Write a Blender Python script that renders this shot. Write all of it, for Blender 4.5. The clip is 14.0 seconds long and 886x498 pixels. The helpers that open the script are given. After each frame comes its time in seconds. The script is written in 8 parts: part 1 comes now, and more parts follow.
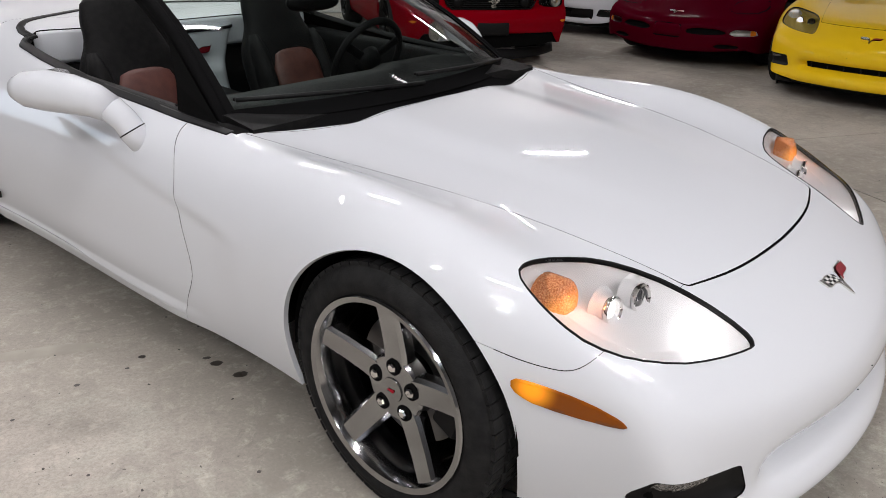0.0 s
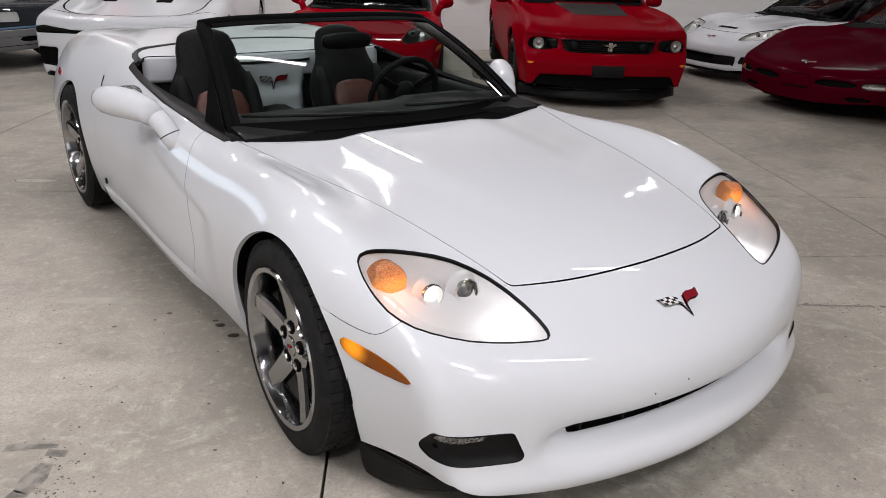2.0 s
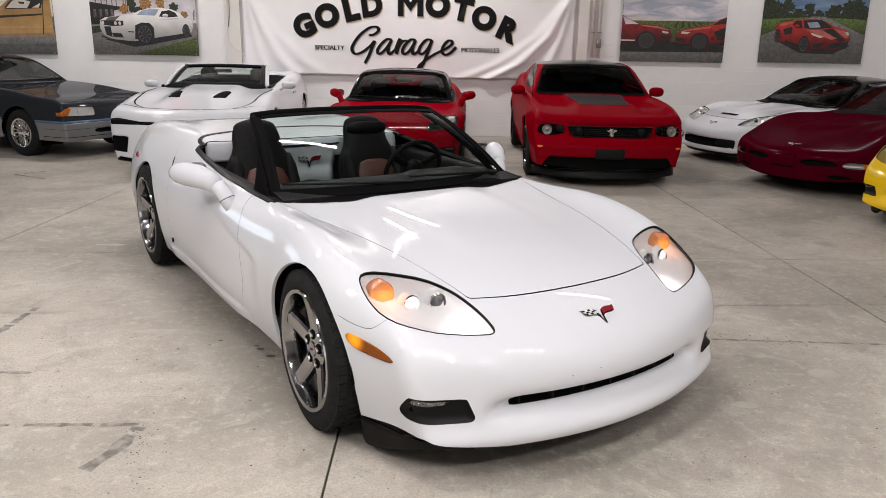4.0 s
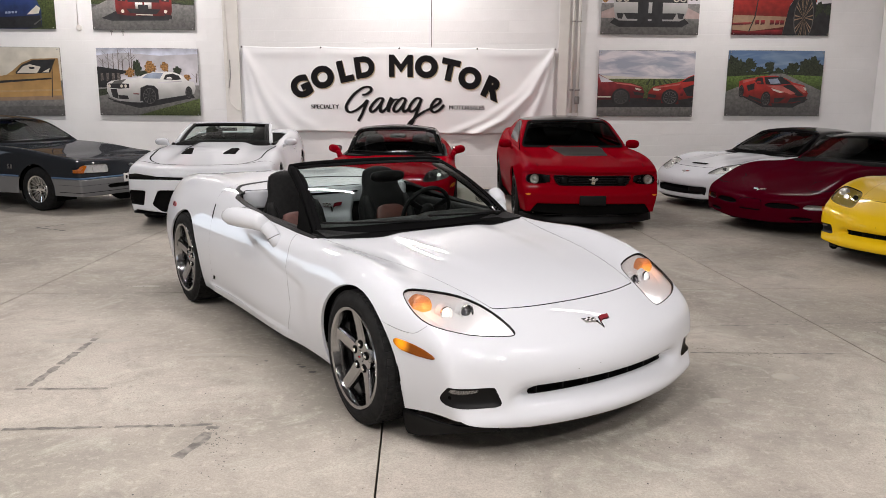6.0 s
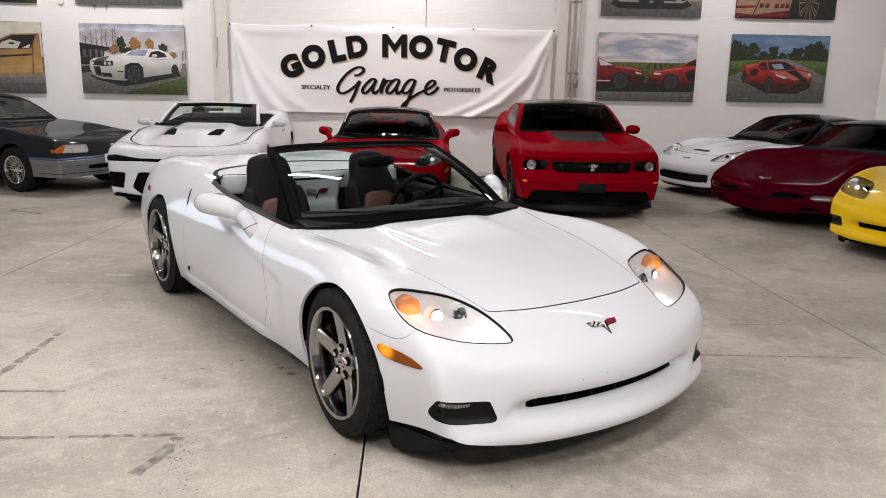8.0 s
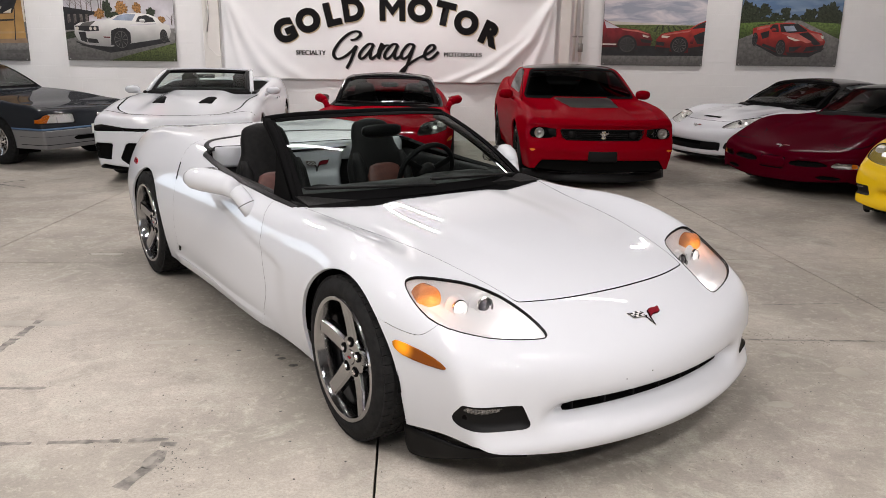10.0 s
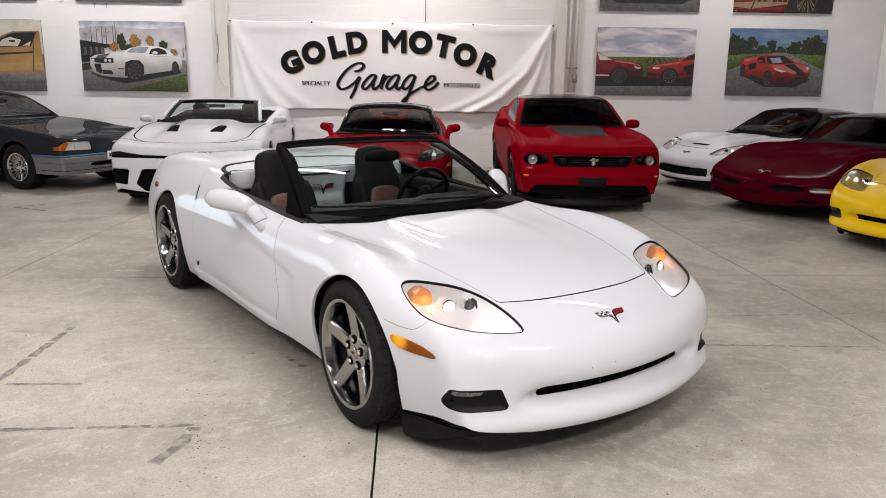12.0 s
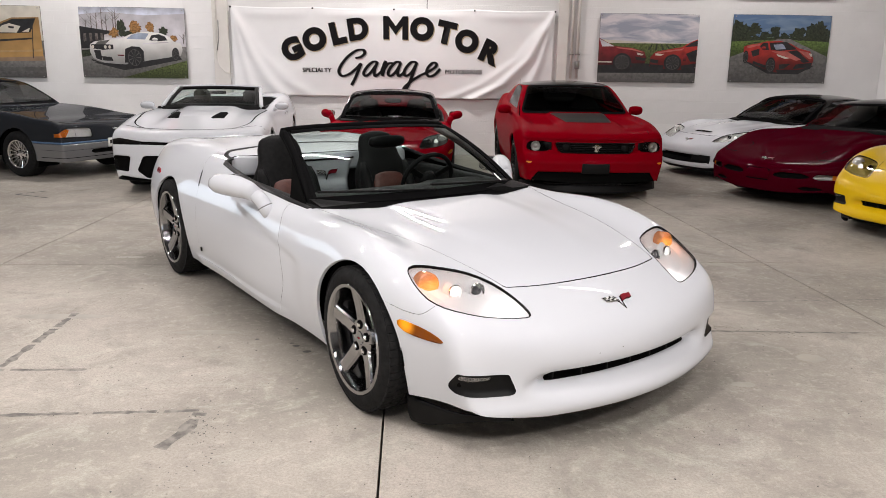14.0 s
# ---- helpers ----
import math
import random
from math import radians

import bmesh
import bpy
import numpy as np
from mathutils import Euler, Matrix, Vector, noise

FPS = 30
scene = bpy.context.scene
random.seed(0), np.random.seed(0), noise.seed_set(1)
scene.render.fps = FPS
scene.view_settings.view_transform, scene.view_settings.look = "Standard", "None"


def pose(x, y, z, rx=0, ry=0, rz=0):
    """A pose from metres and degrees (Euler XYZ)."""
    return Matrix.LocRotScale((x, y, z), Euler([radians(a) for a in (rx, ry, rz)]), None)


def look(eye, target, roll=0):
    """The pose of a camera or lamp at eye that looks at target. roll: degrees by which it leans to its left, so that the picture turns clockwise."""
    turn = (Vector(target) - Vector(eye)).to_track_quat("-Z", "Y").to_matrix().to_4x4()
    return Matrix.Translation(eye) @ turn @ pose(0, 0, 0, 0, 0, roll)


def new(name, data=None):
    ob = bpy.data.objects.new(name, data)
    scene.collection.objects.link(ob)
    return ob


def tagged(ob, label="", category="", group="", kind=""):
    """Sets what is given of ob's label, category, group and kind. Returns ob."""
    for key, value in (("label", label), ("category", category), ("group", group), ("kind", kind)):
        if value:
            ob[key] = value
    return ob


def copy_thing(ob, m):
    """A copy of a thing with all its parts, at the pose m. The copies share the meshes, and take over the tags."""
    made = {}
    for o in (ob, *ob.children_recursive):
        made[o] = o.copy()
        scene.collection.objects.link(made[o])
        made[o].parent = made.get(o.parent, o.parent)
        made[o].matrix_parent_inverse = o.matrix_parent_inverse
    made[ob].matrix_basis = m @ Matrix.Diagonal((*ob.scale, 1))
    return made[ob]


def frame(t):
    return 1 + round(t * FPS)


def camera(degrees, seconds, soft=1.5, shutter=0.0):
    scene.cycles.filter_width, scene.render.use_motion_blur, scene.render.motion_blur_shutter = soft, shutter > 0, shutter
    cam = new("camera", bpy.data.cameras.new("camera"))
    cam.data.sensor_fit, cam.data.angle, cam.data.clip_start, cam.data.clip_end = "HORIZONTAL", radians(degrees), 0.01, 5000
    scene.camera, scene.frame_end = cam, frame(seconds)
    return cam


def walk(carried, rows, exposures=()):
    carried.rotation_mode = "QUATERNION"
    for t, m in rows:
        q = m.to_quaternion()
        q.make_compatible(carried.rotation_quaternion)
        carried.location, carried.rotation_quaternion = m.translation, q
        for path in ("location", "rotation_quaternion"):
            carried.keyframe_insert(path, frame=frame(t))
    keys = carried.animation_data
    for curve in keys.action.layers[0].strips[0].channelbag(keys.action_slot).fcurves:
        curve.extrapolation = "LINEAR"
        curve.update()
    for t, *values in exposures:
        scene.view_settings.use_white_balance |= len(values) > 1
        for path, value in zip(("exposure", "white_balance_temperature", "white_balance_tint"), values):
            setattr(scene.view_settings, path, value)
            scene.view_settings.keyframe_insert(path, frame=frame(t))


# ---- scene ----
cam = camera(60.8, 14.0, 0.75)
PATH = [
    (0, (-0.33, -1.423, 1.338), (0.223, 0.32, 0.528), 1.6),
    (0.5, (-0.179, -1.574, 1.379), (0.302, 0.192, 0.572), 2.3),
    (1, (0.061, -1.647, 1.373), (0.394, 0.149, 0.556), 2.6),
    (1.5, (0.238, -1.774, 1.386), (0.409, 0.044, 0.57), 2.3),
    (2, (0.347, -1.968, 1.426), (0.445, -0.111, 0.688), 1.9),
    (2.5, (0.441, -2.156, 1.449), (0.479, -0.269, 0.787), 1.6),
    (3, (0.541, -2.361, 1.469), (0.531, -0.459, 0.852), 1.1),
    (5.3, (0.447, -3.247, 1.53), (0.461, -1.292, 1.11), 0.4),
    (5.5, (0.406, -3.314, 1.531), (0.428, -1.356, 1.123), 0.3),
    (6, (0.326, -3.416, 1.525), (0.37, -1.455, 1.137), 0.4),
    (6.5, (0.303, -3.447, 1.523), (0.368, -1.485, 1.141), 0.6),
    (7, (0.296, -3.437, 1.515), (0.368, -1.477, 1.126), 0.9),
    (7.5, (0.314, -3.279, 1.505), (0.382, -1.322, 1.099), 1.0),
    (8, (0.346, -3.068, 1.505), (0.407, -1.116, 1.075), 1.1),
    (8.5, (0.319, -2.885, 1.48), (0.379, -0.94, 1.017), 1.0),
    (9, (0.27, -2.701, 1.469), (0.336, -0.765, 0.97), 0.9),
    (9.2, (0.259, -2.651, 1.461), (0.327, -0.719, 0.948), 0.9),
    (11.3, (0.275, -2.926, 1.502), (0.353, -0.988, 1.012), 0.7),
    (11.5, (0.299, -2.972, 1.497), (0.372, -1.03, 1.025), 0.7),
    (12, (0.29, -3.131, 1.504), (0.357, -1.182, 1.063), 0.8),
    (12.5, (0.274, -3.301, 1.508), (0.337, -1.348, 1.083), 0.9),
    (13, (0.255, -3.376, 1.503), (0.318, -1.423, 1.077), 1.0),
    (13.5, (0.253, -3.303, 1.5), (0.317, -1.354, 1.056), 0.9),
    (14, (0.264, -3.115, 1.485), (0.331, -1.173, 1.014), 0.8),
]
walk(cam, [(t, look(eye, target, roll)) for t, eye, target, roll in PATH], [(0.0, -0.16, 6250, 14), (1.5, -0.22, 6250, 14), (2.5, -0.14, 6330, 15), (3.2, -0.03, 6420, 15), (5.3, 0.03, 6480, 15), (14.0, 0.06, 6480, 15)])

# ---- light ----
WALL_Y, WALL_R, WALL_L, WALL_B, CEIL = 10.6, 8.55, -11.0, -9.0, 5.6
world = bpy.data.worlds.new("world")
scene.world = world
world.use_nodes = True
sky = world.node_tree.nodes.new("ShaderNodeTexSky")
sky.sky_type, sky.sun_disc, sky.sun_elevation, sky.sun_rotation = "NISHITA", False, radians(35), radians(200)
world.node_tree.links.new(sky.outputs[0], world.node_tree.nodes["Background"].inputs[0])
world.node_tree.nodes["Background"].inputs[1].default_value = 0.08
scene.view_settings.exposure = 0.0
scene.view_settings.use_white_balance = True
scene.view_settings.white_balance_temperature, scene.view_settings.white_balance_tint = 6500, 10


def area_lamp(name, m, sx, sy, watts, colour):
    d = bpy.data.lights.new(name, "AREA")
    d.shape, d.size, d.size_y, d.energy, d.color = "RECTANGLE", sx, sy, watts, colour
    ob = new(name, d)
    ob.matrix_world = m
    return ob


# daylight in the window of the west wall and in the open shutter door behind the camera
area_lamp("west_daylight", pose(WALL_L + 0.02, 7.8, 2.0, 0, -90, 0), 1.8, 2.4, 28, (0.74, 0.88, 1.0))
area_lamp("south_daylight", pose(-3.4, WALL_B + 0.02, 1.8, 90, 0, 0), 5.4, 3.4, 34, (0.86, 0.94, 1.0))
# ceiling strips: x, y, turned
STRIPS = [(-5.0, -5.0, 0), (-0.5, -5.0, 0), (4.0, -5.0, 0), (-5.0, -1.2, 0), (-0.6, -1.2, 0), (3.8, -1.2, 0), (-5.0, 3.2, 0), (-0.6, 3.2, 0), (3.8, 3.2, 0), (-5.2, 8.9, 0), (0.0, 8.9, 0), (5.6, 8.9, 0), (-3.0, -3.2, 0), (2.2, -3.2, 0)]
for sx, sy, turn in STRIPS:
    watts = (145 if sx < 4 else 80) if sy > 5 else (54 if sx < -4 else 96 if sx < 3 else 6) if sy > 0 else (124 if sx < -4 else 68 if sx < 3 else 10) if sy > -3 else (106 if sx < 3 else 225)
    area_lamp("strip_lamp", pose(sx, sy, CEIL - 0.62, 0, 0, turn), 1.3, 0.10, watts, (1.0, 0.965, 0.92))


HERO = pose(0.726, 0.4757, 0, 0, 0, -56.8)  # where the lit convertible stands
# ---- materials ----
def mat(name, base, rough=0.5, metal=0.0, coat=0.0, **more):
    m = bpy.data.materials.new(name)
    m.use_nodes = True
    b = m.node_tree.nodes["Principled BSDF"]
    b.inputs["Base Color"].default_value = (*base, 1)
    b.inputs["Roughness"].default_value = rough
    b.inputs["Metallic"].default_value = metal
    b.inputs["Coat Weight"].default_value = coat
    b.inputs["Coat Roughness"].default_value = 0.03
    for k, v in more.items():
        b.inputs[k.replace("_", " ")].default_value = v
    return m


def noise_mix(m, scale, c1, c2, lo=0.35, hi=0.65, detail=6, bump=0.0, bump_scale=None, rough=None):
    """Two colours mixed by noise in object space, with optional relief."""
    nt = m.node_tree
    b = nt.nodes["Principled BSDF"]
    tc = nt.nodes.new("ShaderNodeTexCoord")
    n = nt.nodes.new("ShaderNodeTexNoise")
    n.inputs["Scale"].default_value, n.inputs["Detail"].default_value = scale, detail
    r = nt.nodes.new("ShaderNodeMapRange")
    r.inputs[1].default_value, r.inputs[2].default_value = lo, hi
    mix = nt.nodes.new("ShaderNodeMix")
    mix.data_type = "RGBA"
    mix.inputs[6].default_value, mix.inputs[7].default_value = (*c1, 1), (*c2, 1)
    nt.links.new(tc.outputs["Object"], n.inputs["Vector"])
    nt.links.new(n.outputs["Fac"], r.inputs[0])
    nt.links.new(r.outputs[0], mix.inputs[0])
    nt.links.new(mix.outputs[2], b.inputs["Base Color"])
    if rough:
        rr = nt.nodes.new("ShaderNodeMapRange")
        rr.inputs[3].default_value, rr.inputs[4].default_value = rough
        nt.links.new(n.outputs["Fac"], rr.inputs[0])
        nt.links.new(rr.outputs[0], b.inputs["Roughness"])
    if bump:
        n2 = nt.nodes.new("ShaderNodeTexNoise")
        n2.inputs["Scale"].default_value, n2.inputs["Detail"].default_value = bump_scale or scale * 6, 8
        bp = nt.nodes.new("ShaderNodeBump")
        bp.inputs["Strength"].default_value, bp.inputs["Distance"].default_value = bump, 0.01
        nt.links.new(tc.outputs["Object"], n2.inputs["Vector"])
        nt.links.new(n2.outputs["Fac"], bp.inputs["Height"])
        nt.links.new(bp.outputs[0], b.inputs["Normal"])
    return m


WHITE_PAINT = mat("white_paint", (0.642, 0.660, 0.695), 0.5, coat=1.0, Specular_IOR_Level=0.05)
RED_PAINT = mat("red_paint", (0.225, 0.0006, 0.006), 0.5, coat=0.14, Specular_IOR_Level=0.0)
MAROON_PAINT = mat("maroon_paint", (0.060, 0.0002, 0.006), 0.5, coat=0.07, Specular_IOR_Level=0.0, Coat_Roughness=0.14)
YELLOW_PAINT = mat("yellow_paint", (0.78, 0.50, 0.004), 0.4, coat=0.7, Specular_IOR_Level=0.1)
GREY_PAINT = mat("grey_paint", (0.021, 0.0235, 0.028), 0.35, coat=0.5, Specular_IOR_Level=0.0)
RUBBER = noise_mix(mat("rubber", (0.02, 0.02, 0.02), 0.75, Specular_IOR_Level=0.12), 30, (0.010, 0.010, 0.0105), (0.018, 0.018, 0.018), bump=0.15)
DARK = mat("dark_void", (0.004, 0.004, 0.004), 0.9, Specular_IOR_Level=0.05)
BLACK_PLASTIC = mat("black_plastic", (0.006, 0.006, 0.0063), 0.5, Specular_IOR_Level=0.15)
WHEEL_CHROME = noise_mix(mat("wheel_chrome", (0.5, 0.49, 0.48), 0.14, 1.0), 8, (0.33, 0.33, 0.335), (0.39, 0.39, 0.395))
CHROME = mat("chrome", (0.78, 0.77, 0.75), 0.06, 1.0)


def concrete():
    """Power-trowelled concrete: broad tone, blotches, fine grain, dark pits and worn sheen."""
    m = mat("concrete", (0.4, 0.37, 0.33), 0.45, Specular_IOR_Level=0.05)
    nt = m.node_tree
    b = nt.nodes["Principled BSDF"]
    geo = nt.nodes.new("ShaderNodeNewGeometry")

    def noise_node(scale, detail=6, rough=0.6, distort=0.0):
        n = nt.nodes.new("ShaderNodeTexNoise")
        n.inputs["Scale"].default_value, n.inputs["Detail"].default_value, n.inputs["Roughness"].default_value, n.inputs["Distortion"].default_value = scale, detail, rough, distort
        nt.links.new(geo.outputs["Position"], n.inputs["Vector"])
        return n.outputs["Fac"]

    def ramp(src, lo, hi, a=0.0, c=1.0):
        r = nt.nodes.new("ShaderNodeMapRange")
        r.inputs[1].default_value, r.inputs[2].default_value, r.inputs[3].default_value, r.inputs[4].default_value = lo, hi, a, c
        nt.links.new(src, r.inputs[0])
        return r.outputs[0]

    def blend(fac, c1, c2):
        x = nt.nodes.new("ShaderNodeMix")
        x.data_type = "RGBA"
        nt.links.new(fac, x.inputs[0])
        for sock, c in ((6, c1), (7, c2)):
            if isinstance(c, tuple):
                x.inputs[sock].default_value = (*c, 1)
            else:
                nt.links.new(c, x.inputs[sock])
        return x.outputs[2]
    col = blend(ramp(noise_node(0.55, 4, 0.55, 0.4), 0.40, 0.62), (0.305, 0.280, 0.243), (0.525, 0.480, 0.418))
    col = blend(ramp(noise_node(0.9, 5, 0.6, 0.6), 0.48, 0.66, 0.0, 0.30), col, (0.475, 0.415, 0.375))
    col = blend(ramp(noise_node(1.4, 8, 0.75, 2.0), 0.54, 0.70, 0.0, 0.40), col, (0.262, 0.240, 0.212))
    col = blend(ramp(noise_node(3.2, 6, 0.65, 0.8), 0.50, 0.72, 0.0, 0.45), col, (0.200, 0.184, 0.163))
    col = blend(ramp(noise_node(2.1, 7, 0.7, 1.2), 0.53, 0.68, 0.0, 0.5), col, (0.61, 0.605, 0.52))
    col = blend(ramp(noise_node(90, 6, 0.8), 0.42, 0.66, 0.0, 0.62), col, (0.255, 0.235, 0.208))
    col = blend(ramp(noise_node(20, 8, 0.8, 0.4), 0.52, 0.66, 0.0, 0.38), col, (0.66, 0.615, 0.535))
    col = blend(ramp(noise_node(6.5, 9, 0.8, 2.6), 0.56, 0.68, 0.0, 0.42), col, (0.185, 0.172, 0.155))
    pit = nt.nodes.new("ShaderNodeMath")
    pit.operation = "MULTIPLY"
    nt.links.new(ramp(noise_node(62, 3, 0.6), 0.66, 0.70), pit.inputs[0])
    nt.links.new(ramp(noise_node(1.1, 5, 0.7, 0.6), 0.52, 0.62), pit.inputs[1])
    col = blend(pit.outputs[0], col, (0.07, 0.062, 0.055))
    nt.links.new(col, b.inputs["Base Color"])
    nt.links.new(ramp(noise_node(2.4, 6, 0.6), 0.35, 0.7, 0.40, 0.62), b.inputs["Roughness"])
    bp = nt.nodes.new("ShaderNodeBump")
    bp.inputs["Strength"].default_value, bp.inputs["Distance"].default_value = 0.2, 0.004
    nt.links.new(noise_node(60, 8, 0.75), bp.inputs["Height"])
    nt.links.new(bp.outputs[0], b.inputs["Normal"])
    return m


FLOOR_MAT = concrete()
JOINT_DARK = mat("joint_dark", (0.022, 0.020, 0.018), 0.95, Specular_IOR_Level=0.0)
TAPE = noise_mix(mat("old_tape", (0.3, 0.28, 0.24), 0.6), 22, (0.135, 0.125, 0.112), (0.29, 0.268, 0.235), lo=0.38, hi=0.62)
TAPE_DARK = noise_mix(mat("dark_tape", (0.1, 0.095, 0.09), 0.6), 22, (0.06, 0.056, 0.05), (0.13, 0.12, 0.105))
OIL = mat("oil", (0.06, 0.052, 0.045), 0.35)
FAINT = noise_mix(mat("faint_stain", (0.24, 0.22, 0.2), 0.4), 9, (0.30, 0.274, 0.232), (0.38, 0.35, 0.295))
ASPHALT = noise_mix(mat("asphalt", (0.05, 0.05, 0.05), 0.9), 3, (0.04, 0.04, 0.042), (0.065, 0.064, 0.062))
CEILING_MAT = noise_mix(mat("ceiling_paint", (0.04, 0.04, 0.04), 0.7), 2, (0.035, 0.035, 0.037), (0.05, 0.05, 0.052))
WARM_WHITE = noise_mix(mat("warm_white", (0.72, 0.69, 0.65), 0.45), 4, (0.70, 0.67, 0.63), (0.75, 0.72, 0.68))
LAMP_WHITE = mat("lamp_white", (0.8, 0.8, 0.8), 0.4)
TUBE_GLOW = mat("tube_glow", (0.9, 0.9, 0.9), 0.4, Emission_Color=(1.0, 0.96, 0.9, 1), Emission_Strength=6.0)
GREY_WALL = noise_mix(mat("grey_wall", (0.3, 0.3, 0.3), 0.6), 1.3, (0.13, 0.13, 0.128), (0.18, 0.178, 0.175), bump=0.2, bump_scale=55)
WALL_MAT = noise_mix(mat("white_wall", (0.78, 0.775, 0.765), 0.55), 1.3, (0.80, 0.79, 0.785), (0.87, 0.86, 0.855), bump=0.25, bump_scale=55)



STEEL = mat("steel", (0.35, 0.34, 0.33), 0.35, 1.0)
BLACK_GLOSS = mat("black_gloss", (0.006, 0.006, 0.006), 0.12, Specular_IOR_Level=0.3)
BLACK_MATT = mat("black_matt", (0.005, 0.005, 0.0053), 0.75, Specular_IOR_Level=0.02)
LAMP_BOWL = mat("lamp_bowl", (0.90, 0.90, 0.87), 0.3, 0.1)
BLACK_SATIN = mat("black_satin", (0.004, 0.004, 0.0043), 0.38, Specular_IOR_Level=0.12)
LEATHER = noise_mix(mat("black_leather", (0.02, 0.02, 0.02), 0.55, Specular_IOR_Level=0.1), 40, (0.005, 0.005, 0.0053), (0.009, 0.0088, 0.0088), bump=0.2, bump_scale=300)
BROWN_LEATHER = noise_mix(mat("brown_leather", (0.14, 0.035, 0.02), 0.5), 30, (0.062, 0.016, 0.011), (0.085, 0.024, 0.016), bump=0.2, bump_scale=300)
RED_ENAMEL = mat("red_enamel", (0.20, 0.006, 0.014), 0.3, coat=0.3)
RED_LENS = mat("red_lens", (0.35, 0.01, 0.02), 0.12, coat=0.5)
AMBER = mat("amber_lens", (0.75, 0.20, 0.01), 0.15, coat=1.0)
AMBER_LIT = mat("amber_lit", (0.20, 0.045, 0.0), 0.2, coat=0.4, Specular_IOR_Level=0.1, Emission_Color=(1.0, 0.36, 0.01, 1))


def bulb_glow(m, at, reach, low, high):
    """Light through a lens that falls off along x and z from its bulb."""
    nt = m.node_tree
    tc, sep, cmb, dist, rng_ = [nt.nodes.new(k) for k in ("ShaderNodeTexCoord", "ShaderNodeSeparateXYZ", "ShaderNodeCombineXYZ", "ShaderNodeVectorMath", "ShaderNodeMapRange")]
    dist.operation = "DISTANCE"
    dist.inputs[1].default_value = (at[0], 0, at[1])
    rng_.interpolation_type = "SMOOTHSTEP"
    rng_.inputs[1].default_value, rng_.inputs[2].default_value, rng_.inputs[3].default_value, rng_.inputs[4].default_value = 0.004, reach, high, low
    nt.links.new(tc.outputs["Object"], sep.inputs[0])
    nt.links.new(sep.outputs[0], cmb.inputs[0])
    nt.links.new(sep.outputs[2], cmb.inputs[2])
    nt.links.new(cmb.outputs[0], dist.inputs[0])
    nt.links.new(dist.outputs["Value"], rng_.inputs[0])
    nt.links.new(rng_.outputs[0], nt.nodes["Principled BSDF"].inputs["Emission Strength"])


bulb_glow(AMBER_LIT, (0.368, 0.494), 0.055, 0.02, 1.2)
AMBER_HOT = mat("amber_hot", (0.8, 0.4, 0.05), 0.2, Emission_Color=(1.0, 0.46, 0.05, 1), Emission_Strength=1.6)
AMBER_BULB = noise_mix(mat("amber_bulb", (0.85, 0.28, 0.03), 0.2, coat=1.0, Emission_Color=(1.0, 0.42, 0.04, 1)), 320, (0.55, 0.13, 0.04), (0.95, 0.42, 0.18), bump=1.0, bump_scale=260)
bulb_glow(AMBER_BULB, (0.372, 0.628), 0.05, 0.02, 0.75)
LAMP_SILVER = mat("lamp_silver", (0.76, 0.755, 0.76), 0.35, 0.0)
LAMP_LENS = mat("lamp_lens", (0.5, 0.5, 0.5), 0.1, coat=1.0, Emission_Color=(1.0, 0.98, 0.93, 1), Emission_Strength=1.1)
# silver housing with the yellow body's reflection put into its colour
LAMP_YELLOW_REFLECTION = mat("lamp_yellow_reflection", (0.70, 0.54, 0.12), 0.3, 0.2)
LAMP_OFF = mat("lamp_off", (0.03, 0.03, 0.035), 0.05, coat=1.0)
FOG_REFLECTOR = noise_mix(mat("fog_reflector", (0.4, 0.4, 0.4), 0.10, 1.0, coat=1.0), 180, (0.02, 0.02, 0.022), (0.48, 0.48, 0.48), bump=0.9, bump_scale=140)
LAMP_LIT = mat("lamp_lit", (0.9, 0.9, 0.9), 0.2, Emission_Color=(1.0, 0.98, 0.93, 1), Emission_Strength=28.0)


def see_through(name, tint, gloss=1.0, rough=0.0):
    """Thin glass: clear with a tint, mirrored by its Fresnel gloss."""
    m = bpy.data.materials.new(name)
    m.use_nodes = True
    nt = m.node_tree
    nt.nodes.remove(nt.nodes["Principled BSDF"])
    tr, gl, fr, mx = [nt.nodes.new(k) for k in ("ShaderNodeBsdfTransparent", "ShaderNodeBsdfGlossy", "ShaderNodeFresnel", "ShaderNodeMixShader")]
    tr.inputs[0].default_value = (*tint, 1)
    gl.inputs["Roughness"].default_value = rough
    gl.inputs[0].default_value = (gloss, gloss, gloss, 1)
    fr.inputs[0].default_value = 1.5
    nt.links.new(fr.outputs[0], mx.inputs[0])
    nt.links.new(tr.outputs[0], mx.inputs[1])
    nt.links.new(gl.outputs[0], mx.inputs[2])
    nt.links.new(mx.outputs[0], nt.nodes["Material Output"].inputs[0])
    return m


GLASS = see_through("windscreen_glass", (0.64, 0.73, 0.70), 0.6)
DARK_GLASS = see_through("dark_glass", (0.25, 0.27, 0.27), 0.45)
CLEAR = see_through("clear_plastic", (0.95, 0.95, 0.95), 0.55)


SILVER_CLAD = mat("silver_cladding", (0.19, 0.19, 0.195), 0.35, 0.3, coat=0.6)
BLUE_STRIPE = mat("blue_stripe", (0.06, 0.13, 0.25), 0.3, coat=0.6)
PLATE_WHITE = mat("plate_white", (0.75, 0.75, 0.73), 0.4)



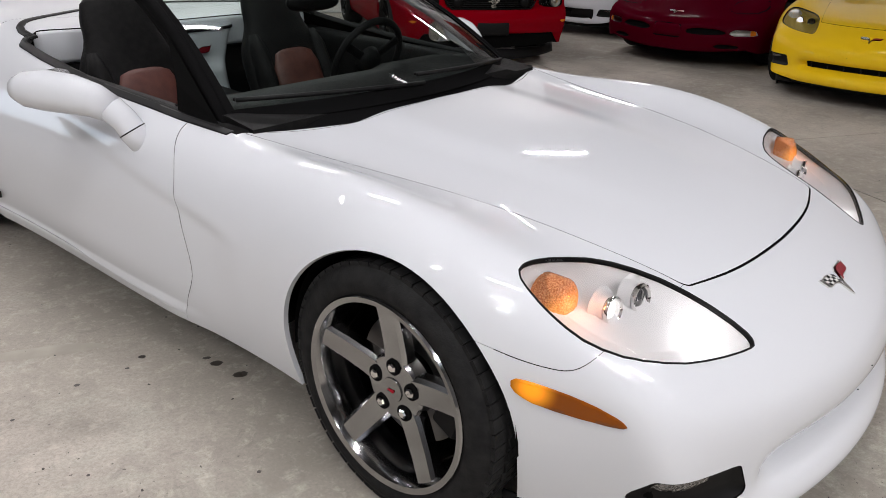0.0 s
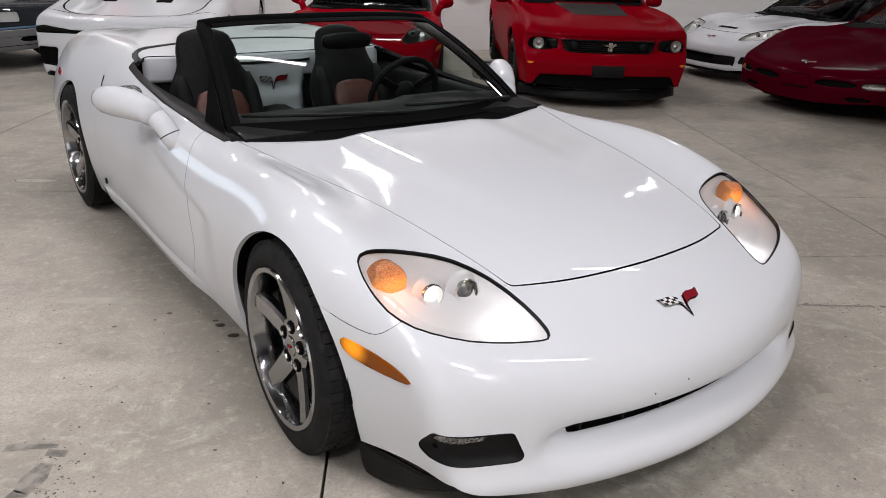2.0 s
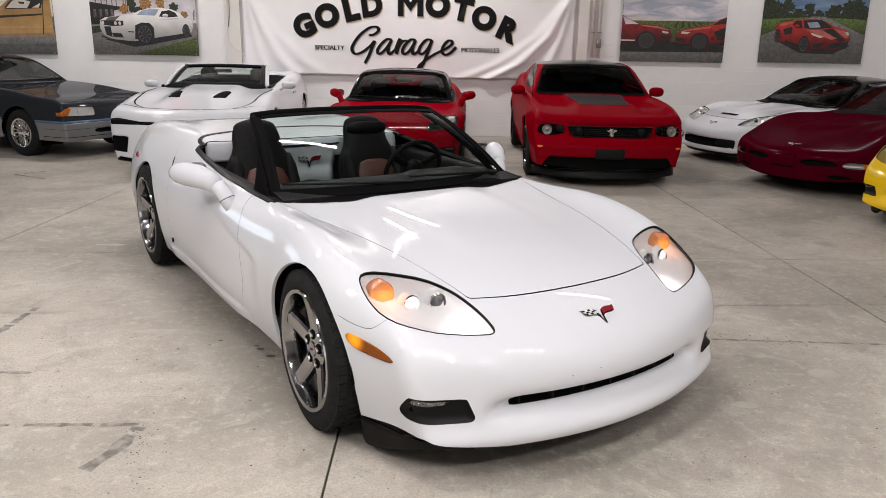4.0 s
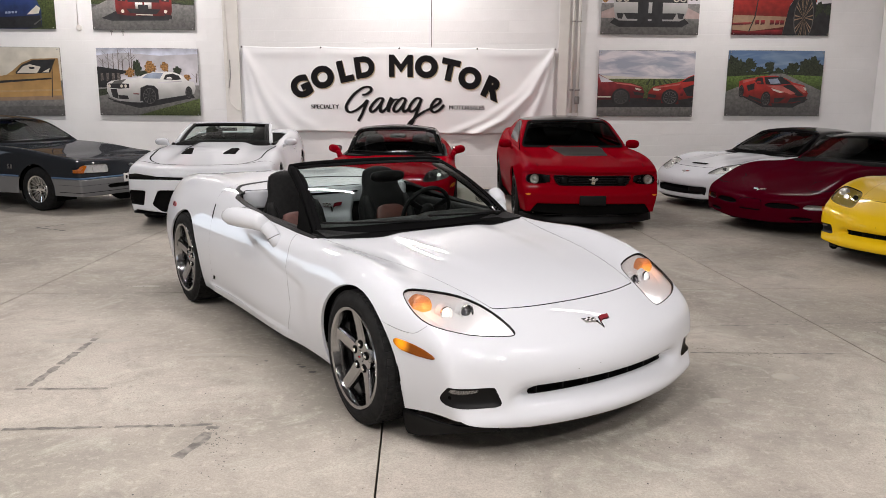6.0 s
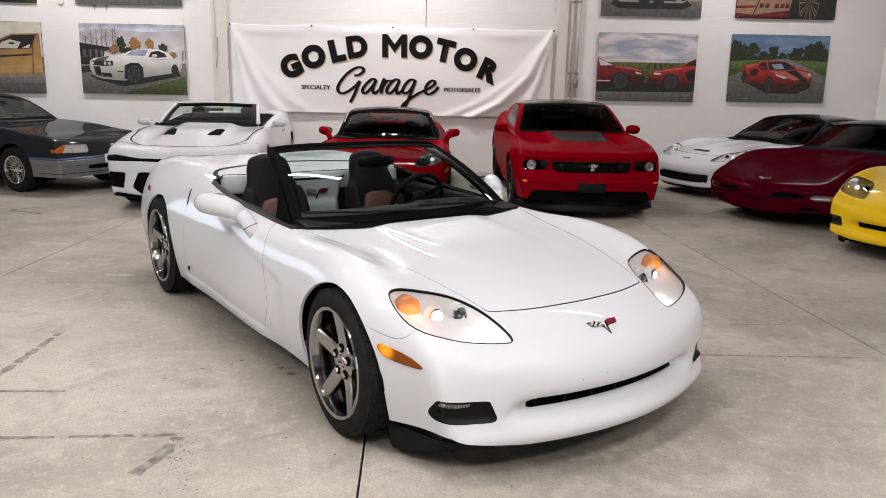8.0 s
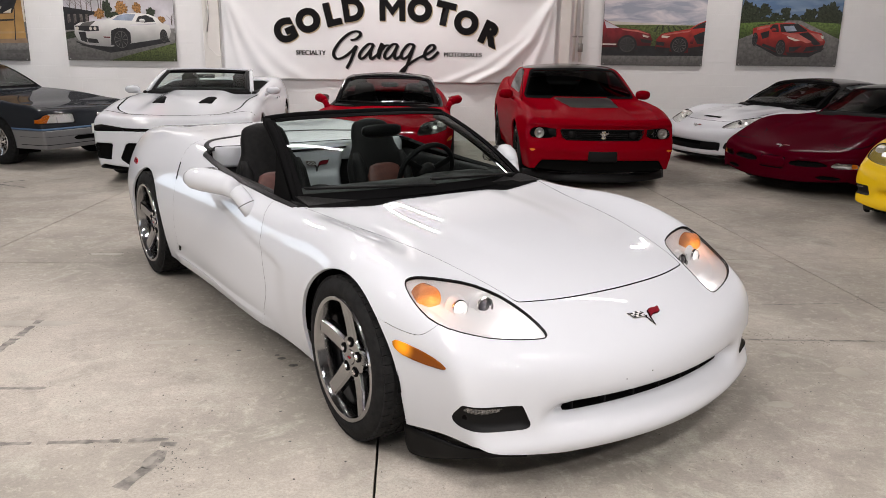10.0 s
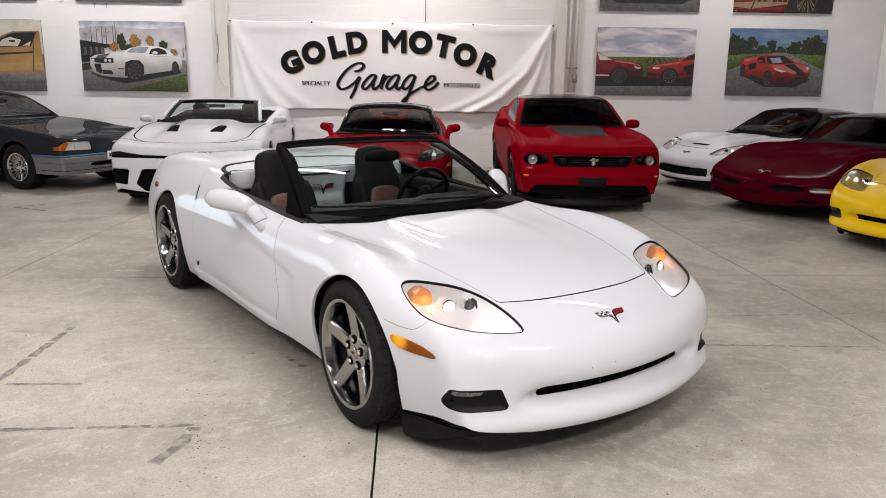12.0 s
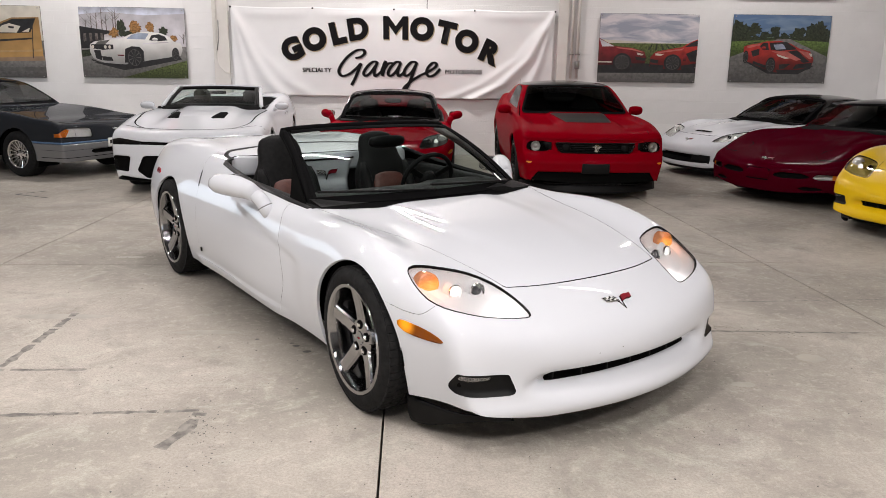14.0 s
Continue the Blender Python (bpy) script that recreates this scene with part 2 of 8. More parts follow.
def printed(name, c, vary=0.25, scale=9, low=1.0, high=1.0):
    m = noise_mix(mat("print_" + name, c, 0.45), scale, tuple(v * (1 - vary) for v in c), tuple(min(1, v * (1 + vary)) for v in c), lo=0.3, hi=0.7)
    if (low, high) != (1.0, 1.0):
        nt = m.node_tree
        b = nt.nodes["Principled BSDF"]
        src = b.inputs["Base Color"].links[0].from_socket
        tc, sep, r, mul = [nt.nodes.new(k) for k in ("ShaderNodeTexCoord", "ShaderNodeSeparateXYZ", "ShaderNodeMapRange", "ShaderNodeVectorMath")]
        r.inputs[3].default_value, r.inputs[4].default_value = low, high
        r.interpolation_type = "SMOOTHSTEP"
        mul.operation = "MULTIPLY"
        nt.links.new(tc.outputs["Generated"], sep.inputs[0])
        nt.links.new(sep.outputs[2], r.inputs[0])
        nt.links.new(src, mul.inputs[0])
        nt.links.new(r.outputs[0], mul.inputs[1])
        nt.links.new(mul.outputs[0], b.inputs["Base Color"])
    return m


def clouded(name, c1, c2, lo=0.42, hi=0.62):
    """A printed sky with long flat clouds."""
    m = mat("print_" + name, c1, 0.45)
    nt = m.node_tree
    geo, mul, nz, r, mx = [nt.nodes.new(k) for k in ("ShaderNodeNewGeometry", "ShaderNodeVectorMath", "ShaderNodeTexNoise", "ShaderNodeMapRange", "ShaderNodeMix")]
    mul.operation = "MULTIPLY"
    mul.inputs[1].default_value = (1.0, 1.0, 4.2)
    nz.inputs["Scale"].default_value, nz.inputs["Detail"].default_value, nz.inputs["Distortion"].default_value = 1.7, 7, 0.5
    r.inputs[1].default_value, r.inputs[2].default_value = lo, hi
    mx.data_type = "RGBA"
    mx.inputs[6].default_value, mx.inputs[7].default_value = (*c1, 1), (*c2, 1)
    for a, b in ((geo.outputs["Position"], mul.inputs[0]), (mul.outputs[0], nz.inputs["Vector"]), (nz.outputs["Fac"], r.inputs[0]), (r.outputs[0], mx.inputs[0]), (mx.outputs[2], nt.nodes["Principled BSDF"].inputs["Base Color"])):
        nt.links.new(a, b)
    return m


CLOTH = noise_mix(mat("banner_cloth", (0.80, 0.79, 0.79), 0.6), 2, (0.83, 0.825, 0.83), (0.87, 0.865, 0.865))
INK = mat("black_ink", (0.009, 0.0085, 0.009), 0.6, Specular_IOR_Level=0.1)
TAN_INK = mat("tan_ink", (0.42, 0.34, 0.22), 0.5)
GREY_INK = mat("grey_ink", (0.40, 0.38, 0.38), 0.5)
PRINT_SKY = printed("sky", (0.50, 0.48, 0.51), 0.2, 4, 1.3, 0.85)
PRINT_CLOUD = printed("cloud", (0.50, 0.52, 0.60), 0.35, 5, 1.1, 0.7)
PRINT_OVERCAST = clouded("overcast", (0.34, 0.36, 0.44), (0.70, 0.66, 0.68))
PRINT_BLUESKY = clouded("bluesky", (0.11, 0.19, 0.33), (0.24, 0.33, 0.45), 0.45, 0.7)
PRINT_MEADOW = printed("meadow", (0.085, 0.135, 0.03), 0.5, 30, 0.5, 1.5)
PRINT_SHEEN = printed("sheen", (0.50, 0.13, 0.11), 0.2, 12)
PRINT_TAN = printed("tan", (0.30, 0.20, 0.13), 0.15)
PRINT_PALEGOLD = printed("palegold", (0.46, 0.30, 0.14), 0.15)
PRINT_GREYBLUE = printed("greyblue", (0.30, 0.35, 0.45), 0.2)
PRINT_BARE = printed("bare_trees", (0.13, 0.11, 0.10), 0.7, 30)
PRINT_ORANGE = printed("autumn", (0.30, 0.15, 0.05), 0.8, 45)
PRINT_DARK = printed("dark_trees", (0.028, 0.036, 0.02), 0.8, 45)
PRINT_GRASS = printed("grass", (0.065, 0.085, 0.025), 0.7, 38, 0.6, 1.4)
PRINT_ROAD = printed("road", (0.13, 0.125, 0.12), 0.3, 22, 0.7, 1.6)
PRINT_WHITE = printed("white", (0.62, 0.61, 0.59), 0.08, 6, 0.45, 1.35)
PRINT_PALE = printed("pale", (0.60, 0.56, 0.48), 0.12, 5)
PRINT_RED = printed("red", (0.25, 0.018, 0.014), 0.3, 9, 0.35, 1.9)
PRINT_DARKRED = printed("darkred", (0.14, 0.010, 0.014), 0.3, 9, 0.3, 1.9)
PRINT_GOLD = printed("gold", (0.36, 0.21, 0.075), 0.15, 5, 1.25, 0.85)
PRINT_PINK = printed("pink", (0.40, 0.30, 0.28), 0.15)
PRINT_BLUE = printed("blue", (0.022, 0.04, 0.13), 0.3, 7, 0.4, 2.0)
PRINT_SHADOW = printed("shadow", (0.018, 0.018, 0.02), 0.4)
PRINT_STEEL = printed("steel", (0.11, 0.105, 0.10), 0.3)


# ---- tools ----
def from_mesh(name, me, material, parent=None, label=""):
    ob = new(name, me)
    if material:
        me.materials.append(material)
    if parent:
        ob.parent = parent
    return tagged(ob, label)


def part(name, bm, material, parent=None, label="", smooth=True, sharp=None):
    me = bpy.data.meshes.new(name)
    bm.to_mesh(me)
    bm.free()
    if smooth:
        me.polygons.foreach_set("use_smooth", [True] * len(me.polygons))
        if sharp:
            me.set_sharp_from_angle(angle=radians(sharp))
    return from_mesh(name, me, material, parent, label)


def thing(name, m, label, category, group="", kind=""):
    ob = new(name)
    ob.empty_display_size = 0.1
    ob.matrix_world = m
    return tagged(ob, label, category, group, kind)


def box(bm, x0, x1, y0, y1, z0, z1, bevel=0.0, m=None):
    t = Matrix.Translation(((x0 + x1) / 2, (y0 + y1) / 2, (z0 + z1) / 2)) @ Matrix.Diagonal((x1 - x0, y1 - y0, z1 - z0, 1))
    vs = bmesh.ops.create_cube(bm, size=1, matrix=(m or Matrix()) @ t)["verts"]
    if bevel:
        es = list({e for v in vs for e in v.link_edges})
        bmesh.ops.bevel(bm, geom=es, offset=bevel, segments=2, profile=0.5, affect="EDGES")
    return bm


def spline(knots):
    """A natural cubic through (x, value) pairs, level beyond its ends."""
    k = sorted(knots)
    xs, ys = np.array([a for a, _ in k], float), np.array([b for _, b in k], float)
    n, h = len(xs), np.diff(xs)
    a, rhs = np.eye(n), np.zeros(n)
    for i in range(1, n - 1):
        a[i, i - 1:i + 2] = h[i - 1], 2 * (h[i - 1] + h[i]), h[i]
        rhs[i] = 6 * ((ys[i + 1] - ys[i]) / h[i] - (ys[i] - ys[i - 1]) / h[i - 1])
    m2 = np.linalg.solve(a, rhs)

    def f(x):
        x = np.clip(x, xs[0], xs[-1])
        i = np.clip(np.searchsorted(xs, x) - 1, 0, n - 2)
        u, v = xs[i + 1] - x, x - xs[i]
        return (m2[i] * u ** 3 + m2[i + 1] * v ** 3) / (6 * h[i]) + (ys[i] / h[i] - m2[i] * h[i] / 6) * u + (ys[i + 1] / h[i] - m2[i + 1] * h[i] / 6) * v
    return f


def step(a, b, x):
    t = np.clip((x - a) / (b - a), 0, 1)
    return t * t * (3 - 2 * t)


def bell(x, c, w):
    return np.exp(-((x - c) / w) ** 2)


def smax(a, b, r):
    h = np.maximum(r - np.abs(a - b), 0) / r
    return np.maximum(a, b) + h * h * h * r / 6


def shell(fn, outer, inner, pitch, sides="front rear top left right"):
    """A quad net on the zero surface of fn, spread from an inner box to an outer one."""
    (x0, x1), (y0, y1), (z0, z1) = outer
    lat = [np.linspace(a, b, max(3, int(round((b - a) / p)) + 1)) for (a, b), p in zip(outer, pitch)]
    nx, ny, nz = [len(v) for v in lat]
    ids, pts, quads = {}, [], []

    def vid(i, j, k):
        key = (i, j, k)
        if key not in ids:
            ids[key] = len(pts)
            pts.append((lat[0][i], lat[1][j], lat[2][k]))
        return ids[key]
    if "top" in sides:
        quads += [(vid(i, j, nz - 1), vid(i + 1, j, nz - 1), vid(i + 1, j + 1, nz - 1), vid(i, j + 1, nz - 1)) for i in range(nx - 1) for j in range(ny - 1)]
    if "right" in sides:
        quads += [(vid(i, 0, k), vid(i + 1, 0, k), vid(i + 1, 0, k + 1), vid(i, 0, k + 1)) for i in range(nx - 1) for k in range(nz - 1)]
    if "left" in sides:
        quads += [(vid(i + 1, ny - 1, k), vid(i, ny - 1, k), vid(i, ny - 1, k + 1), vid(i + 1, ny - 1, k + 1)) for i in range(nx - 1) for k in range(nz - 1)]
    if "front" in sides:
        quads += [(vid(nx - 1, j, k), vid(nx - 1, j + 1, k), vid(nx - 1, j + 1, k + 1), vid(nx - 1, j, k + 1)) for j in range(ny - 1) for k in range(nz - 1)]
    if "rear" in sides:
        quads += [(vid(0, j + 1, k), vid(0, j, k), vid(0, j, k + 1), vid(0, j + 1, k + 1)) for j in range(ny - 1) for k in range(nz - 1)]
    p = np.array(pts)
    q = np.stack([np.clip(p[:, i], inner[i][0], inner[i][1]) for i in range(3)], 1)
    d = p - q
    lo, hi = np.zeros(len(p)), np.full(len(p), 1.3)
    for _ in range(26):
        mid = (lo + hi) / 2
        c = q + d * mid[:, None]
        out = fn(c[:, 0], c[:, 1], c[:, 2]) > 0
        hi, lo = np.where(out, mid, hi), np.where(out, lo, mid)
    return q + d * ((lo + hi) / 2)[:, None], quads


def clip(net, f, gap=0.0):
    """The part of a net where f(x, y, z) > gap, cut cleanly along the border."""
    v, faces = net
    if not len(faces):
        return net
    val = f(v[:, 0], v[:, 1], v[:, 2]) - gap
    val = np.where(np.abs(val) < 1e-6, 1e-6, val)
    pos = val > 0
    verts, cut, out = list(map(tuple, v)), {}, []
    for fc in faces:
        n = sum(bool(pos[i]) for i in fc)
        if n == len(fc):
            out.append(fc)
        elif n:
            poly = []
            for a, b in zip(fc, fc[1:] + fc[:1]):
                if pos[a]:
                    poly.append(a)
                if pos[a] != pos[b]:
                    key = (min(a, b), max(a, b))
                    if key not in cut:
                        t = val[a] / (val[a] - val[b])
                        cut[key] = len(verts)
                        verts.append(tuple(v[a] + (v[b] - v[a]) * t))
                    poly.append(cut[key])
            if len(poly) > 2:
                out.append(tuple(poly))
    used = sorted({i for fc in out for i in fc})
    back = {o: n for n, o in enumerate(used)}
    return np.array([verts[i] for i in used]).reshape(-1, 3), [tuple(back[i] for i in fc) for fc in out]


def net_bm(net, flange=0.0):
    bm = bmesh.new()
    vs = [bm.verts.new(p) for p in net[0]]
    for fc in net[1]:
        try:
            bm.faces.new([vs[i] for i in fc])
        except ValueError:
            pass
    bm.normal_update()
    if flange:
        rim = [e for e in bm.edges if e.is_boundary]
        nrm = {v: v.normal.copy() for e in rim for v in e.verts}
        made = bmesh.ops.extrude_edge_only(bm, edges=rim)["geom"]
        for v in [g for g in made if isinstance(g, bmesh.types.BMVert)]:
            near = min((u for e in v.link_edges for u in e.verts if u in nrm), key=lambda u: (u.co - v.co).length, default=None)
            if near:
                v.co -= nrm[near] * flange
    return bm


def poly_field(points, closed_smooth=0):
    """Signed distance to a plan polygon: positive inside."""
    pts = [Vector((a, b)) for a, b in points]
    if 0 < closed_smooth < 1:
        nxt = []
        for a, b, c in zip(pts[-1:] + pts[:-1], pts, pts[1:] + pts[:1]):
            ra, rc = min(closed_smooth, (a - b).length * 0.45), min(closed_smooth, (c - b).length * 0.45)
            p, q = b + (a - b).normalized() * ra, b + (c - b).normalized() * rc
            nxt += [p.lerp(b, t).lerp(b.lerp(q, t), t) for t in (0, 0.25, 0.5, 0.75, 1)]
        pts, closed_smooth = nxt, 0
    for _ in range(closed_smooth):
        nxt = []
        for a, b in zip(pts, pts[1:] + pts[:1]):
            nxt += [a.lerp(b, 0.25), a.lerp(b, 0.75)]
        pts = nxt
    P = np.array([tuple(p) for p in pts])
    Q = np.roll(P, -1, 0)

    def f(a, b):
        best, inside = np.full(np.shape(a), 1e9), np.zeros(np.shape(a), bool)
        for (ax, ay), (bx, by) in zip(P, Q):
            dx, dy = bx - ax, by - ay
            t = np.clip(((a - ax) * dx + (b - ay) * dy) / (dx * dx + dy * dy), 0, 1)
            best = np.minimum(best, np.hypot(a - ax - t * dx, b - ay - t * dy))
            if ay != by:
                inside ^= ((ay > b) != (by > b)) & (a < dx * (b - ay) / dy + ax)
        return np.where(inside, best, -best)
    return f


# ---- car bodies ----
def body_fn(top, width, front, rear, sweep=0.3, bumps=(), zmid=0.5, up=1.14, down=0.5, r=0.12, extra=None, cove=(), nose=None, rf=0.08, scoop=None):
    """The outer skin of a car: x ahead of the front axle, y to its left, z up; negative inside."""
    zt, wd = spline(top), spline(width)

    def f(x, y, z):
        ay = np.abs(y)
        xs = x + sweep * ay * ay * step(-0.4, 0.4, x)
        t = zt(xs)
        for amp, cy, wy, cx, wx in bumps:
            t = t + amp * bell(ay, cy, wy) * bell(x, cx, wx)
        if extra:
            t = t + extra(x, ay)
        side = wd(x) - up * np.maximum(z - zmid, 0) ** 2 - down * np.maximum(zmid - z, 0) ** 2
        for amp, cx, wx, cz, wz in cove:
            side = side + amp * bell(x, cx, wx) * bell(z, cz, wz)
        if scoop:
            side = side - scoop(x, z)
        a = smax((z - t) * 0.9, ay - side, r)
        a = smax(a, (x - front[0] + front[1] * ay * ay + front[2] * (z - 0.33) ** 2 + (nose(ay, z) if nose else 0)) * 0.8, rf)
        return smax(a, (rear[0] - x + rear[1] * ay * ay - rear[2] * (z - 0.6)) * 0.9, 0.10)
    return f


def ring(c, u, v, a, b, n=24, e=2.0):
    """A closed superellipse ring about c in the plane of u and v."""
    out = []
    for i in range(n):
        t = 2 * math.pi * i / n
        p, q = math.cos(t), math.sin(t)
        out.append(Vector(c) + Vector(u) * (a * math.copysign(abs(p) ** (2 / e), p)) + Vector(v) * (b * math.copysign(abs(q) ** (2 / e), q)))
    return out


def loft(bm, rings, close=True, caps=True):
    rows = [[bm.verts.new(p) for p in r] for r in rings]
    n = len(rows[0])
    for a, b in zip(rows, rows[1:]):
        for i in range(n if close else n - 1):
            j = (i + 1) % n
            bm.faces.new((a[i], a[j], b[j], b[i]))
    if caps and close:
        bm.faces.new(list(reversed(rows[0])))
        bm.faces.new(rows[-1])
    bmesh.ops.recalc_face_normals(bm, faces=bm.faces[:])
    return bm


def tube(bm, path, radius, n=10, flat=1.0, e=2.0):
    """A tube along a path; radius is a number or one per point."""
    pts = [Vector(p) for p in path]
    rs = [radius] * len(pts) if isinstance(radius, (int, float)) else radius
    rings, up = [], Vector((0, 0, 1))
    for i, p in enumerate(pts):
        d = (pts[min(i + 1, len(pts) - 1)] - pts[max(i - 1, 0)]).normalized()
        side = d.cross(up)
        side = side.normalized() if side.length > 1e-3 else Vector((0, 1, 0))
        rings.append(ring(p, side, side.cross(d), rs[i] * flat, rs[i], n, e))
    return loft(bm, rings)


def sheet(fn, nu, nv, thick=0.0):
    """A grid of fn(u, v), u and v from 0 to 1, with a thickness."""
    bm = bmesh.new()
    rows = [[bm.verts.new(fn(i / nu, j / nv)) for i in range(nu + 1)] for j in range(nv + 1)]
    for j in range(nv):
        for i in range(nu):
            bm.faces.new((rows[j][i], rows[j][i + 1], rows[j + 1][i + 1], rows[j + 1][i]))
    bm.normal_update()
    if thick:
        bmesh.ops.solidify(bm, geom=bm.faces[:], thickness=thick)
    return bm


def lathe(bm, profile, m, n=64):
    """A turned body about the local z axis from (radius, height) pairs."""
    rings = [[m @ Vector((r * math.cos(2 * math.pi * i / n), r * math.sin(2 * math.pi * i / n), h)) for i in range(n)] for r, h in profile]
    return loft(bm, rings, caps=False)


# ---- wheels ----
def wheel(parent, x, y, r, width, rim_r, rim=None, spokes=5, style="wide", tread=True, cap=None, steer=0.0):
    """Tyre, rim, spokes, hub, nuts and brake; y is the outer face, with its sign."""
    rim = rim or WHEEL_CHROME
    s = 1 if y > 0 else -1
    m = pose(x, y - s * 0.13, r, 0, 0, steer) @ pose(0, s * 0.13, 0) @ Matrix.Rotation(radians(-90 * s), 4, "X")
    w = width
    bm = bmesh.new()
    prof = [(rim_r, -0.004), (rim_r + 0.012, 0.006), (r * 0.86, 0.004), (r * 0.955, -0.012), (r * 0.978, -0.03), (r * 0.982, -w / 2), (r * 0.978, -w + 0.03), (r * 0.955, -w + 0.012), (rim_r, -w)]
    lathe(bm, prof, m, 72)
    ty = part("tyre", bm, RUBBER, parent, "black rubber tyre", sharp=50)
    if tread:
        bm = bmesh.new()
        n = 60
        for i in range(n):
            a = 2 * math.pi * i / n
            for k, (h, dw) in enumerate(((-0.030, 0.036), (-w * 0.33, 0.042), (-w * 0.5, 0.03), (-w * 0.67, 0.042), (-w + 0.030, 0.036))):
                rr = r * (0.976 if k in (0, 4) else 0.985)
                t = m @ Matrix.Rotation(a + (0.03 if k % 2 else 0), 4, "Z") @ Matrix.Translation((rr, 0, h)) @ Matrix.Rotation(0.25 * (1 if k % 2 else -1) if 0 < k < 4 else 0.0, 4, "X")
                box(bm, -0.012, 0.0035, -0.0145, 0.0145, -dw / 2, dw / 2, m=t)
        part("tread", bm, RUBBER, ty, smooth=False)
    wh = part("rim", lathe(bmesh.new(), [(rim_r + 0.004, 0.002), (rim_r, 0.008), (rim_r - 0.014, 0.004), (rim_r - 0.022, -0.012), (rim_r - 0.03, -0.06), (rim_r - 0.032, -w + 0.02), (rim_r - 0.01, -w)], m, 72), rim, parent, "bright wheel rim", sharp=40)
    hub_z = -0.045
    for i in range(spokes):
        a = 2 * math.pi * (i + 0.25) / spokes
        t = m @ Matrix.Rotation(a, 4, "Z")
        bm = bmesh.new()
        w0, w1, d = (0.074, 0.066, 0.035) if style == "wide" else (0.016, 0.011, 0.02)
        rings = []
        for f in (0.0, 0.3, 0.65, 1.0):
            rad = 0.045 + (rim_r - 0.03 - 0.045 + 0.012) * f
            hw = w0 / 2 * (1 - f) + w1 / 2 * f
            zt = hub_z + 0.004 + (abs(hub_z) - 0.012) * f ** 1.5
            c = 0.25 * hw
            rings.append([t @ Vector((rad, yy, zz)) for yy, zz in ((-hw, zt - d), (-hw, zt - c), (-hw + c, zt), (hw - c, zt), (hw, zt - c), (hw, zt - d))])
        loft(bm, rings)
        part("spoke", bm, rim, wh, sharp=30)
    bm = bmesh.new()
    lathe(bm, [(0.086, hub_z - 0.035), (0.086, hub_z - 0.002), (0.080, hub_z + 0.005), (0.04, hub_z + 0.009), (0.002, hub_z + 0.01)], m, 40)
    part("hub", bm, rim, wh, sharp=40)
    bm = bmesh.new()
    lathe(bm, [(0.033, hub_z + 0.006), (0.03, hub_z + 0.013), (0.001, hub_z + 0.015)], m, 32)
    cp = part("centre_cap", bm, cap or rim, wh, sharp=40)
    if tread:
        bm = bmesh.new()
        box(bm, -0.009, 0.009, -0.003, 0.003, 0, 0.003, m=m @ Matrix.Translation((0, 0, hub_z + 0.015)))
        part("badge", bm, RED_LENS, cp, "small red badge")
    for i in range(5):
        a = 2 * math.pi * (i + 0.25) / 5
        t = m @ Matrix.Rotation(a, 4, "Z") @ Matrix.Translation((0.0605, 0, 0))
        # black ring on the hub, the shade of the nut's deep hole as colour
        bm = bmesh.new()
        lathe(bm, [(0.0205, hub_z + 0.001), (0.0205, hub_z + 0.0105), (0.0175, hub_z + 0.0115), (0.013, hub_z + 0.0115)], t, 20)
        part("nut_hole_shade", bm, DARK, wh)
        bm = bmesh.new()
        lathe(bm, [(0.0125, hub_z), (0.0125, hub_z + 0.014), (0.009, hub_z + 0.018), (0.001, hub_z + 0.019)], t, 6)
        part("lug_nut", bm, CHROME, wh, smooth=False)
    bm = bmesh.new()
    lathe(bm, [(0.08, -0.10), (0.162, -0.10), (0.162, -0.13), (0.08, -0.13)], m, 48)
    part("brake_disc", bm, STEEL, parent, "grey steel brake disc", sharp=40)
    # added black disc that stands in for the shade behind the spokes
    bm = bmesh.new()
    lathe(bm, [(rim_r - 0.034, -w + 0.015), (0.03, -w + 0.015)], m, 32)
    part("spoke_gap_shade", bm, DARK, wh)
    bm = bmesh.new()
    rs = []
    for k in range(9):
        a = math.pi / 2 + math.pi / 2 * s + (-0.45 + 0.9 * k / 8)
        t = m @ Matrix.Rotation(a, 4, "Z")
        rs.append([t @ Vector(p) for p in ((0.105, 0, -0.14), (0.105, 0, -0.072), (0.112, 0, -0.066), (0.172, 0, -0.066), (0.18, 0, -0.074), (0.18, 0, -0.14))])
    loft(bm, rs)
    part("brake_caliper", bm, BLACK_PLASTIC, parent, "black brake caliper", sharp=40)
    return ty


# ---- the two-seat sports car ----
C6_TOP = [(1.0, 0.279), (0.93, 0.365), (0.85, 0.44), (0.72, 0.528), (0.54, 0.615), (0.35, 0.666), (0.1, 0.706), (-0.3, 0.748), (-0.7, 0.782), (-1.4, 0.825), (-2.2, 0.905), (-2.8, 0.93), (-3.3, 0.905), (-3.6, 0.85)]
C6_WIDTH = [(0.9, 0.787), (0.5, 0.806), (0.235, 0.886), (0, 0.915), (-0.4, 0.892), (-0.9, 0.893), (-1.5, 0.890), (-2.1, 0.90), (-2.685, 0.922), (-3.1, 0.905), (-3.6, 0.84)]


def c6_hood(x, ay):
    mid = 0.335 - 0.10 * step(-0.4, 0.5, x)
    swell = 0.010 * step(mid + 0.06, mid - 0.09, ay) * step(0.5, -0.25, x) * step(-1.2, -0.8, x)
    return swell - 0.022 * bell(ay, 0.66, 0.25) * bell(x, -0.42, 0.36)


def c6_nose(ay, z):
    slot = 0.066 * bell(z, 0.298, 0.034) * step(0.56, 0.42, ay)
    lip = 0.032 * bell(z, 0.19, 0.05)
    return slot - lip


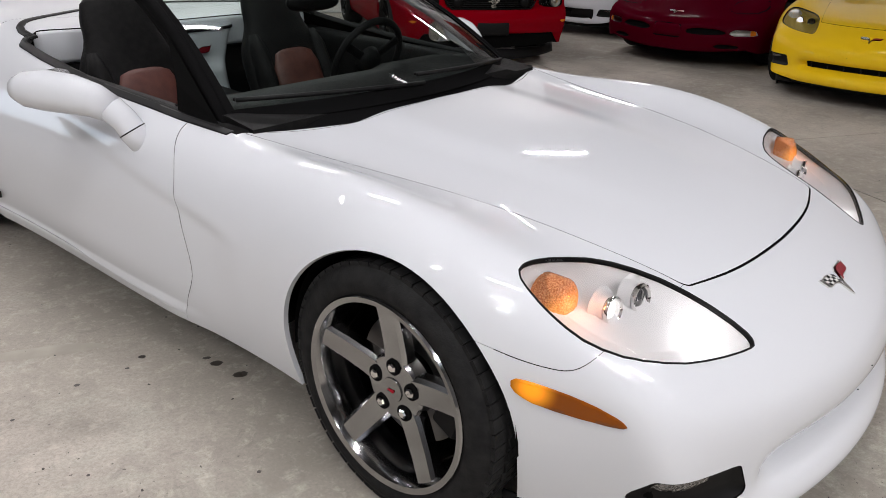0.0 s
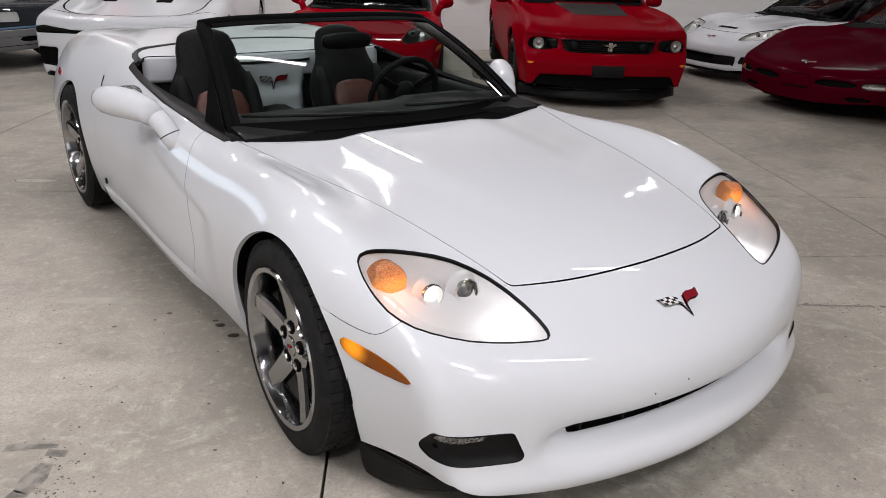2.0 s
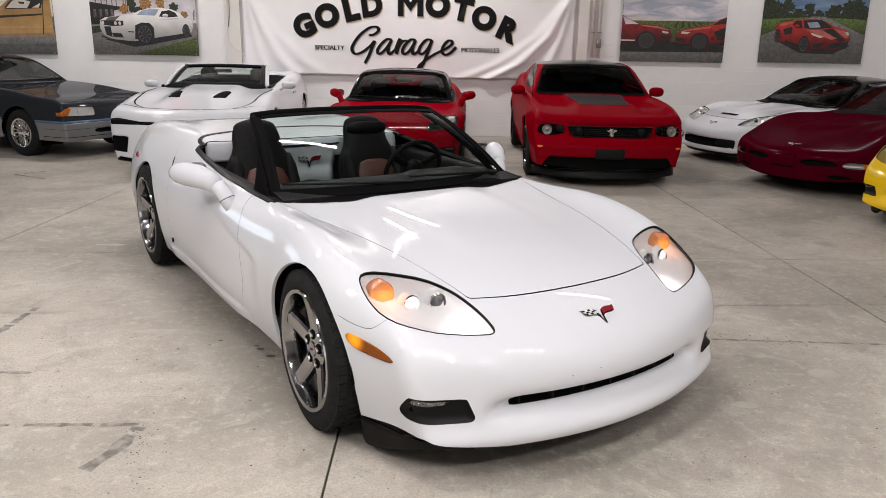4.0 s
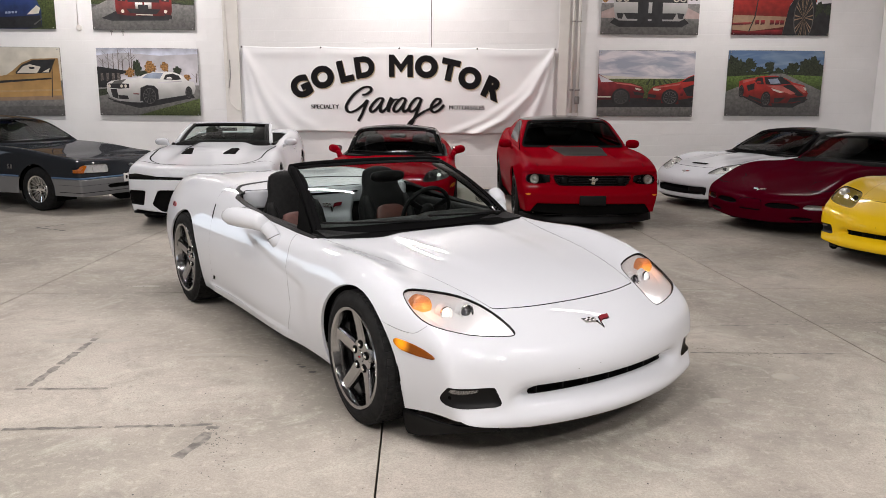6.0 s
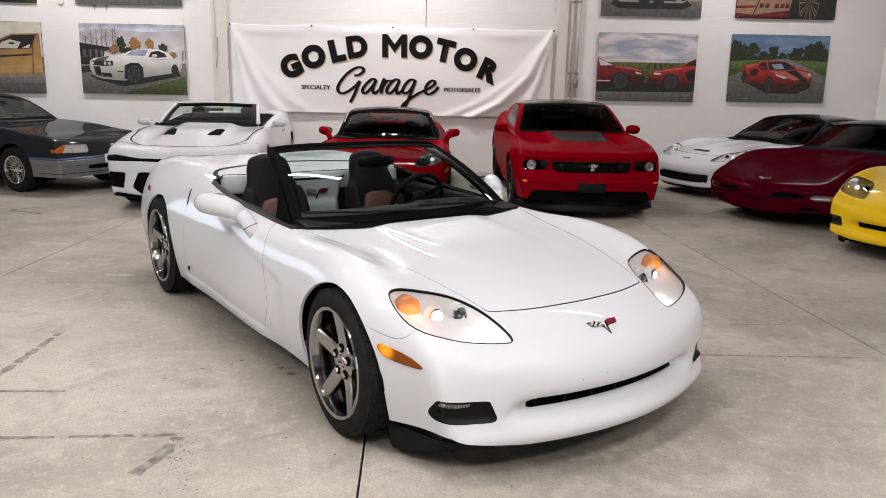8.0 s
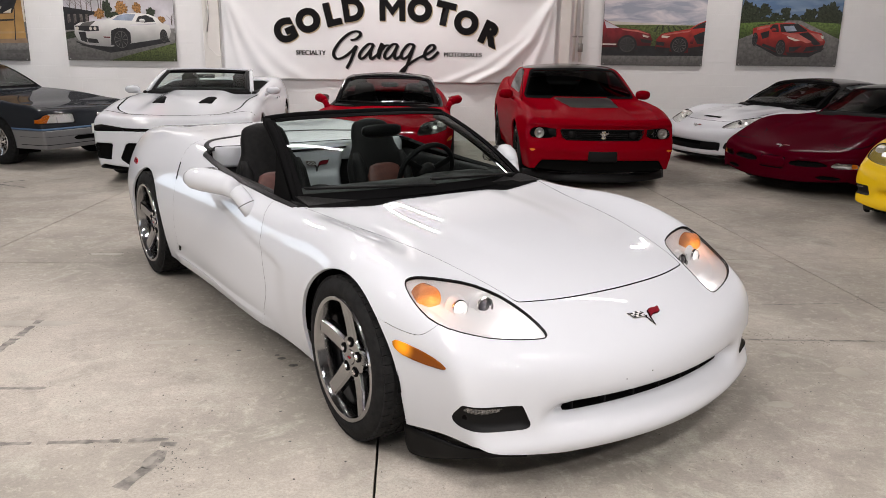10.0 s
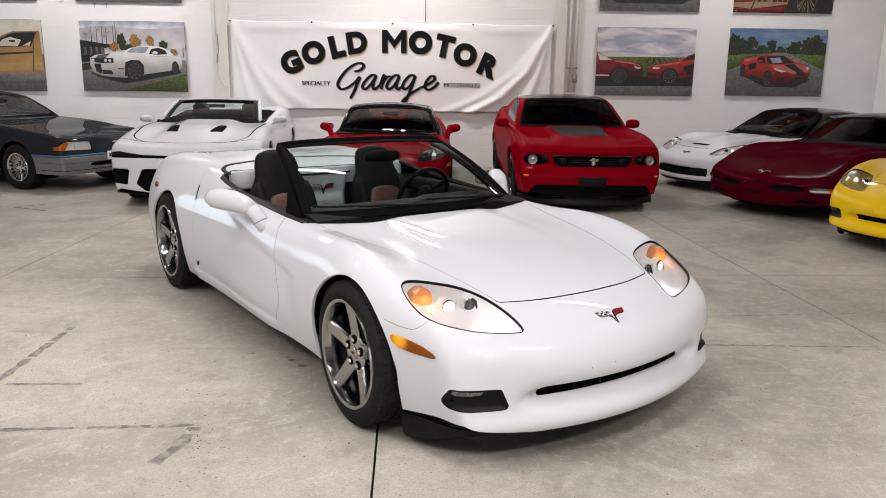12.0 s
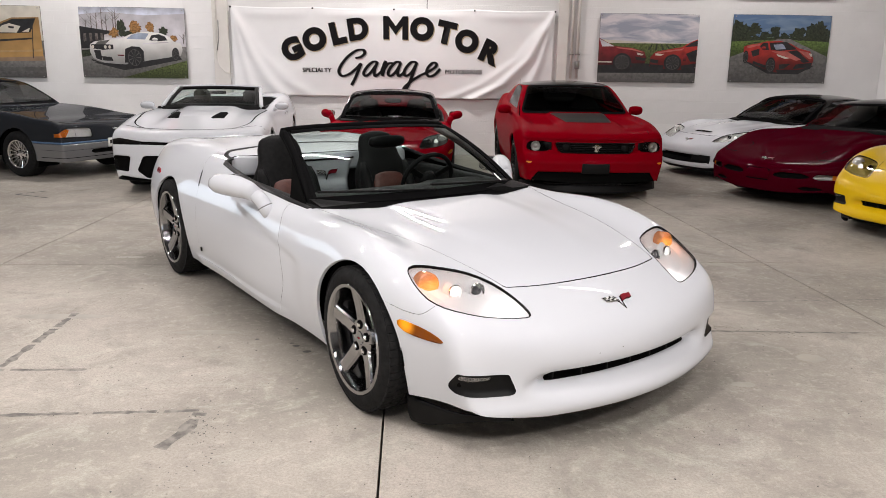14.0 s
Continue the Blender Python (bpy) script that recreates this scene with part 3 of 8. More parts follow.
def c6_scoop(x, z):
    """The hollow behind the front wheel that runs out along the door."""
    back = np.clip((-0.575 - x) / 1.45, 0, 1)
    upper = 0.555 + 0.16 * np.clip(-0.575 - x, 0, 1.4)
    hollow = 0.013 * step(-0.50, -0.68, x) * (1 - back) * step(upper + 0.018, upper - 0.03, z) * step(0.20, 0.54, z)
    sill = 0.013 * step(0.252, 0.230, z) * step(-0.70, -0.95, x) * step(-2.28, -2.10, x)
    return hollow - sill


C6 = body_fn(C6_TOP, C6_WIDTH, (0.838, 0.332, 0.574), (-3.53, 0.30, 0.12), 0.239,
             [(0.043, 0.789, 0.17, 0.15, 0.45), (0.044, 0.81, 0.13, -0.27, 0.33), (0.02, 0.72, 0.2, -2.6, 0.6)], up=1.138, r=0.144, extra=c6_hood,
             cove=[(0.012, -1.3, 0.5, 0.30, 0.10)], nose=c6_nose, scoop=c6_scoop)
OUT = ((-3.75, 1.1), (-1.05, 1.05), (0.05, 1.15))
INN = ((-3.3, 0.4), (-0.55, 0.55), (0.30, 0.45))
ARCH = [(-0.004, 0.332, 0.343), (-2.687, 0.346, 0.357)]


def wheel_holes(arches):
    def f(x, y, z):
        d = np.minimum.reduce([np.hypot(x - cx, (z - cz) * np.where(z < cz, 0.55, 1.0)) - r for cx, cz, r in arches])
        return np.where(np.abs(y) > 0.45, d, np.maximum(d, 0.3))
    return f


def mirrored(f):
    return lambda x, y, z: f(x, np.abs(y))


hood_side = spline([(0.60, 0.432), (0.50, 0.450), (0.38, 0.478), (0.26, 0.505), (0.14, 0.53), (0.02, 0.554), (-0.22, 0.603), (-0.46, 0.654), (-0.58, 0.682), (-0.72, 0.716)])
hood_nose = spline([(-0.1, 0.557), (0, 0.557), (0.16, 0.550), (0.31, 0.530), (0.435, 0.498), (0.6, 0.45)])
hood_back = spline([(-0.1, -0.587), (0, -0.587), (0.38, -0.585), (0.52, -0.62), (0.62, -0.66), (0.74, -0.71)])


def HOOD(x, ay):
    return np.minimum(np.minimum(hood_side(x) - ay, (hood_nose(ay) - x) * 0.62), x - hood_back(ay))


LAMP = poly_field([(0.26, 0.737), (0.275, 0.634), (0.321, 0.546), (0.415, 0.49), (0.532, 0.455), (0.625, 0.438), (0.657, 0.446), (0.655, 0.478), (0.621, 0.577), (0.578, 0.675), (0.522, 0.745), (0.451, 0.783), (0.378, 0.797), (0.314, 0.795), (0.268, 0.78)], 1)
CABIN = poly_field([(-0.585, -0.3), (-0.585, 0), (-0.585, 0.40), (-0.645, 0.556), (-0.705, 0.728), (-0.92, 0.742), (-1.38, 0.742), (-1.8, 0.727), (-1.98, 0.715), (-2.05, 0.64), (-2.05, 0.3), (-2.05, -0.3)])
LID = poly_field([(-1.9, -0.3), (-1.9, 0.67), (-2.06, 0.685), (-2.16, 0.655), (-2.25, 0.55), (-2.36, 0.36), (-2.42, 0.2), (-2.44, 0), (-2.44, -0.3)], 1)
FOG_YZ = poly_field([(0.90, 0.270), (0.90, 0.356), (0.74, 0.354), (0.625, 0.353), (0.603, 0.350), (0.574, 0.282), (0.580, 0.268), (0.60, 0.264), (0.74, 0.264)])
fog_end = spline([(0.24, 0.64), (0.264, 0.588), (0.272, 0.568), (0.285, 0.557), (0.30, 0.561), (0.33, 0.588), (0.350, 0.607), (0.37, 0.63)])


def FOG(x, y, z):
    """The fog lamp's opening in the bumper corner."""
    return np.minimum(FOG_YZ(np.abs(y), z), (x - fog_end(z)) * 0.6)



SLOT = poly_field([(-0.5, 0.336), (0.405, 0.336), (0.430, 0.330), (0.424, 0.285), (-0.5, 0.288)])
MARK = poly_field([(0.318, 0.503), (0.346, 0.511), (0.468, 0.494), (0.552, 0.468), (0.538, 0.458), (0.435, 0.455), (0.345, 0.468)], 1)
BEAD = poly_field([(-3.10, 0.692), (-3.09, 0.728), (-2.98, 0.712), (-2.98, 0.684)], 1)
door_x = spline([(0.84, -0.90), (0.765, -0.88), (0.679, -0.828), (0.60, -0.805), (0.454, -0.765), (0.38, -0.76), (0.279, -0.815), (0.203, -0.85)])
rear_x = spline([(0.86, -2.25), (0.80, -2.205), (0.715, -2.15), (0.6, -2.11), (0.45, -2.10), (0.3, -2.12), (0.2, -2.18)])
seam_z = spline([(0.1, 0.573), (0.236, 0.569), (0.329, 0.552), (0.40, 0.546), (0.445, 0.558), (0.475, 0.595), (0.52, 0.70)])


def bumper_f(x, y, z):
    return np.minimum(np.maximum(seam_z(x) - z, (x - 0.575) * 0.6), x)


def skin_z(fn, x, y, lo=0.3, hi=1.3):
    for _ in range(30):
        mid = (lo + hi) / 2
        if fn(np.array(x), np.array(y), np.array(mid)) > 0:
            hi = mid
        else:
            lo = mid
    return lo


def skin_frame(fn, p):
    """Axes on the skin at p: along x, along y, and out."""
    h = 1e-3
    g = Vector([float(fn(*(np.array(p[k] + (h if k == i else 0)) for k in range(3))) - fn(*(np.array(p[k] - (h if k == i else 0)) for k in range(3)))) for i in range(3)]).normalized()
    yv = g.cross(Vector((1, 0, 0))).normalized()
    xv = yv.cross(g)
    return Matrix((xv, yv, g)).transposed().to_4x4()


def sided(net, s):
    return clip(net, lambda x, y, z: s * y)


def push(net, fn, depth):
    """The net moved inwards along the skin's normal by depth (a number or an array)."""
    v, h = net[0], 1e-3
    g = np.stack([fn(*(v[:, k] + (h if k == i else 0) for k in range(3))) - fn(*(v[:, k] - (h if k == i else 0) for k in range(3))) for i in range(3)], 1)
    g /= np.linalg.norm(g, axis=1)[:, None]
    return v - g * np.reshape(depth, (-1, 1)), net[1]


def headlamp(car, base, fn, s, lit):
    """A lamp under a clear cover on one side of the car."""
    reg = sided(clip(base, lambda x, y, z: np.where(z > 0.42, LAMP(x, np.abs(y)), -1)), s)
    d = LAMP(reg[0][:, 0], np.abs(reg[0][:, 1]))
    lamp = part("headlight", net_bm(push(reg, fn, 0.010 + 0.034 * np.clip(d / 0.05, 0, 1) ** 0.7)), LAMP_SILVER, car, "clear headlight with a silver housing and amber turn signal" + (", switched on" if lit else ""))
    if lit:
        d = bpy.data.lights.new("headlight_bulb", "POINT")
        d.energy, d.shadow_soft_size, d.color = 0.20, 0.012, (1.0, 0.97, 0.92)
        bulb = new("headlight_bulb", d)
        bulb.matrix_world = HERO @ Matrix.Translation((0.57, s * 0.53, skin_z(fn, 0.57, 0.53) - 0.010))
        d = bpy.data.lights.new("signal_bulb", "POINT")
        d.energy, d.shadow_soft_size, d.color = 0.075, 0.01, (1.0, 0.32, 0.10)
        bulb = new("signal_bulb", d)
        bulb.matrix_world = HERO @ Matrix.Translation((0.395, s * 0.715, skin_z(fn, 0.395, 0.715) - 0.008))
    rim = clip(reg, lambda x, y, z: 0.0027 - LAMP(x, np.abs(y)))
    part("seal", net_bm(push(rim, fn, -0.001), 0.012), BLACK_PLASTIC, lamp, "black rubber seal")
    part("cover", net_bm(push(clip(reg, mirrored(LAMP), 0.0028), fn, 0.001)), CLEAR, lamp, "clear plastic cover")
    for nm, x, y, r, mt, lb in (("turn_signal", 0.352, 0.728, 0.046, AMBER_BULB if lit else AMBER, "amber turn signal"), ("projector", 0.416, 0.645, 0.025, LAMP_LENS if lit else LAMP_OFF, "lit projector lens" if lit else "projector lens"), ("projector", 0.430, 0.545, 0.027, LAMP_OFF, "dark projector lens")):
        z = skin_z(fn, x, y) - (0.032 if nm == "projector" else 0.03)
        t = look((x, s * y, z), (x + 1, s * (y + 0.12), z + 0.12))
        t = t @ pose(0, 0, 0, 0, 180, 0)
        bm = bmesh.new()
        if nm == "projector":
            lathe(bm, [(r * 1.8, -0.026), (r * 1.4, -0.016), (r * 1.24, -0.001)], t, 32)
            part("lamp_tube", bm, LAMP_SILVER, lamp, "silver lamp tube")
            bm = bmesh.new()
            lathe(bm, [(r * 1.25, 0.002), (r * 1.23, 0.008), (r * 1.12, 0.010), (r * 1.0, 0.004), (r * 0.98, -0.012)], t, 32)
            ringo = part("lamp_ring", bm, CHROME, lamp, "chrome ring", sharp=50)
            bm = bmesh.new()
            lathe(bm, [(r * 0.98, -0.01), (r * 0.9, -0.004), (r * 0.65, 0.002), (r * 0.3, 0.005), (0.0005, 0.006)], t, 32)
            part("lens", bm, mt, ringo, lb)
        else:
            rows = [(r * 1.1, -0.05), (r * 1.04, -0.004)] + [(r * (1 - k / 9), 0.013 * (1 - (1 - k / 9) ** 2) + (0.0022 if k % 2 else 0)) for k in range(9)] + [(0.0005, 0.013)]
            lathe(bm, rows, t, 32)
            ts = part(nm, bm, mt, lamp, lb)
            if lit:
                bm = bmesh.new()
                bmesh.ops.create_uvsphere(bm, u_segments=16, v_segments=10, radius=0.005, matrix=t @ Matrix.Translation((0.0, 0.012, 0.008)))
                part("filament_glow", bm, AMBER_HOT, ts, "bright bulb behind the ribbed lens")


def emblem(parent, m, w, label="small crossed-flags badge"):
    """Two little flags on crossed poles, lying on the surface of m (x ahead, y left, z out)."""
    def at(a, b, h):
        return m @ Vector((a * w * 0.42, b * w * 0.5, h))

    def flag(sg, u, v):
        """A waving flag, u from the pole outwards and v across."""
        return 0.02 + 0.30 * u + 0.42 * v * (1 - 0.15 * u) + 0.07 * math.sin(5.2 * u), sg * (0.10 + 0.10 * v + 0.84 * u)
    bm = bmesh.new()
    for sg in (1, -1):
        rows = [[bm.verts.new(at(*flag(sg, u, v), 0.004)) for u in (-0.03, 0.2, 0.4, 0.6, 0.8, 1.05)] for v in (-0.12, 1.12)]
        for i in range(5):
            bm.faces.new((rows[0][i], rows[0][i + 1], rows[1][i + 1], rows[1][i]))
        bm.faces.new([bm.verts.new(at(a, sg * b, 0.004)) for a, b in ((-0.62, -0.02), (-0.50, 0.05), (0.50, 0.26), (0.50, 0.18), (0.0, 0.04))])
    bmesh.ops.recalc_face_normals(bm, faces=bm.faces[:])
    bmesh.ops.solidify(bm, geom=bm.faces[:], thickness=0.004)
    em = part("emblem", bm, CHROME, parent, label, smooth=False)
    for sg, name, mt in ((-1, "red_flag", RED_ENAMEL), (1, "flag_field", PLATE_WHITE)):
        bm = bmesh.new()
        rows = [[bm.verts.new(at(*flag(sg, u / 5, v), 0.009)) for u in range(6)] for v in (0, 1)]
        for i in range(5):
            bm.faces.new((rows[0][i], rows[0][i + 1], rows[1][i + 1], rows[1][i]))
        bmesh.ops.recalc_face_normals(bm, faces=bm.faces[:])
        part(name, bm, mt, em, smooth=False)
    bm = bmesh.new()
    for i in range(5):
        for j in range(3):
            if (i + j) % 2 == 0:
                bm.faces.new([bm.verts.new(at(*flag(1, u / 5, v / 3), 0.0098)) for u, v in ((i, j), (i + 1, j), (i + 1, j + 1), (i, j + 1))])
    part("checked_flag", bm, BLACK_PLASTIC, em, smooth=False)
    return em


def seat(car, y, name="seat"):
    """A bucket seat: black shell, brown leather centre."""
    st = part(name, loft(bmesh.new(), [ring((-1.47 - 0.02 * k, y, z), (1, 0, 0), (0, 1, 0), hx, hy, 28, 3.2) for k, (z, hx, hy) in enumerate(((0.30, 0.22, 0.23), (0.36, 0.25, 0.26), (0.42, 0.25, 0.26), (0.455, 0.22, 0.22)))]), LEATHER, car, "black leather bucket seat with brown inserts")
    rings = []
    half = spline([(0.40, 0.19), (0.52, 0.215), (0.65, 0.222), (0.75, 0.214), (0.80, 0.192), (0.845, 0.164), (0.89, 0.150), (0.94, 0.146), (0.985, 0.130), (1.015, 0.096), (1.03, 0.038)])
    deep = spline([(0.40, 0.07), (0.6, 0.085), (0.8, 0.072), (0.90, 0.060), (0.97, 0.052), (1.01, 0.036), (1.03, 0.012)])
    for z in list(np.linspace(0.40, 0.95, 22)) + [0.975, 0.995, 1.011, 1.022, 1.03]:
        rings.append(ring((-1.70 - 0.40 * (z - 0.4), y, z), (1, 0, 0.25), (0, 1, 0), float(deep(z)), float(half(z)), 32, 2.4))
    part("backrest", loft(bmesh.new(), rings), LEATHER, st, "black leather backrest")
    for s in (-1, 1):
        rings = []
        for z, hw in ((0.46, 0.02), (0.52, 0.045), (0.64, 0.052), (0.76, 0.045), (0.83, 0.02)):
            rings.append(ring((-1.655 - 0.40 * (z - 0.4), y + s * (0.168 - 0.02 * abs(z - 0.64)), z), (1, 0, 0.25), (0, 1, 0), hw * 1.2, hw * 0.85, 20, 2))
        part("bolster", loft(bmesh.new(), rings), LEATHER, st, "black side bolster")
    rings = [ring((-1.628 - 0.40 * (z - 0.4), y, z), (1, 0, 0.25), (0, 1, 0), th, hw, 28, 3) for z, hw, th in ((0.45, 0.09, 0.01), (0.47, 0.122, 0.028), (0.58, 0.132, 0.034), (0.69, 0.130, 0.034), (0.745, 0.105, 0.028), (0.765, 0.06, 0.01))]
    part("insert", loft(bmesh.new(), rings), BROWN_LEATHER, st, "brown leather insert")
    rings = [ring((-1.43, y, z), (1, 0, 0), (0, 1, 0), hx, hy, 28, 3) for z, hx, hy in ((0.44, 0.17, 0.15), (0.475, 0.165, 0.145), (0.485, 0.13, 0.11))]
    part("cushion", loft(bmesh.new(), rings), BROWN_LEATHER, st, "brown leather cushion")


def panel(name, net, paint, car, label=""):
    """A body panel with turned-in edges that are dark where they line a seam."""
    bm = net_bm(net, 0.014)
    own = {frozenset(f) for f in net[1]}
    bm.verts.index_update()
    for f in bm.faces:
        if frozenset(v.index for v in f.verts) not in own:
            c = f.calc_center_median()
            arch = any(abs(math.hypot(c.x - cx, c.z - cz) - r) < 0.025 for cx, cz, r in ARCH)
            f.material_index = 0 if arch or c.z < 0.25 else 1
    ob = part(name, bm, paint, car, label, sharp=45)
    ob.data.materials.append(DARK)
    return ob


def c6_car(m, paint, label, lit=False, pitch=0.017):
    car = thing("convertible", m, label, "car", "parked cars")
    base = shell(C6, OUT, INN, (pitch, pitch, pitch * 1.1))
    body = clip(base, wheel_holes(ARCH))
    body = clip(body, lambda x, y, z: z - 0.165 - 0.02 * step(0.1, -0.3, x) + 0.046 * step(0.48, 0.72, np.abs(y)) * step(0.05, 0.25, x))
    body = clip(body, lambda x, y, z: -CABIN(x, np.abs(y)))
    body = clip(body, lambda x, y, z: np.where(z > 0.42, -LAMP(x, np.abs(y)) - 0.001, 1))
    body = clip(body, lambda x, y, z: np.where(x > 0.3, -FOG(x, y, z), 0.1))
    body = clip(body, lambda x, y, z: np.where(x > 0.55, -SLOT(np.abs(y), z), 0.1))
    gap = lambda x: 0.0012 + 0.0016 * step(0.40, 0.60, x)
    panel("hood", clip(body, lambda x, y, z: HOOD(x, np.abs(y)) - gap(x)), paint, car, "long glossy hood")
    rest = clip(body, lambda x, y, z: -HOOD(x, np.abs(y)) - 0.6 * gap(x))
    panel("front_bumper", clip(rest, bumper_f, 0.001), paint, car, "smooth rounded nose panel")
    rest = clip(rest, lambda x, y, z: -bumper_f(x, y, z), 0.001)
    panel("rear_deck", clip(rest, lambda x, y, z: rear_x(z) - x, 0.0005), paint, car, "rear body with wide wheel arches")
    mid = clip(rest, lambda x, y, z: x - rear_x(z), 0.0005)
    sides = clip(mid, lambda x, y, z: np.where(x > door_x(z), 1.0, 1.0))
    for s in (1, -1):
        h = sided(sides, s)
        panel("front_fender", clip(h, lambda x, y, z: x - door_x(z), 0.0012), paint, car)
        dr = clip(clip(h, lambda x, y, z: door_x(z) - x, 0.0012), lambda x, y, z: z - 0.238 + 0.02 * step(-1.6, -0.9, x), 0.001)
        panel("door", dr, paint, car)
        panel("rocker_panel", clip(clip(h, lambda x, y, z: door_x(z) - x, 0.0012), lambda x, y, z: 0.238 - 0.02 * step(-1.6, -0.9, x) - z, 0.001), paint, car)
        headlamp(car, base, C6, s, lit)
        mk = sided(clip(base, lambda x, y, z: np.where(x > 0, MARK(x, z) + 0.0015, -1)), s)
        part("side_marker", net_bm(push(mk, C6, -0.004), 0.01), AMBER_LIT if lit else AMBER, car, "amber side marker lamp")
        mk = sided(clip(base, lambda x, y, z: np.where((x < -2.5) & (np.abs(y) > 0.5), BEAD(x, z), -1)), s)
        part("rear_marker", net_bm(push(mk, C6, -0.004), 0.01), RED_LENS, car, "red rear marker lamp")
        fg = sided(clip(base, lambda x, y, z: np.where(x > 0.3, FOG(x, y, z), -1)), s)
        dd = FOG(*fg[0].T)
        fo = part("fog_lamp", net_bm(push(fg, C6, 0.004 + 0.014 * np.clip(dd / 0.02, 0, 1))), BLACK_PLASTIC, car, "recessed fog lamp in a black surround")
        lens = clip(fg, lambda x, y, z: np.minimum(np.minimum(FOG(x, y, z) - 0.004, z - 0.322 - 0.010 * step(0.74, 0.64, np.abs(y))), (np.abs(y) - 0.638) * 0.4))
        part("fog_lens", net_bm(push(lens, C6, 0.012), 0.004), FOG_REFLECTOR, fo, "faceted clear fog lamp lens")
        ribbon = sided(clip(clip(base, lambda x, y, z: -CABIN(x, np.abs(y)) + 0.004), lambda x, y, z: CABIN(x, np.abs(y)) + 0.022), s)
        ribbon = clip(ribbon, lambda x, y, z: np.minimum(-0.72 - x, x + 2.02))
        part("belt_trim", net_bm(push(ribbon, C6, -0.004), 0.02), BLACK_PLASTIC, car, "black rubber belt trim")
        hs = sided(clip(base, lambda x, y, z: np.where((z > 0.70) & (z < 0.80) & (np.abs(y) > 0.5), 0.009 - np.abs(x - rear_x(z) - 0.006), -1)), s)
        part("door_handle", net_bm(push(hs, C6, -0.002)), DARK, car, "dark recessed door handle slot")
        # mirror on a short foot
        mp = [(-1.055, 0.838, 0.735), (-1.072, 0.850, 0.768), (-1.105, 0.868, 0.798), (-1.15, 0.89, 0.818), (-1.21, 0.925, 0.832), (-1.28, 0.965, 0.838), (-1.34, 0.995, 0.838), (-1.375, 1.012, 0.836), (-1.388, 1.02, 0.835)]
        bm = tube(bmesh.new(), [(a, s * b, c) for a, b, c in mp[2:]], [0.041, 0.050, 0.058, 0.060, 0.053, 0.035, 0.010], 24)
        mi = part("mirror", bm, paint, car, "body-coloured door mirror")
        bm = tube(bmesh.new(), [(-1.03, s * 0.812, 0.69)] + [(a, s * b, c) for a, b, c in mp[:3]], [0.042, 0.040, 0.039, 0.041], 24)
        mf = part("mirror_foot", bm, paint, mi)
        part("foot_seal", tube(bmesh.new(), [(-1.0555, s * 0.8384, 0.7362), (-1.0570, s * 0.8394, 0.7392)], 0.0408, 24), BLACK_PLASTIC, mf, "black rubber ring")
        bm = bmesh.new()
        rg = ring((-1.30, s * 0.945, 0.835), (0.28, s * 0.96, 0), (0, 0, 1), 0.085, 0.05, 24, 3)
        bm.faces.new([bm.verts.new(p + Vector((-0.045, s * -0.02, 0))) for p in rg])
        bmesh.ops.solidify(bm, geom=bm.faces[:], thickness=0.004)
        part("mirror_glass", bm, CHROME, mi, "mirror glass")
        part("side_badge", box(bmesh.new(), -2.052, -2.030, s * 0.893 - 0.004, s * 0.893 + 0.004, 0.297, 0.323, 0.002), BLACK_PLASTIC, car, "small dark maker's mark")
    # slot, fins and splitter
    bm = bmesh.new()
    sl = clip(base, lambda x, y, z: np.where(x > 0.5, SLOT(np.abs(y), z) + 0.03, -1))
    gr = part("grille", net_bm(push(sl, C6, 0.06)), DARK, car, "black slot grille with upright fins")
    for i in range(7):
        y = -0.39 + 0.13 * i
        xx = 0.838 - 0.332 * y * y - 0.065
        bm = box(bmesh.new(), xx - 0.06, xx + 0.010, y - 0.004, y + 0.004, 0.288, 0.337, 0.002)
        part("fin", bm, BLACK_PLASTIC, gr, smooth=False)
    def dam(u, v):
        y = (u * 2 - 1) * 0.55
        return (0.838 - 0.332 * y * y - 0.10 - 0.02 * (1 - v), y, 0.125 + 0.06 * v)
    part("air_dam", sheet(dam, 40, 4, 0.008), BLACK_PLASTIC, car, "black rubber air dam under the nose")
    flap_y = spline([(0.27, 0.780), (0.36, 0.762), (0.43, 0.742), (0.52, 0.715), (0.60, 0.65), (0.68, 0.54)])
    flap_z = spline([(0.27, 0.075), (0.285, 0.045), (0.31, 0.035), (0.36, 0.042), (0.43, 0.062), (0.52, 0.098), (0.60, 0.122), (0.68, 0.13)])
    for s in (1, -1):
        bm = sheet(lambda u, v: (0.275 + 0.40 * u, s * (float(flap_y(0.275 + 0.40 * u)) - 0.012 * v), 0.15 + (float(flap_z(0.275 + 0.40 * u)) - 0.15) * v), 40, 5, 0.008)
        part("dam_flap", bm, BLACK_PLASTIC, car, "black rubber flap below the nose corner")
    # dark lining inside the panels, and wheel wells
    lining = shell(lambda x, y, z: C6(x, y, z) + 0.016, OUT, INN, (0.05, 0.05, 0.05))
    lining = clip(clip(lining, wheel_holes([(a, b, c + 0.012) for a, b, c in ARCH])), lambda x, y, z: z - 0.18)
    lining = clip(lining, lambda x, y, z: -CABIN(x, np.abs(y)))
    lining = clip(lining, lambda x, y, z: -LAMP(x, np.abs(y)) - 0.01)
    part("lining", net_bm(lining), DARK, car, "dark inner structure")
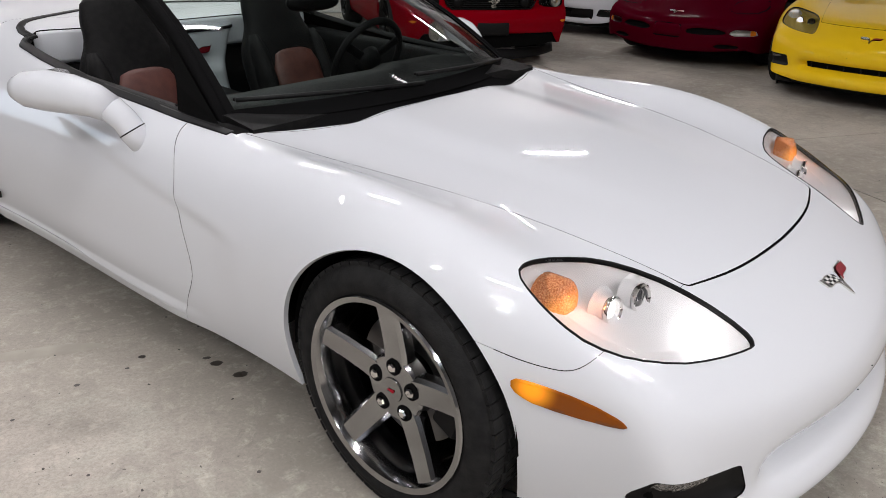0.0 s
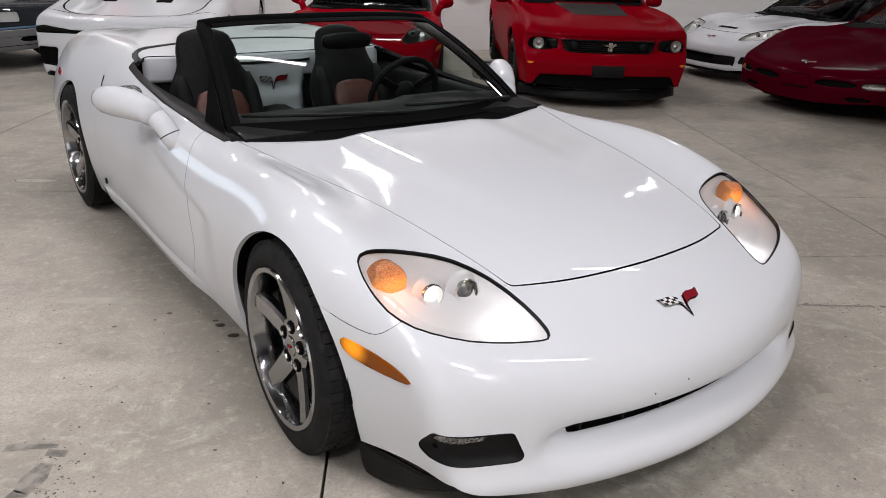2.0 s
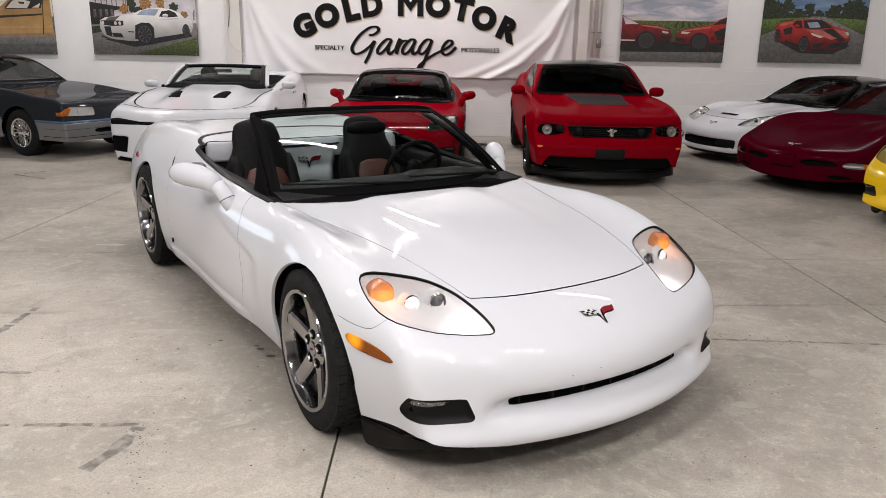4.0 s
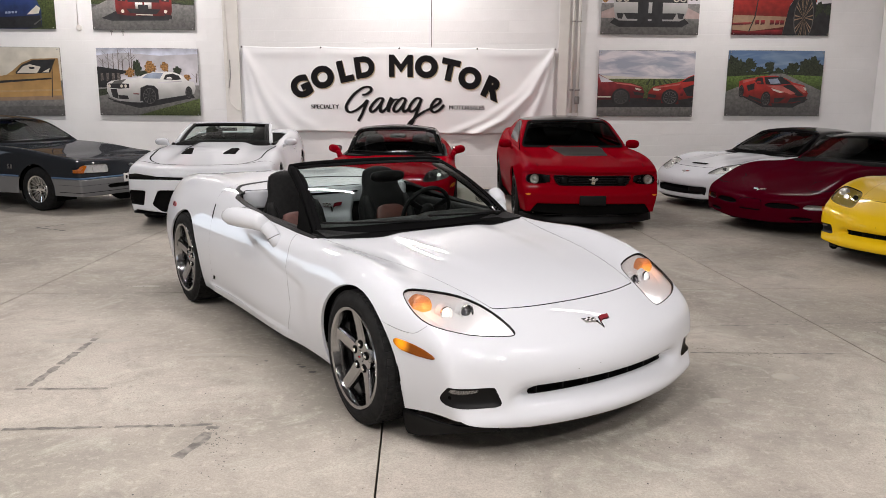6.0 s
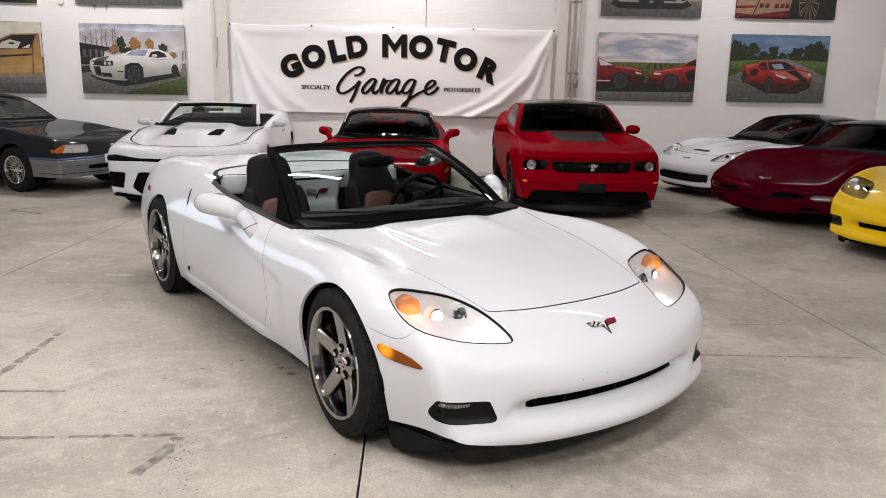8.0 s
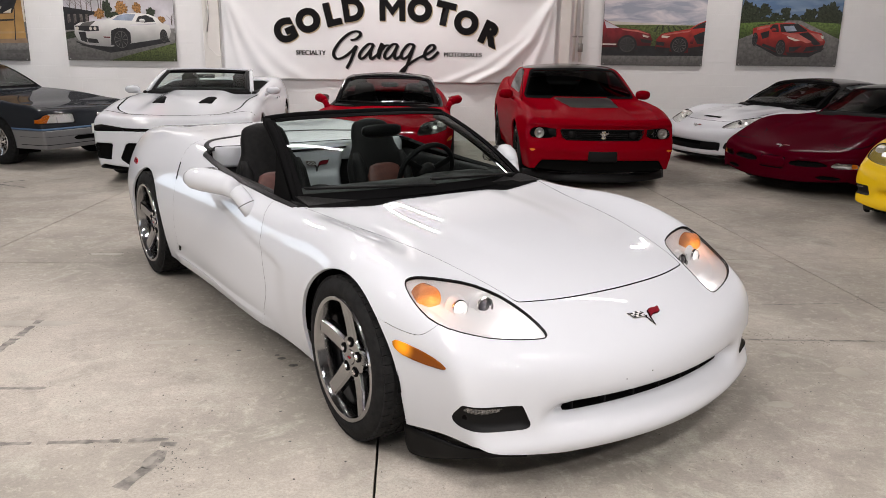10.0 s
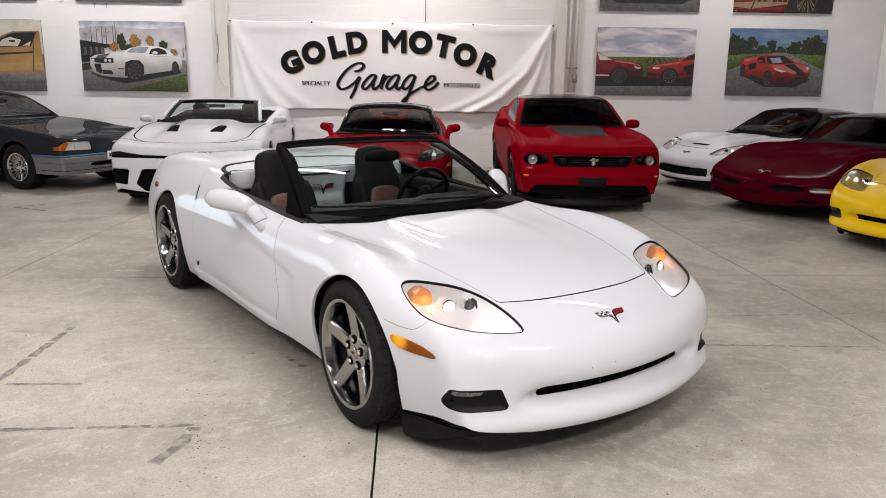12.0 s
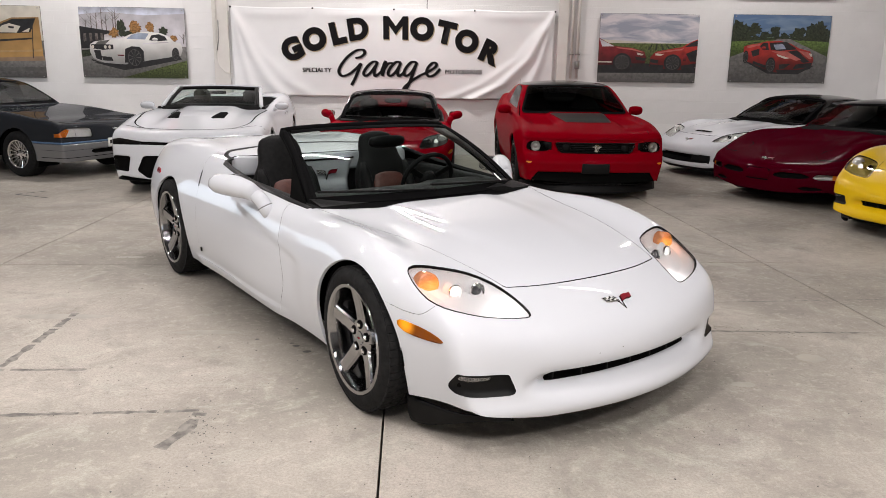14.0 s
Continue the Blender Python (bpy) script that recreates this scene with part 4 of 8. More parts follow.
    for cx, cz, r in ARCH:
        for s in (1, -1):
            bm = bmesh.new()
            rs = [[Vector((cx + (r + 0.004) * math.cos(a), s * yy, max(0.12, cz + (r + 0.004) * math.sin(a)))) for a in [math.pi * (-0.02 + 1.04 * i / 28) for i in range(29)]] for yy in (0.48, 0.85)]
            loft(bm, rs, close=False, caps=False)
            bm.faces.new([v for v in bm.verts][:29])
            part("wheel_well", bm, DARK, car, "black wheel arch liner")
    part("floor_pan", box(bmesh.new(), -3.3, 0.55, -0.60, 0.60, 0.15, 0.19, 0.01), DARK, car)
    # windscreen
    def glass(u, v, out=0.0):
        t = u * 2 - 1
        bx, by, bz = -0.615 - 0.180 * t * t, 0.695 * t, 0.786 - 0.016 * t * t
        tx, ty, tz = -1.315 - 0.125 * t * t, 0.560 * t, 1.138 - 0.022 * t * t - 0.010 * t ** 8
        k = 0.035 * 4 * v * (1 - v)
        return Vector((bx + (tx - bx) * v + k * 0.45, by + (ty - by) * v, bz + (tz - bz) * v + k * 0.85))
    ws = part("windscreen", sheet(lambda u, v: glass(0.024 + 0.952 * u, 0.03 + 0.90 * v), 32, 16), GLASS, car, "raked tinted windscreen in a black frame")
    ws.visible_shadow = False
    bm = sheet(lambda u, v: glass(0.03 + 0.94 * u, 0.905 + 0.05 * v) + Vector((0.004, 0, 0.004)), 32, 4, 0.003)
    part("shade_band", bm, BLACK_MATT, ws, "black band along the top")
    for u0, u1, v0, v1 in ((0.0, 0.026, 0.0, 0.95), (0.974, 1.0, 0.0, 0.95), (0.02, 0.98, 0.0, 0.075)):
        bm = sheet(lambda u, v: glass(u0 + (u1 - u0) * u, v0 + (v1 - v0) * v) + Vector((0.002, 0, 0.003)), 24, 12, 0.002)
        part("printed_border", bm, BLACK_MATT, ws, "black border printed on the glass")
    for s in (0, 1):
        path = [glass(s, v / 10) for v in range(11)]
        bm = tube(bmesh.new(), [p + Vector((-0.01, (0.5 - s) * 0.012, -0.008)) for p in path], [0.023] * 11, 14, 0.75, 3)
        part("pillar", bm, BLACK_MATT, ws, "black windscreen pillar")
        bm = tube(bmesh.new(), [p + Vector((-0.030, (0.5 - s) * 0.024, -0.022)) for p in path], [0.021] * 11, 14, 0.9, 3)
        part("pillar_lining", bm, DARK, ws, "black inner pillar lining")
        sg = 1 if s else -1
        bm = bmesh.new()
        tri = [(-0.80, 0.715, 0.778), (-0.99, 0.724, 0.79), (-1.03, 0.696, 0.86), (-1.15, 0.635, 0.985)]
        bm.faces.new([bm.verts.new((a, sg * b, c)) for a, b, c in tri])
        bmesh.ops.solidify(bm, geom=bm.faces[:], thickness=0.012)
        part("quarter_trim", bm, DARK, ws, "black triangular trim", smooth=False)
    bm = tube(bmesh.new(), [glass(i / 24, 0.985) + Vector((-0.014, 0, -0.004)) for i in range(25)], [0.020] * 25, 14, 1.1, 3)
    part("header", bm, BLACK_MATT, ws, "black header rail")
    def cowl(u, v):
        t = u * 2 - 1
        y = 0.735 * t
        xf = -0.575 - 0.135 * float(step(0.42, 0.74, abs(y)))
        a = Vector((xf, y, skin_z(C6, xf, y) - 0.012))
        b = glass(u, 0.03) + Vector((0, 0, -0.006))
        return a.lerp(b, v) + Vector((0, 0, -0.014 * math.sin(math.pi * v)))
    part("cowl", sheet(cowl, 32, 6, -0.004), BLACK_MATT, car, "black plastic cowl below the windscreen")
    for y0, y1 in ((-0.36, -0.02), (0.28, 0.62)):
        pts = []
        for i in range(9):
            t = i / 8
            yy = y1 + (y0 - 0.30 - y1) * t
            u = (yy / 0.705 + 1) / 2
            g0 = glass(min(max(u, 0.03), 0.97), 0.06 + 0.05 * t)
            pts.append(g0 + Vector((0.012, 0, 0.012)))
        wp = part("wiper", tube(bmesh.new(), pts, 0.007, 8), BLACK_PLASTIC, car, "black wiper on the windscreen")
        part("blade", tube(bmesh.new(), [p + Vector((-0.012, 0, 0.0)) for p in pts[2:]], 0.005, 6), BLACK_PLASTIC, wp)
    part("inside_mirror", loft(bmesh.new(), [ring((-1.22 + dx, 0.02, 1.035), (0, 1, 0), (0.2, 0, 1), a, b, 24, 3) for dx, a, b in ((0.02, 0.10, 0.025), (0, 0.125, 0.038), (-0.02, 0.12, 0.034))]), BLACK_PLASTIC, car, "black inside mirror")
    # cabin
    part("tub", box(bmesh.new(), -2.06, -0.60, -0.72, 0.72, 0.20, 0.27), DARK, car, "dark cabin floor")
    part("bulkhead", box(bmesh.new(), -2.10, -2.06, -0.72, 0.72, 0.2, 0.80), LEATHER, car)
    for s in (1, -1):
        bm = loft(bmesh.new(), [ring((x, s * 0.70, 0.53), (0, 1, 0), (0, 0, 1), 0.05, 0.25 + 0.03 * k / 4, 20, 5) for k, x in enumerate((-0.7, -1.0, -1.4, -1.8, -2.06))])
        part("door_card", bm, LEATHER, car, "black inner door panel")
    prof = [(-0.66, 0.70), (-0.68, 0.782), (-0.80, 0.80), (-0.95, 0.803), (-1.06, 0.79), (-1.12, 0.75), (-1.11, 0.66), (-1.02, 0.55), (-0.66, 0.5)]
    part("dashboard", loft(bmesh.new(), [[Vector((x, y, z + (0.015 if abs(y - 0.37) < 0.2 and z > 0.76 else 0))) for x, z in prof] for y in np.linspace(-0.69, 0.69, 24)]), LEATHER, car, "black dashboard", sharp=60)
    part("console", loft(bmesh.new(), [ring((x, 0, 0.40), (0, 1, 0), (0, 0, 1), 0.11, h, 20, 4) for x, h in ((-2.06, 0.22), (-1.6, 0.20), (-1.2, 0.17), (-0.9, 0.22))]), LEATHER, car, "black centre console")
    sw = thing_wheel(car, pose(-1.30, 0.37, 0.765, 0, -68, 0))
    for y in (-0.385, 0.35):
        seat(car, y)
    # fairing and body-coloured panel between the seats
    trim = clip(clip(base, lambda x, y, z: LID(x, np.abs(y)) + 0.014), lambda x, y, z: 0.014 - LID(x, np.abs(y)))
    trim = clip(trim, lambda x, y, z: -1.99 - x)
    part("lid_seal", net_bm(push(trim, C6, -0.003), 0.01), BLACK_PLASTIC, car, "black seal round the tonneau lid")
    def fair(u, v):
        y = (u * 2 - 1) * 0.66
        zt = skin_z(C6, -2.05, y) - 0.004
        return Vector((-2.046 + 0.007 * math.sin(math.pi * v * 0.9) + 0.004 * v, y, zt - 0.105 * v - 0.02 * (1 - math.cos(v * 1.5))))
    part("tonneau_front", sheet(fair, 40, 8, -0.006), paint, car, "body-coloured fairing behind the seats")
    part("fairing_seam", tube(bmesh.new(), [fair(k / 20, 1.0) + Vector((0.004, 0, -0.004)) for k in range(21)], 0.005, 6), BLACK_MATT, car)
    def fall(u, v):
        hw = 0.235 - 0.06 * v
        prof = Vector((-2.005, 0, 0.845)).lerp(Vector((-2.03, 0, 0.70)), min(v / 0.45, 1)) if v < 0.45 else Vector((-2.03 + 0.28 * (v - 0.45) ** 1.6, 0, 0.70 - 0.40 * (v - 0.45)))
        e = abs(u * 2 - 1)
        return Vector((prof.x - 0.10 * max(0, e - 0.8) / 0.2 * 0.5, (u * 2 - 1) * hw, prof.z))
    wf = part("centre_panel", sheet(fall, 24, 24, -0.006), paint, car, "body-coloured panel between the seats")
    part("panel_seam", tube(bmesh.new(), [fall(k / 12, 0.0) + Vector((0.003, 0, 0.0)) for k in range(13)], 0.007, 8), BLACK_MATT, wf, "black seam above the panel")
    emblem(wf, Matrix.Translation((-2.015, 0, 0.735)) @ pose(0, 0, 0, 0, 99.8, 0) @ pose(0, 0, 0, 0, 0, 180), 0.15)
    z = skin_z(C6, 0.712, 0)
    fm = Matrix.Translation((0.712, 0.0, z)) @ skin_frame(C6, (0.712, 0, z)) @ pose(0, 0, 0, 0, 0, 180)
    emblem(car, fm, 0.15)
    for y in (-0.11, -0.05):
        zz = 0.40
        bm = bmesh.new()
        bmesh.ops.create_uvsphere(bm, u_segments=8, v_segments=6, radius=0.0019, matrix=Matrix.Translation((0.836, y * 2.2, zz)))
        part("plug", bm, DARK, car)
    # wheels
    for s in (-1, 1):
        wheel(car, 0, s * 0.886, 0.325, 0.245, 0.243, steer=-2.0)
        wheel(car, -2.685, s * 0.905, 0.341, 0.285, 0.256)
    return car


def thing_wheel(car, m):
    """The steering wheel: a ring with three spokes and a hub."""
    bm = bmesh.new()
    n, k = 48, 10
    rings = [[m @ Vector(((0.182 + 0.015 * math.cos(b)) * math.cos(a), (0.182 + 0.015 * math.cos(b)) * math.sin(a), 0.015 * math.sin(b))) for b in [2 * math.pi * j / k for j in range(k)]] for a in [2 * math.pi * i / n for i in range(n)]]
    loft(bm, rings + [rings[0]], caps=False)
    sw = part("steering_wheel", bm, LEATHER, car, "black three-spoke steering wheel")
    part("hub", loft(bmesh.new(), [ring(m @ Vector((0, 0, h)), m.to_3x3() @ Vector((1, 0, 0)), m.to_3x3() @ Vector((0, 1, 0)), r, r, 20) for h, r in ((-0.03, 0.05), (0.005, 0.065), (0.015, 0.05))]), LEATHER, sw)
    for a in (0, 120, 240):
        part("spoke", box(bmesh.new(), 0.05, 0.175, -0.018, 0.018, -0.008, 0.004, 0.003, m @ pose(0, 0, 0, 0, 0, a + 180)), LEATHER, sw)
    return sw
# ---- room ----
def floor_z(y):
    return -0.009 * max(0.0, y - 1.5)


def stand(x, y, a):
    return pose(x, y, floor_z(y), 0, 0, a)


def wall(name, x0, x1, y0, y1, label, z0=-0.3, z1=None, holes=(), material=None):
    """A thick wall along x or y with openings (start, end, top) cut through it."""
    bm = bmesh.new()
    z1 = z1 or CEIL
    along_x = (x1 - x0) > (y1 - y0)
    a, b = (x0, x1) if along_x else (y0, y1)
    cuts = sorted(holes)
    marks = [a] + [v for h in cuts for v in h[:2]] + [b]
    for i in range(0, len(marks), 2):
        s, e = marks[i], marks[i + 1]
        box(bm, *((s, e, y0, y1) if along_x else (x0, x1, s, e)), z0, z1)
    for s, e, t in cuts:
        box(bm, *((s, e, y0, y1) if along_x else (x0, x1, s, e)), t, z1)
    return tagged(part(name, bm, material or WALL_MAT, smooth=False), label, "wall", kind="structure")


wall("wall_north", WALL_L - 0.3, WALL_R + 0.3, WALL_Y + 0.012, WALL_Y + 0.3, "white painted concrete block wall")
wall("wall_east", WALL_R + 0.012, WALL_R + 0.3, WALL_B - 0.3, WALL_Y, "white painted concrete block wall")
wall("wall_west", WALL_L - 0.3, WALL_L, WALL_B - 0.3, WALL_Y, "grey painted wall with a window opening", holes=[(6.6, 9.0, 2.75)], material=GREY_WALL)
wall("wall_west_lower", WALL_L - 0.3, WALL_L, 6.6, 9.0, "grey painted wall below the window", z1=1.25, material=GREY_WALL)
wall("wall_south", WALL_L, WALL_R, WALL_B - 0.3, WALL_B, "grey painted wall with an open shutter door", holes=[(-6.1, -0.7, 3.5)], material=GREY_WALL)
bm = box(bmesh.new(), WALL_L - 0.3, WALL_R + 0.3, WALL_B - 0.3, WALL_Y + 0.3, CEIL, CEIL + 0.2)
for i in range(7):
    yy = WALL_B + 1.4 + 2.9 * i
    box(bm, WALL_L, WALL_R, yy - 0.09, yy + 0.09, CEIL - 0.35, CEIL - 0.3)
    box(bm, WALL_L, WALL_R, yy - 0.012, yy + 0.012, CEIL - 0.3, CEIL)
tagged(part("ceiling", bm, CEILING_MAT, smooth=False), "dark grey metal ceiling with steel beams", "ceiling", kind="structure")
bm = box(bmesh.new(), -60, 60, -60, 60, -0.5, -0.32)
tagged(part("ground", bm, ASPHALT, smooth=False), "dark asphalt yard outside the building", "ground", kind="structure")


def strip_light(x, y, turn):
    m = pose(x, y, CEIL - 0.6, 0, 0, turn)
    ob = thing("strip_light", m, "white ceiling strip light hanging on thin wires", "lamp", "ceiling strip lights")
    part("housing", box(bmesh.new(), -0.70, 0.70, -0.075, 0.075, 0.0, 0.06, 0.01), LAMP_WHITE, ob)
    part("diffuser", box(bmesh.new(), -0.66, 0.66, -0.055, 0.055, -0.012, -0.001, 0.004), TUBE_GLOW, ob, "glowing diffuser")
    for s in (-0.55, 0.55):
        part("wire", tube(bmesh.new(), [(s, 0, 0.06), (s, 0.001, 0.3), (s, 0, 0.6)], 0.003, 6), STEEL, ob)


for sx, sy, turn in STRIPS:
    strip_light(sx, sy, turn)

# slabs of concrete, with sawn joints between them
bed = box(bmesh.new(), WALL_L, WALL_R, WALL_B, WALL_Y, -0.3, -0.16)
floor = tagged(part("floor", bed, JOINT_DARK, smooth=False), "worn beige grey concrete floor with sawn joints", "floor", kind="structure")
XJ = [WALL_L, -8.6, -5.75, -2.86, 0.087, 3.02, 5.95, WALL_R]
LEAN = [0, 0, 0, 0.01, -0.012, -0.03, 0, 0]
YJ = [WALL_B, -3.4, 2.56, WALL_Y]
for i in range(len(XJ) - 1):
    for j in range(len(YJ) - 1):
        g = 0.0048

        def slab(u, v):
            y = YJ[j] + g + (YJ[j + 1] - YJ[j] - 2 * g) * v
            a, b = XJ[i] + LEAN[i] * (y - 2.6) + g, XJ[i + 1] + LEAN[i + 1] * (y - 2.6) - g
            x = a + (b - a) * u
            skew = 0.033 * x * (v if j == 1 else 1 - v if j == 2 else 0)
            return Vector((x, y + skew, floor_z(y + skew)))
        bm = sheet(slab, 1, 16)
        bmesh.ops.solidify(bm, geom=bm.faces[:], thickness=0.15)
        part("slab", bm, FLOOR_MAT, floor, smooth=False)


# ---- painted block courses ----
def block_mesh(w, h):
    c, d = 0.004, 0.0048
    v = [(0, 0, 0), (w, 0, 0), (w, 0, h), (0, 0, h), (0, -d * 0.3, c), (w, -d * 0.3, c), (w, -d * 0.3, h - c), (0, -d * 0.3, h - c)]
    me = bpy.data.meshes.new("block")
    me.from_pydata(v, [], [(4, 5, 6, 7), (0, 1, 5, 4), (1, 2, 6, 5), (2, 3, 7, 6), (3, 0, 4, 7)])
    me.materials.append(WALL_MAT)
    return me


north = bpy.data.objects["wall_north"]
BLOCK = block_mesh(0.3996, 0.198)
rest_v, rest_f = [], []
tmpl_v = [tuple(v.co) for v in BLOCK.vertices]
tmpl_f = [tuple(p.vertices) for p in BLOCK.polygons]
singles = 0
for k in range(28):
    z = -0.08 + 0.2 * k
    off = 0.2 if k % 2 else 0.0
    for i in range(49):
        x = WALL_L + off + 0.4 * i
        if x + 0.4 > WALL_R:
            continue
        if -4.0 < x < 6.6 and 3 <= k <= 14 and singles < 300:
            ob = new("block", BLOCK)
            ob.parent = north
            ob.location = (x, WALL_Y + 0.009, z)
            singles += 1
        else:
            n = len(rest_v)
            rest_v += [(x + a, WALL_Y + 0.009 + b, z + c) for a, b, c in tmpl_v]
            rest_f += [tuple(q + n for q in f) for f in tmpl_f]
me = bpy.data.meshes.new("blocks")
me.from_pydata(rest_v, [], rest_f)
tagged(from_mesh("blocks", me, WALL_MAT, north), kind="stuff")
rest_v, rest_f = [], []
for k in range(28):
    for i in range(48):
        y = WALL_B + (0.2 if k % 2 else 0.0) + 0.4 * i
        n = len(rest_v)
        rest_v += [(WALL_R + 0.009 + b, y + a, -0.08 + 0.2 * k + c) for a, b, c in tmpl_v]
        rest_f += [tuple(reversed([q + n for q in f])) for f in tmpl_f]
me = bpy.data.meshes.new("blocks")
me.from_pydata(rest_v, [], rest_f)
tagged(from_mesh("blocks", me, WALL_MAT, bpy.data.objects["wall_east"]), kind="stuff")
# steel posts in the wall, pipes and cables
for nm, x0, x1, mt in (("trim", -3.30, -3.03, WARM_WHITE), ("trim", 2.70, 2.88, WARM_WHITE)):
    tagged(part(nm, box(bmesh.new(), x0, x1, WALL_Y - 0.03, WALL_Y + 0.012, -0.15, CEIL, 0.004), mt, smooth=False), "warm white painted steel column in the wall", "column", kind="structure")
tagged(part("trim", box(bmesh.new(), 0.397, 0.409, WALL_Y + 0.002, WALL_Y + 0.008, 2.45, CEIL), JOINT_DARK, smooth=False), "dark control joint in the block wall", "joint", kind="structure")


def pipe(name, pts, r, material, label, cat):
    return tagged(part(name, tube(bmesh.new(), pts, r, 10), material), label, cat)


for x, r in ((2.955, 0.022), (3.06, 0.028)):
    pp = pipe("conduit", [(x, WALL_Y - 0.035, 1.30), (x, WALL_Y - 0.035, 3.0), (x, WALL_Y - 0.035, CEIL)], r, WARM_WHITE, "white painted steel conduit on the wall", "pipe")
    for z in (1.7, 2.9, 4.2):
        part("clamp", box(bmesh.new(), x - r - 0.012, x + r + 0.012, WALL_Y - 0.065, WALL_Y - 0.005, z, z + 0.025, 0.004), STEEL, pp)
pipe("cord", [(3.08, WALL_Y - 0.03, 1.62), (3.06, WALL_Y - 0.04, 1.45), (3.09, WALL_Y - 0.05, 1.30), (3.05, WALL_Y - 0.05, 1.10), (3.12, WALL_Y - 0.05, 0.98)], 0.008, WARM_WHITE, "loose white cord hanging by the conduit", "cable")
box_ob = tagged(part("socket_box", box(bmesh.new(), 3.02, 3.10, WALL_Y - 0.07, WALL_Y - 0.02, 1.46, 1.60, 0.006), STEEL), "small grey steel socket box on the conduit", "socket")
pipe("cable", [(-3.24, WALL_Y - 0.036, CEIL), (-3.25, WALL_Y - 0.036, 3.2), (-3.235, WALL_Y - 0.04, 2.4), (-3.25, WALL_Y - 0.04, 1.75), (-3.22, WALL_Y - 0.04, 1.45), (-3.10, WALL_Y - 0.04, 1.32), (-2.99, WALL_Y - 0.04, 1.30)], 0.007, WARM_WHITE, "thin white cable running down the column", "cable")
pipe("cable", [(-3.20, WALL_Y - 0.036, 2.2), (-3.20, WALL_Y - 0.04, 1.9), (-3.235, WALL_Y - 0.04, 1.7)], 0.008, STEEL, "short grey cable end on the column", "cable")


# ---- worn tape lines and spots on the floor ----
def mark(name, pts, w, label, seed, material):
    """A ragged flat strip along a line of plan points."""
    rng = random.Random(seed)
    bm = bmesh.new()
    p = [Vector((a, b, 0)) for a, b in pts]
    rows = []
    for a, b in zip(p, p[1:]):
        n = max(2, int((b - a).length / 0.03))
        d = (b - a).normalized()
        side = Vector((-d.y, d.x, 0))
        for i in range(n + 1):
            c = a.lerp(b, i / n)
            h = w / 2 * rng.uniform(0.55, 1.15)
            rows.append([bm.verts.new((*(c + side * h).xy, floor_z(c.y) + 0.0012)), bm.verts.new((*(c - side * h * rng.uniform(0.7, 1.2)).xy, floor_z(c.y) + 0.0012))])
    for i, (a, b) in enumerate(zip(rows, rows[1:])):
        if rng.random() > 0.10:
            bm.faces.new((a[0], a[1], b[1], b[0]))
    return tagged(part(name, bm, material, smooth=False), label, "stain", kind="stuff")


mark("tape_line", [(-3.2, -0.10), (-1.65, -0.08), (-0.69, -0.03)], 0.035, "faded grey tape line worn into the concrete", 1, TAPE)
mark("tape_line", [(-0.68, -0.05), (-0.70, -0.24), (-0.77, -0.40)], 0.075, "faded grey tape line worn into the concrete", 12, TAPE)
mark("tape_line", [(-1.86, 0.42), (-1.37, 0.43)], 0.028, "faded grey tape line worn into the concrete", 3, TAPE)
mark("tape_line", [(-1.80, 0.46), (-1.80, 1.30)], 0.05, "faded grey tape line worn into the concrete", 4, TAPE)
mark("tape_line", [(-4.42, 5.75), (-3.96, 5.52)], 0.045, "dark tape line on the concrete", 5, TAPE_DARK)
mark("tape_line", [(-4.42, 5.76), (-4.2, 6.0)], 0.045, "dark tape line on the concrete", 6, TAPE_DARK)
mark("tape_line", [(1.75, 1.02), (2.2, 1.0), (2.92, 0.98)], 0.022, "faded grey tape line worn into the concrete", 7, TAPE)
mark("scuff", [(2.0, 1.55), (3.6, 1.66)], 0.015, "long thin scuff on the concrete", 8, TAPE)


def spot(x, y, rx, ry, seed, material=None):
    rng = random.Random(seed)
    bm = bmesh.new()
    n = 18
    bm.faces.new([bm.verts.new((x + rx * math.cos(2 * math.pi * i / n) * rng.uniform(0.85, 1.1), y + ry * math.sin(2 * math.pi * i / n) * rng.uniform(0.85, 1.1), floor_z(y) + 0.001)) for i in range(n)])
    return tagged(part("oil_spot", bm, material or OIL, smooth=False), "small dark oil spot on the concrete floor", "stain", "oil spots")


for k, (x, y, rx, ry) in enumerate(((-0.39, 0.76, 0.020, 0.016), (-0.32, 0.675, 0.024, 0.018), (-0.42, 0.80, 0.013, 0.009), (-0.62, 0.86, 0.012, 0.010), (-0.66, 0.80, 0.007, 0.006), (-0.80, 0.74, 0.009, 0.008), (-0.52, 1.45, 0.012, 0.014), (-0.95, 0.60, 0.006, 0.006), (-0.30, 0.20, 0.006, 0.006), (-0.72, 0.30, 0.005, 0.005), (-1.0, 0.2, 0.006, 0.005), (-0.22, -0.05, 0.006, 0.005))):
    spot(x, y, rx, ry, k)
for k, (x, y, rx, ry) in enumerate(((2.36, 0.59, 0.075, 0.06), (2.9, 0.2, 0.06, 0.05), (1.85, 0.25, 0.06, 0.035), (3.55, 1.5, 0.1, 0.06))):
    spot(x, y, rx, ry, 40 + k, FAINT)


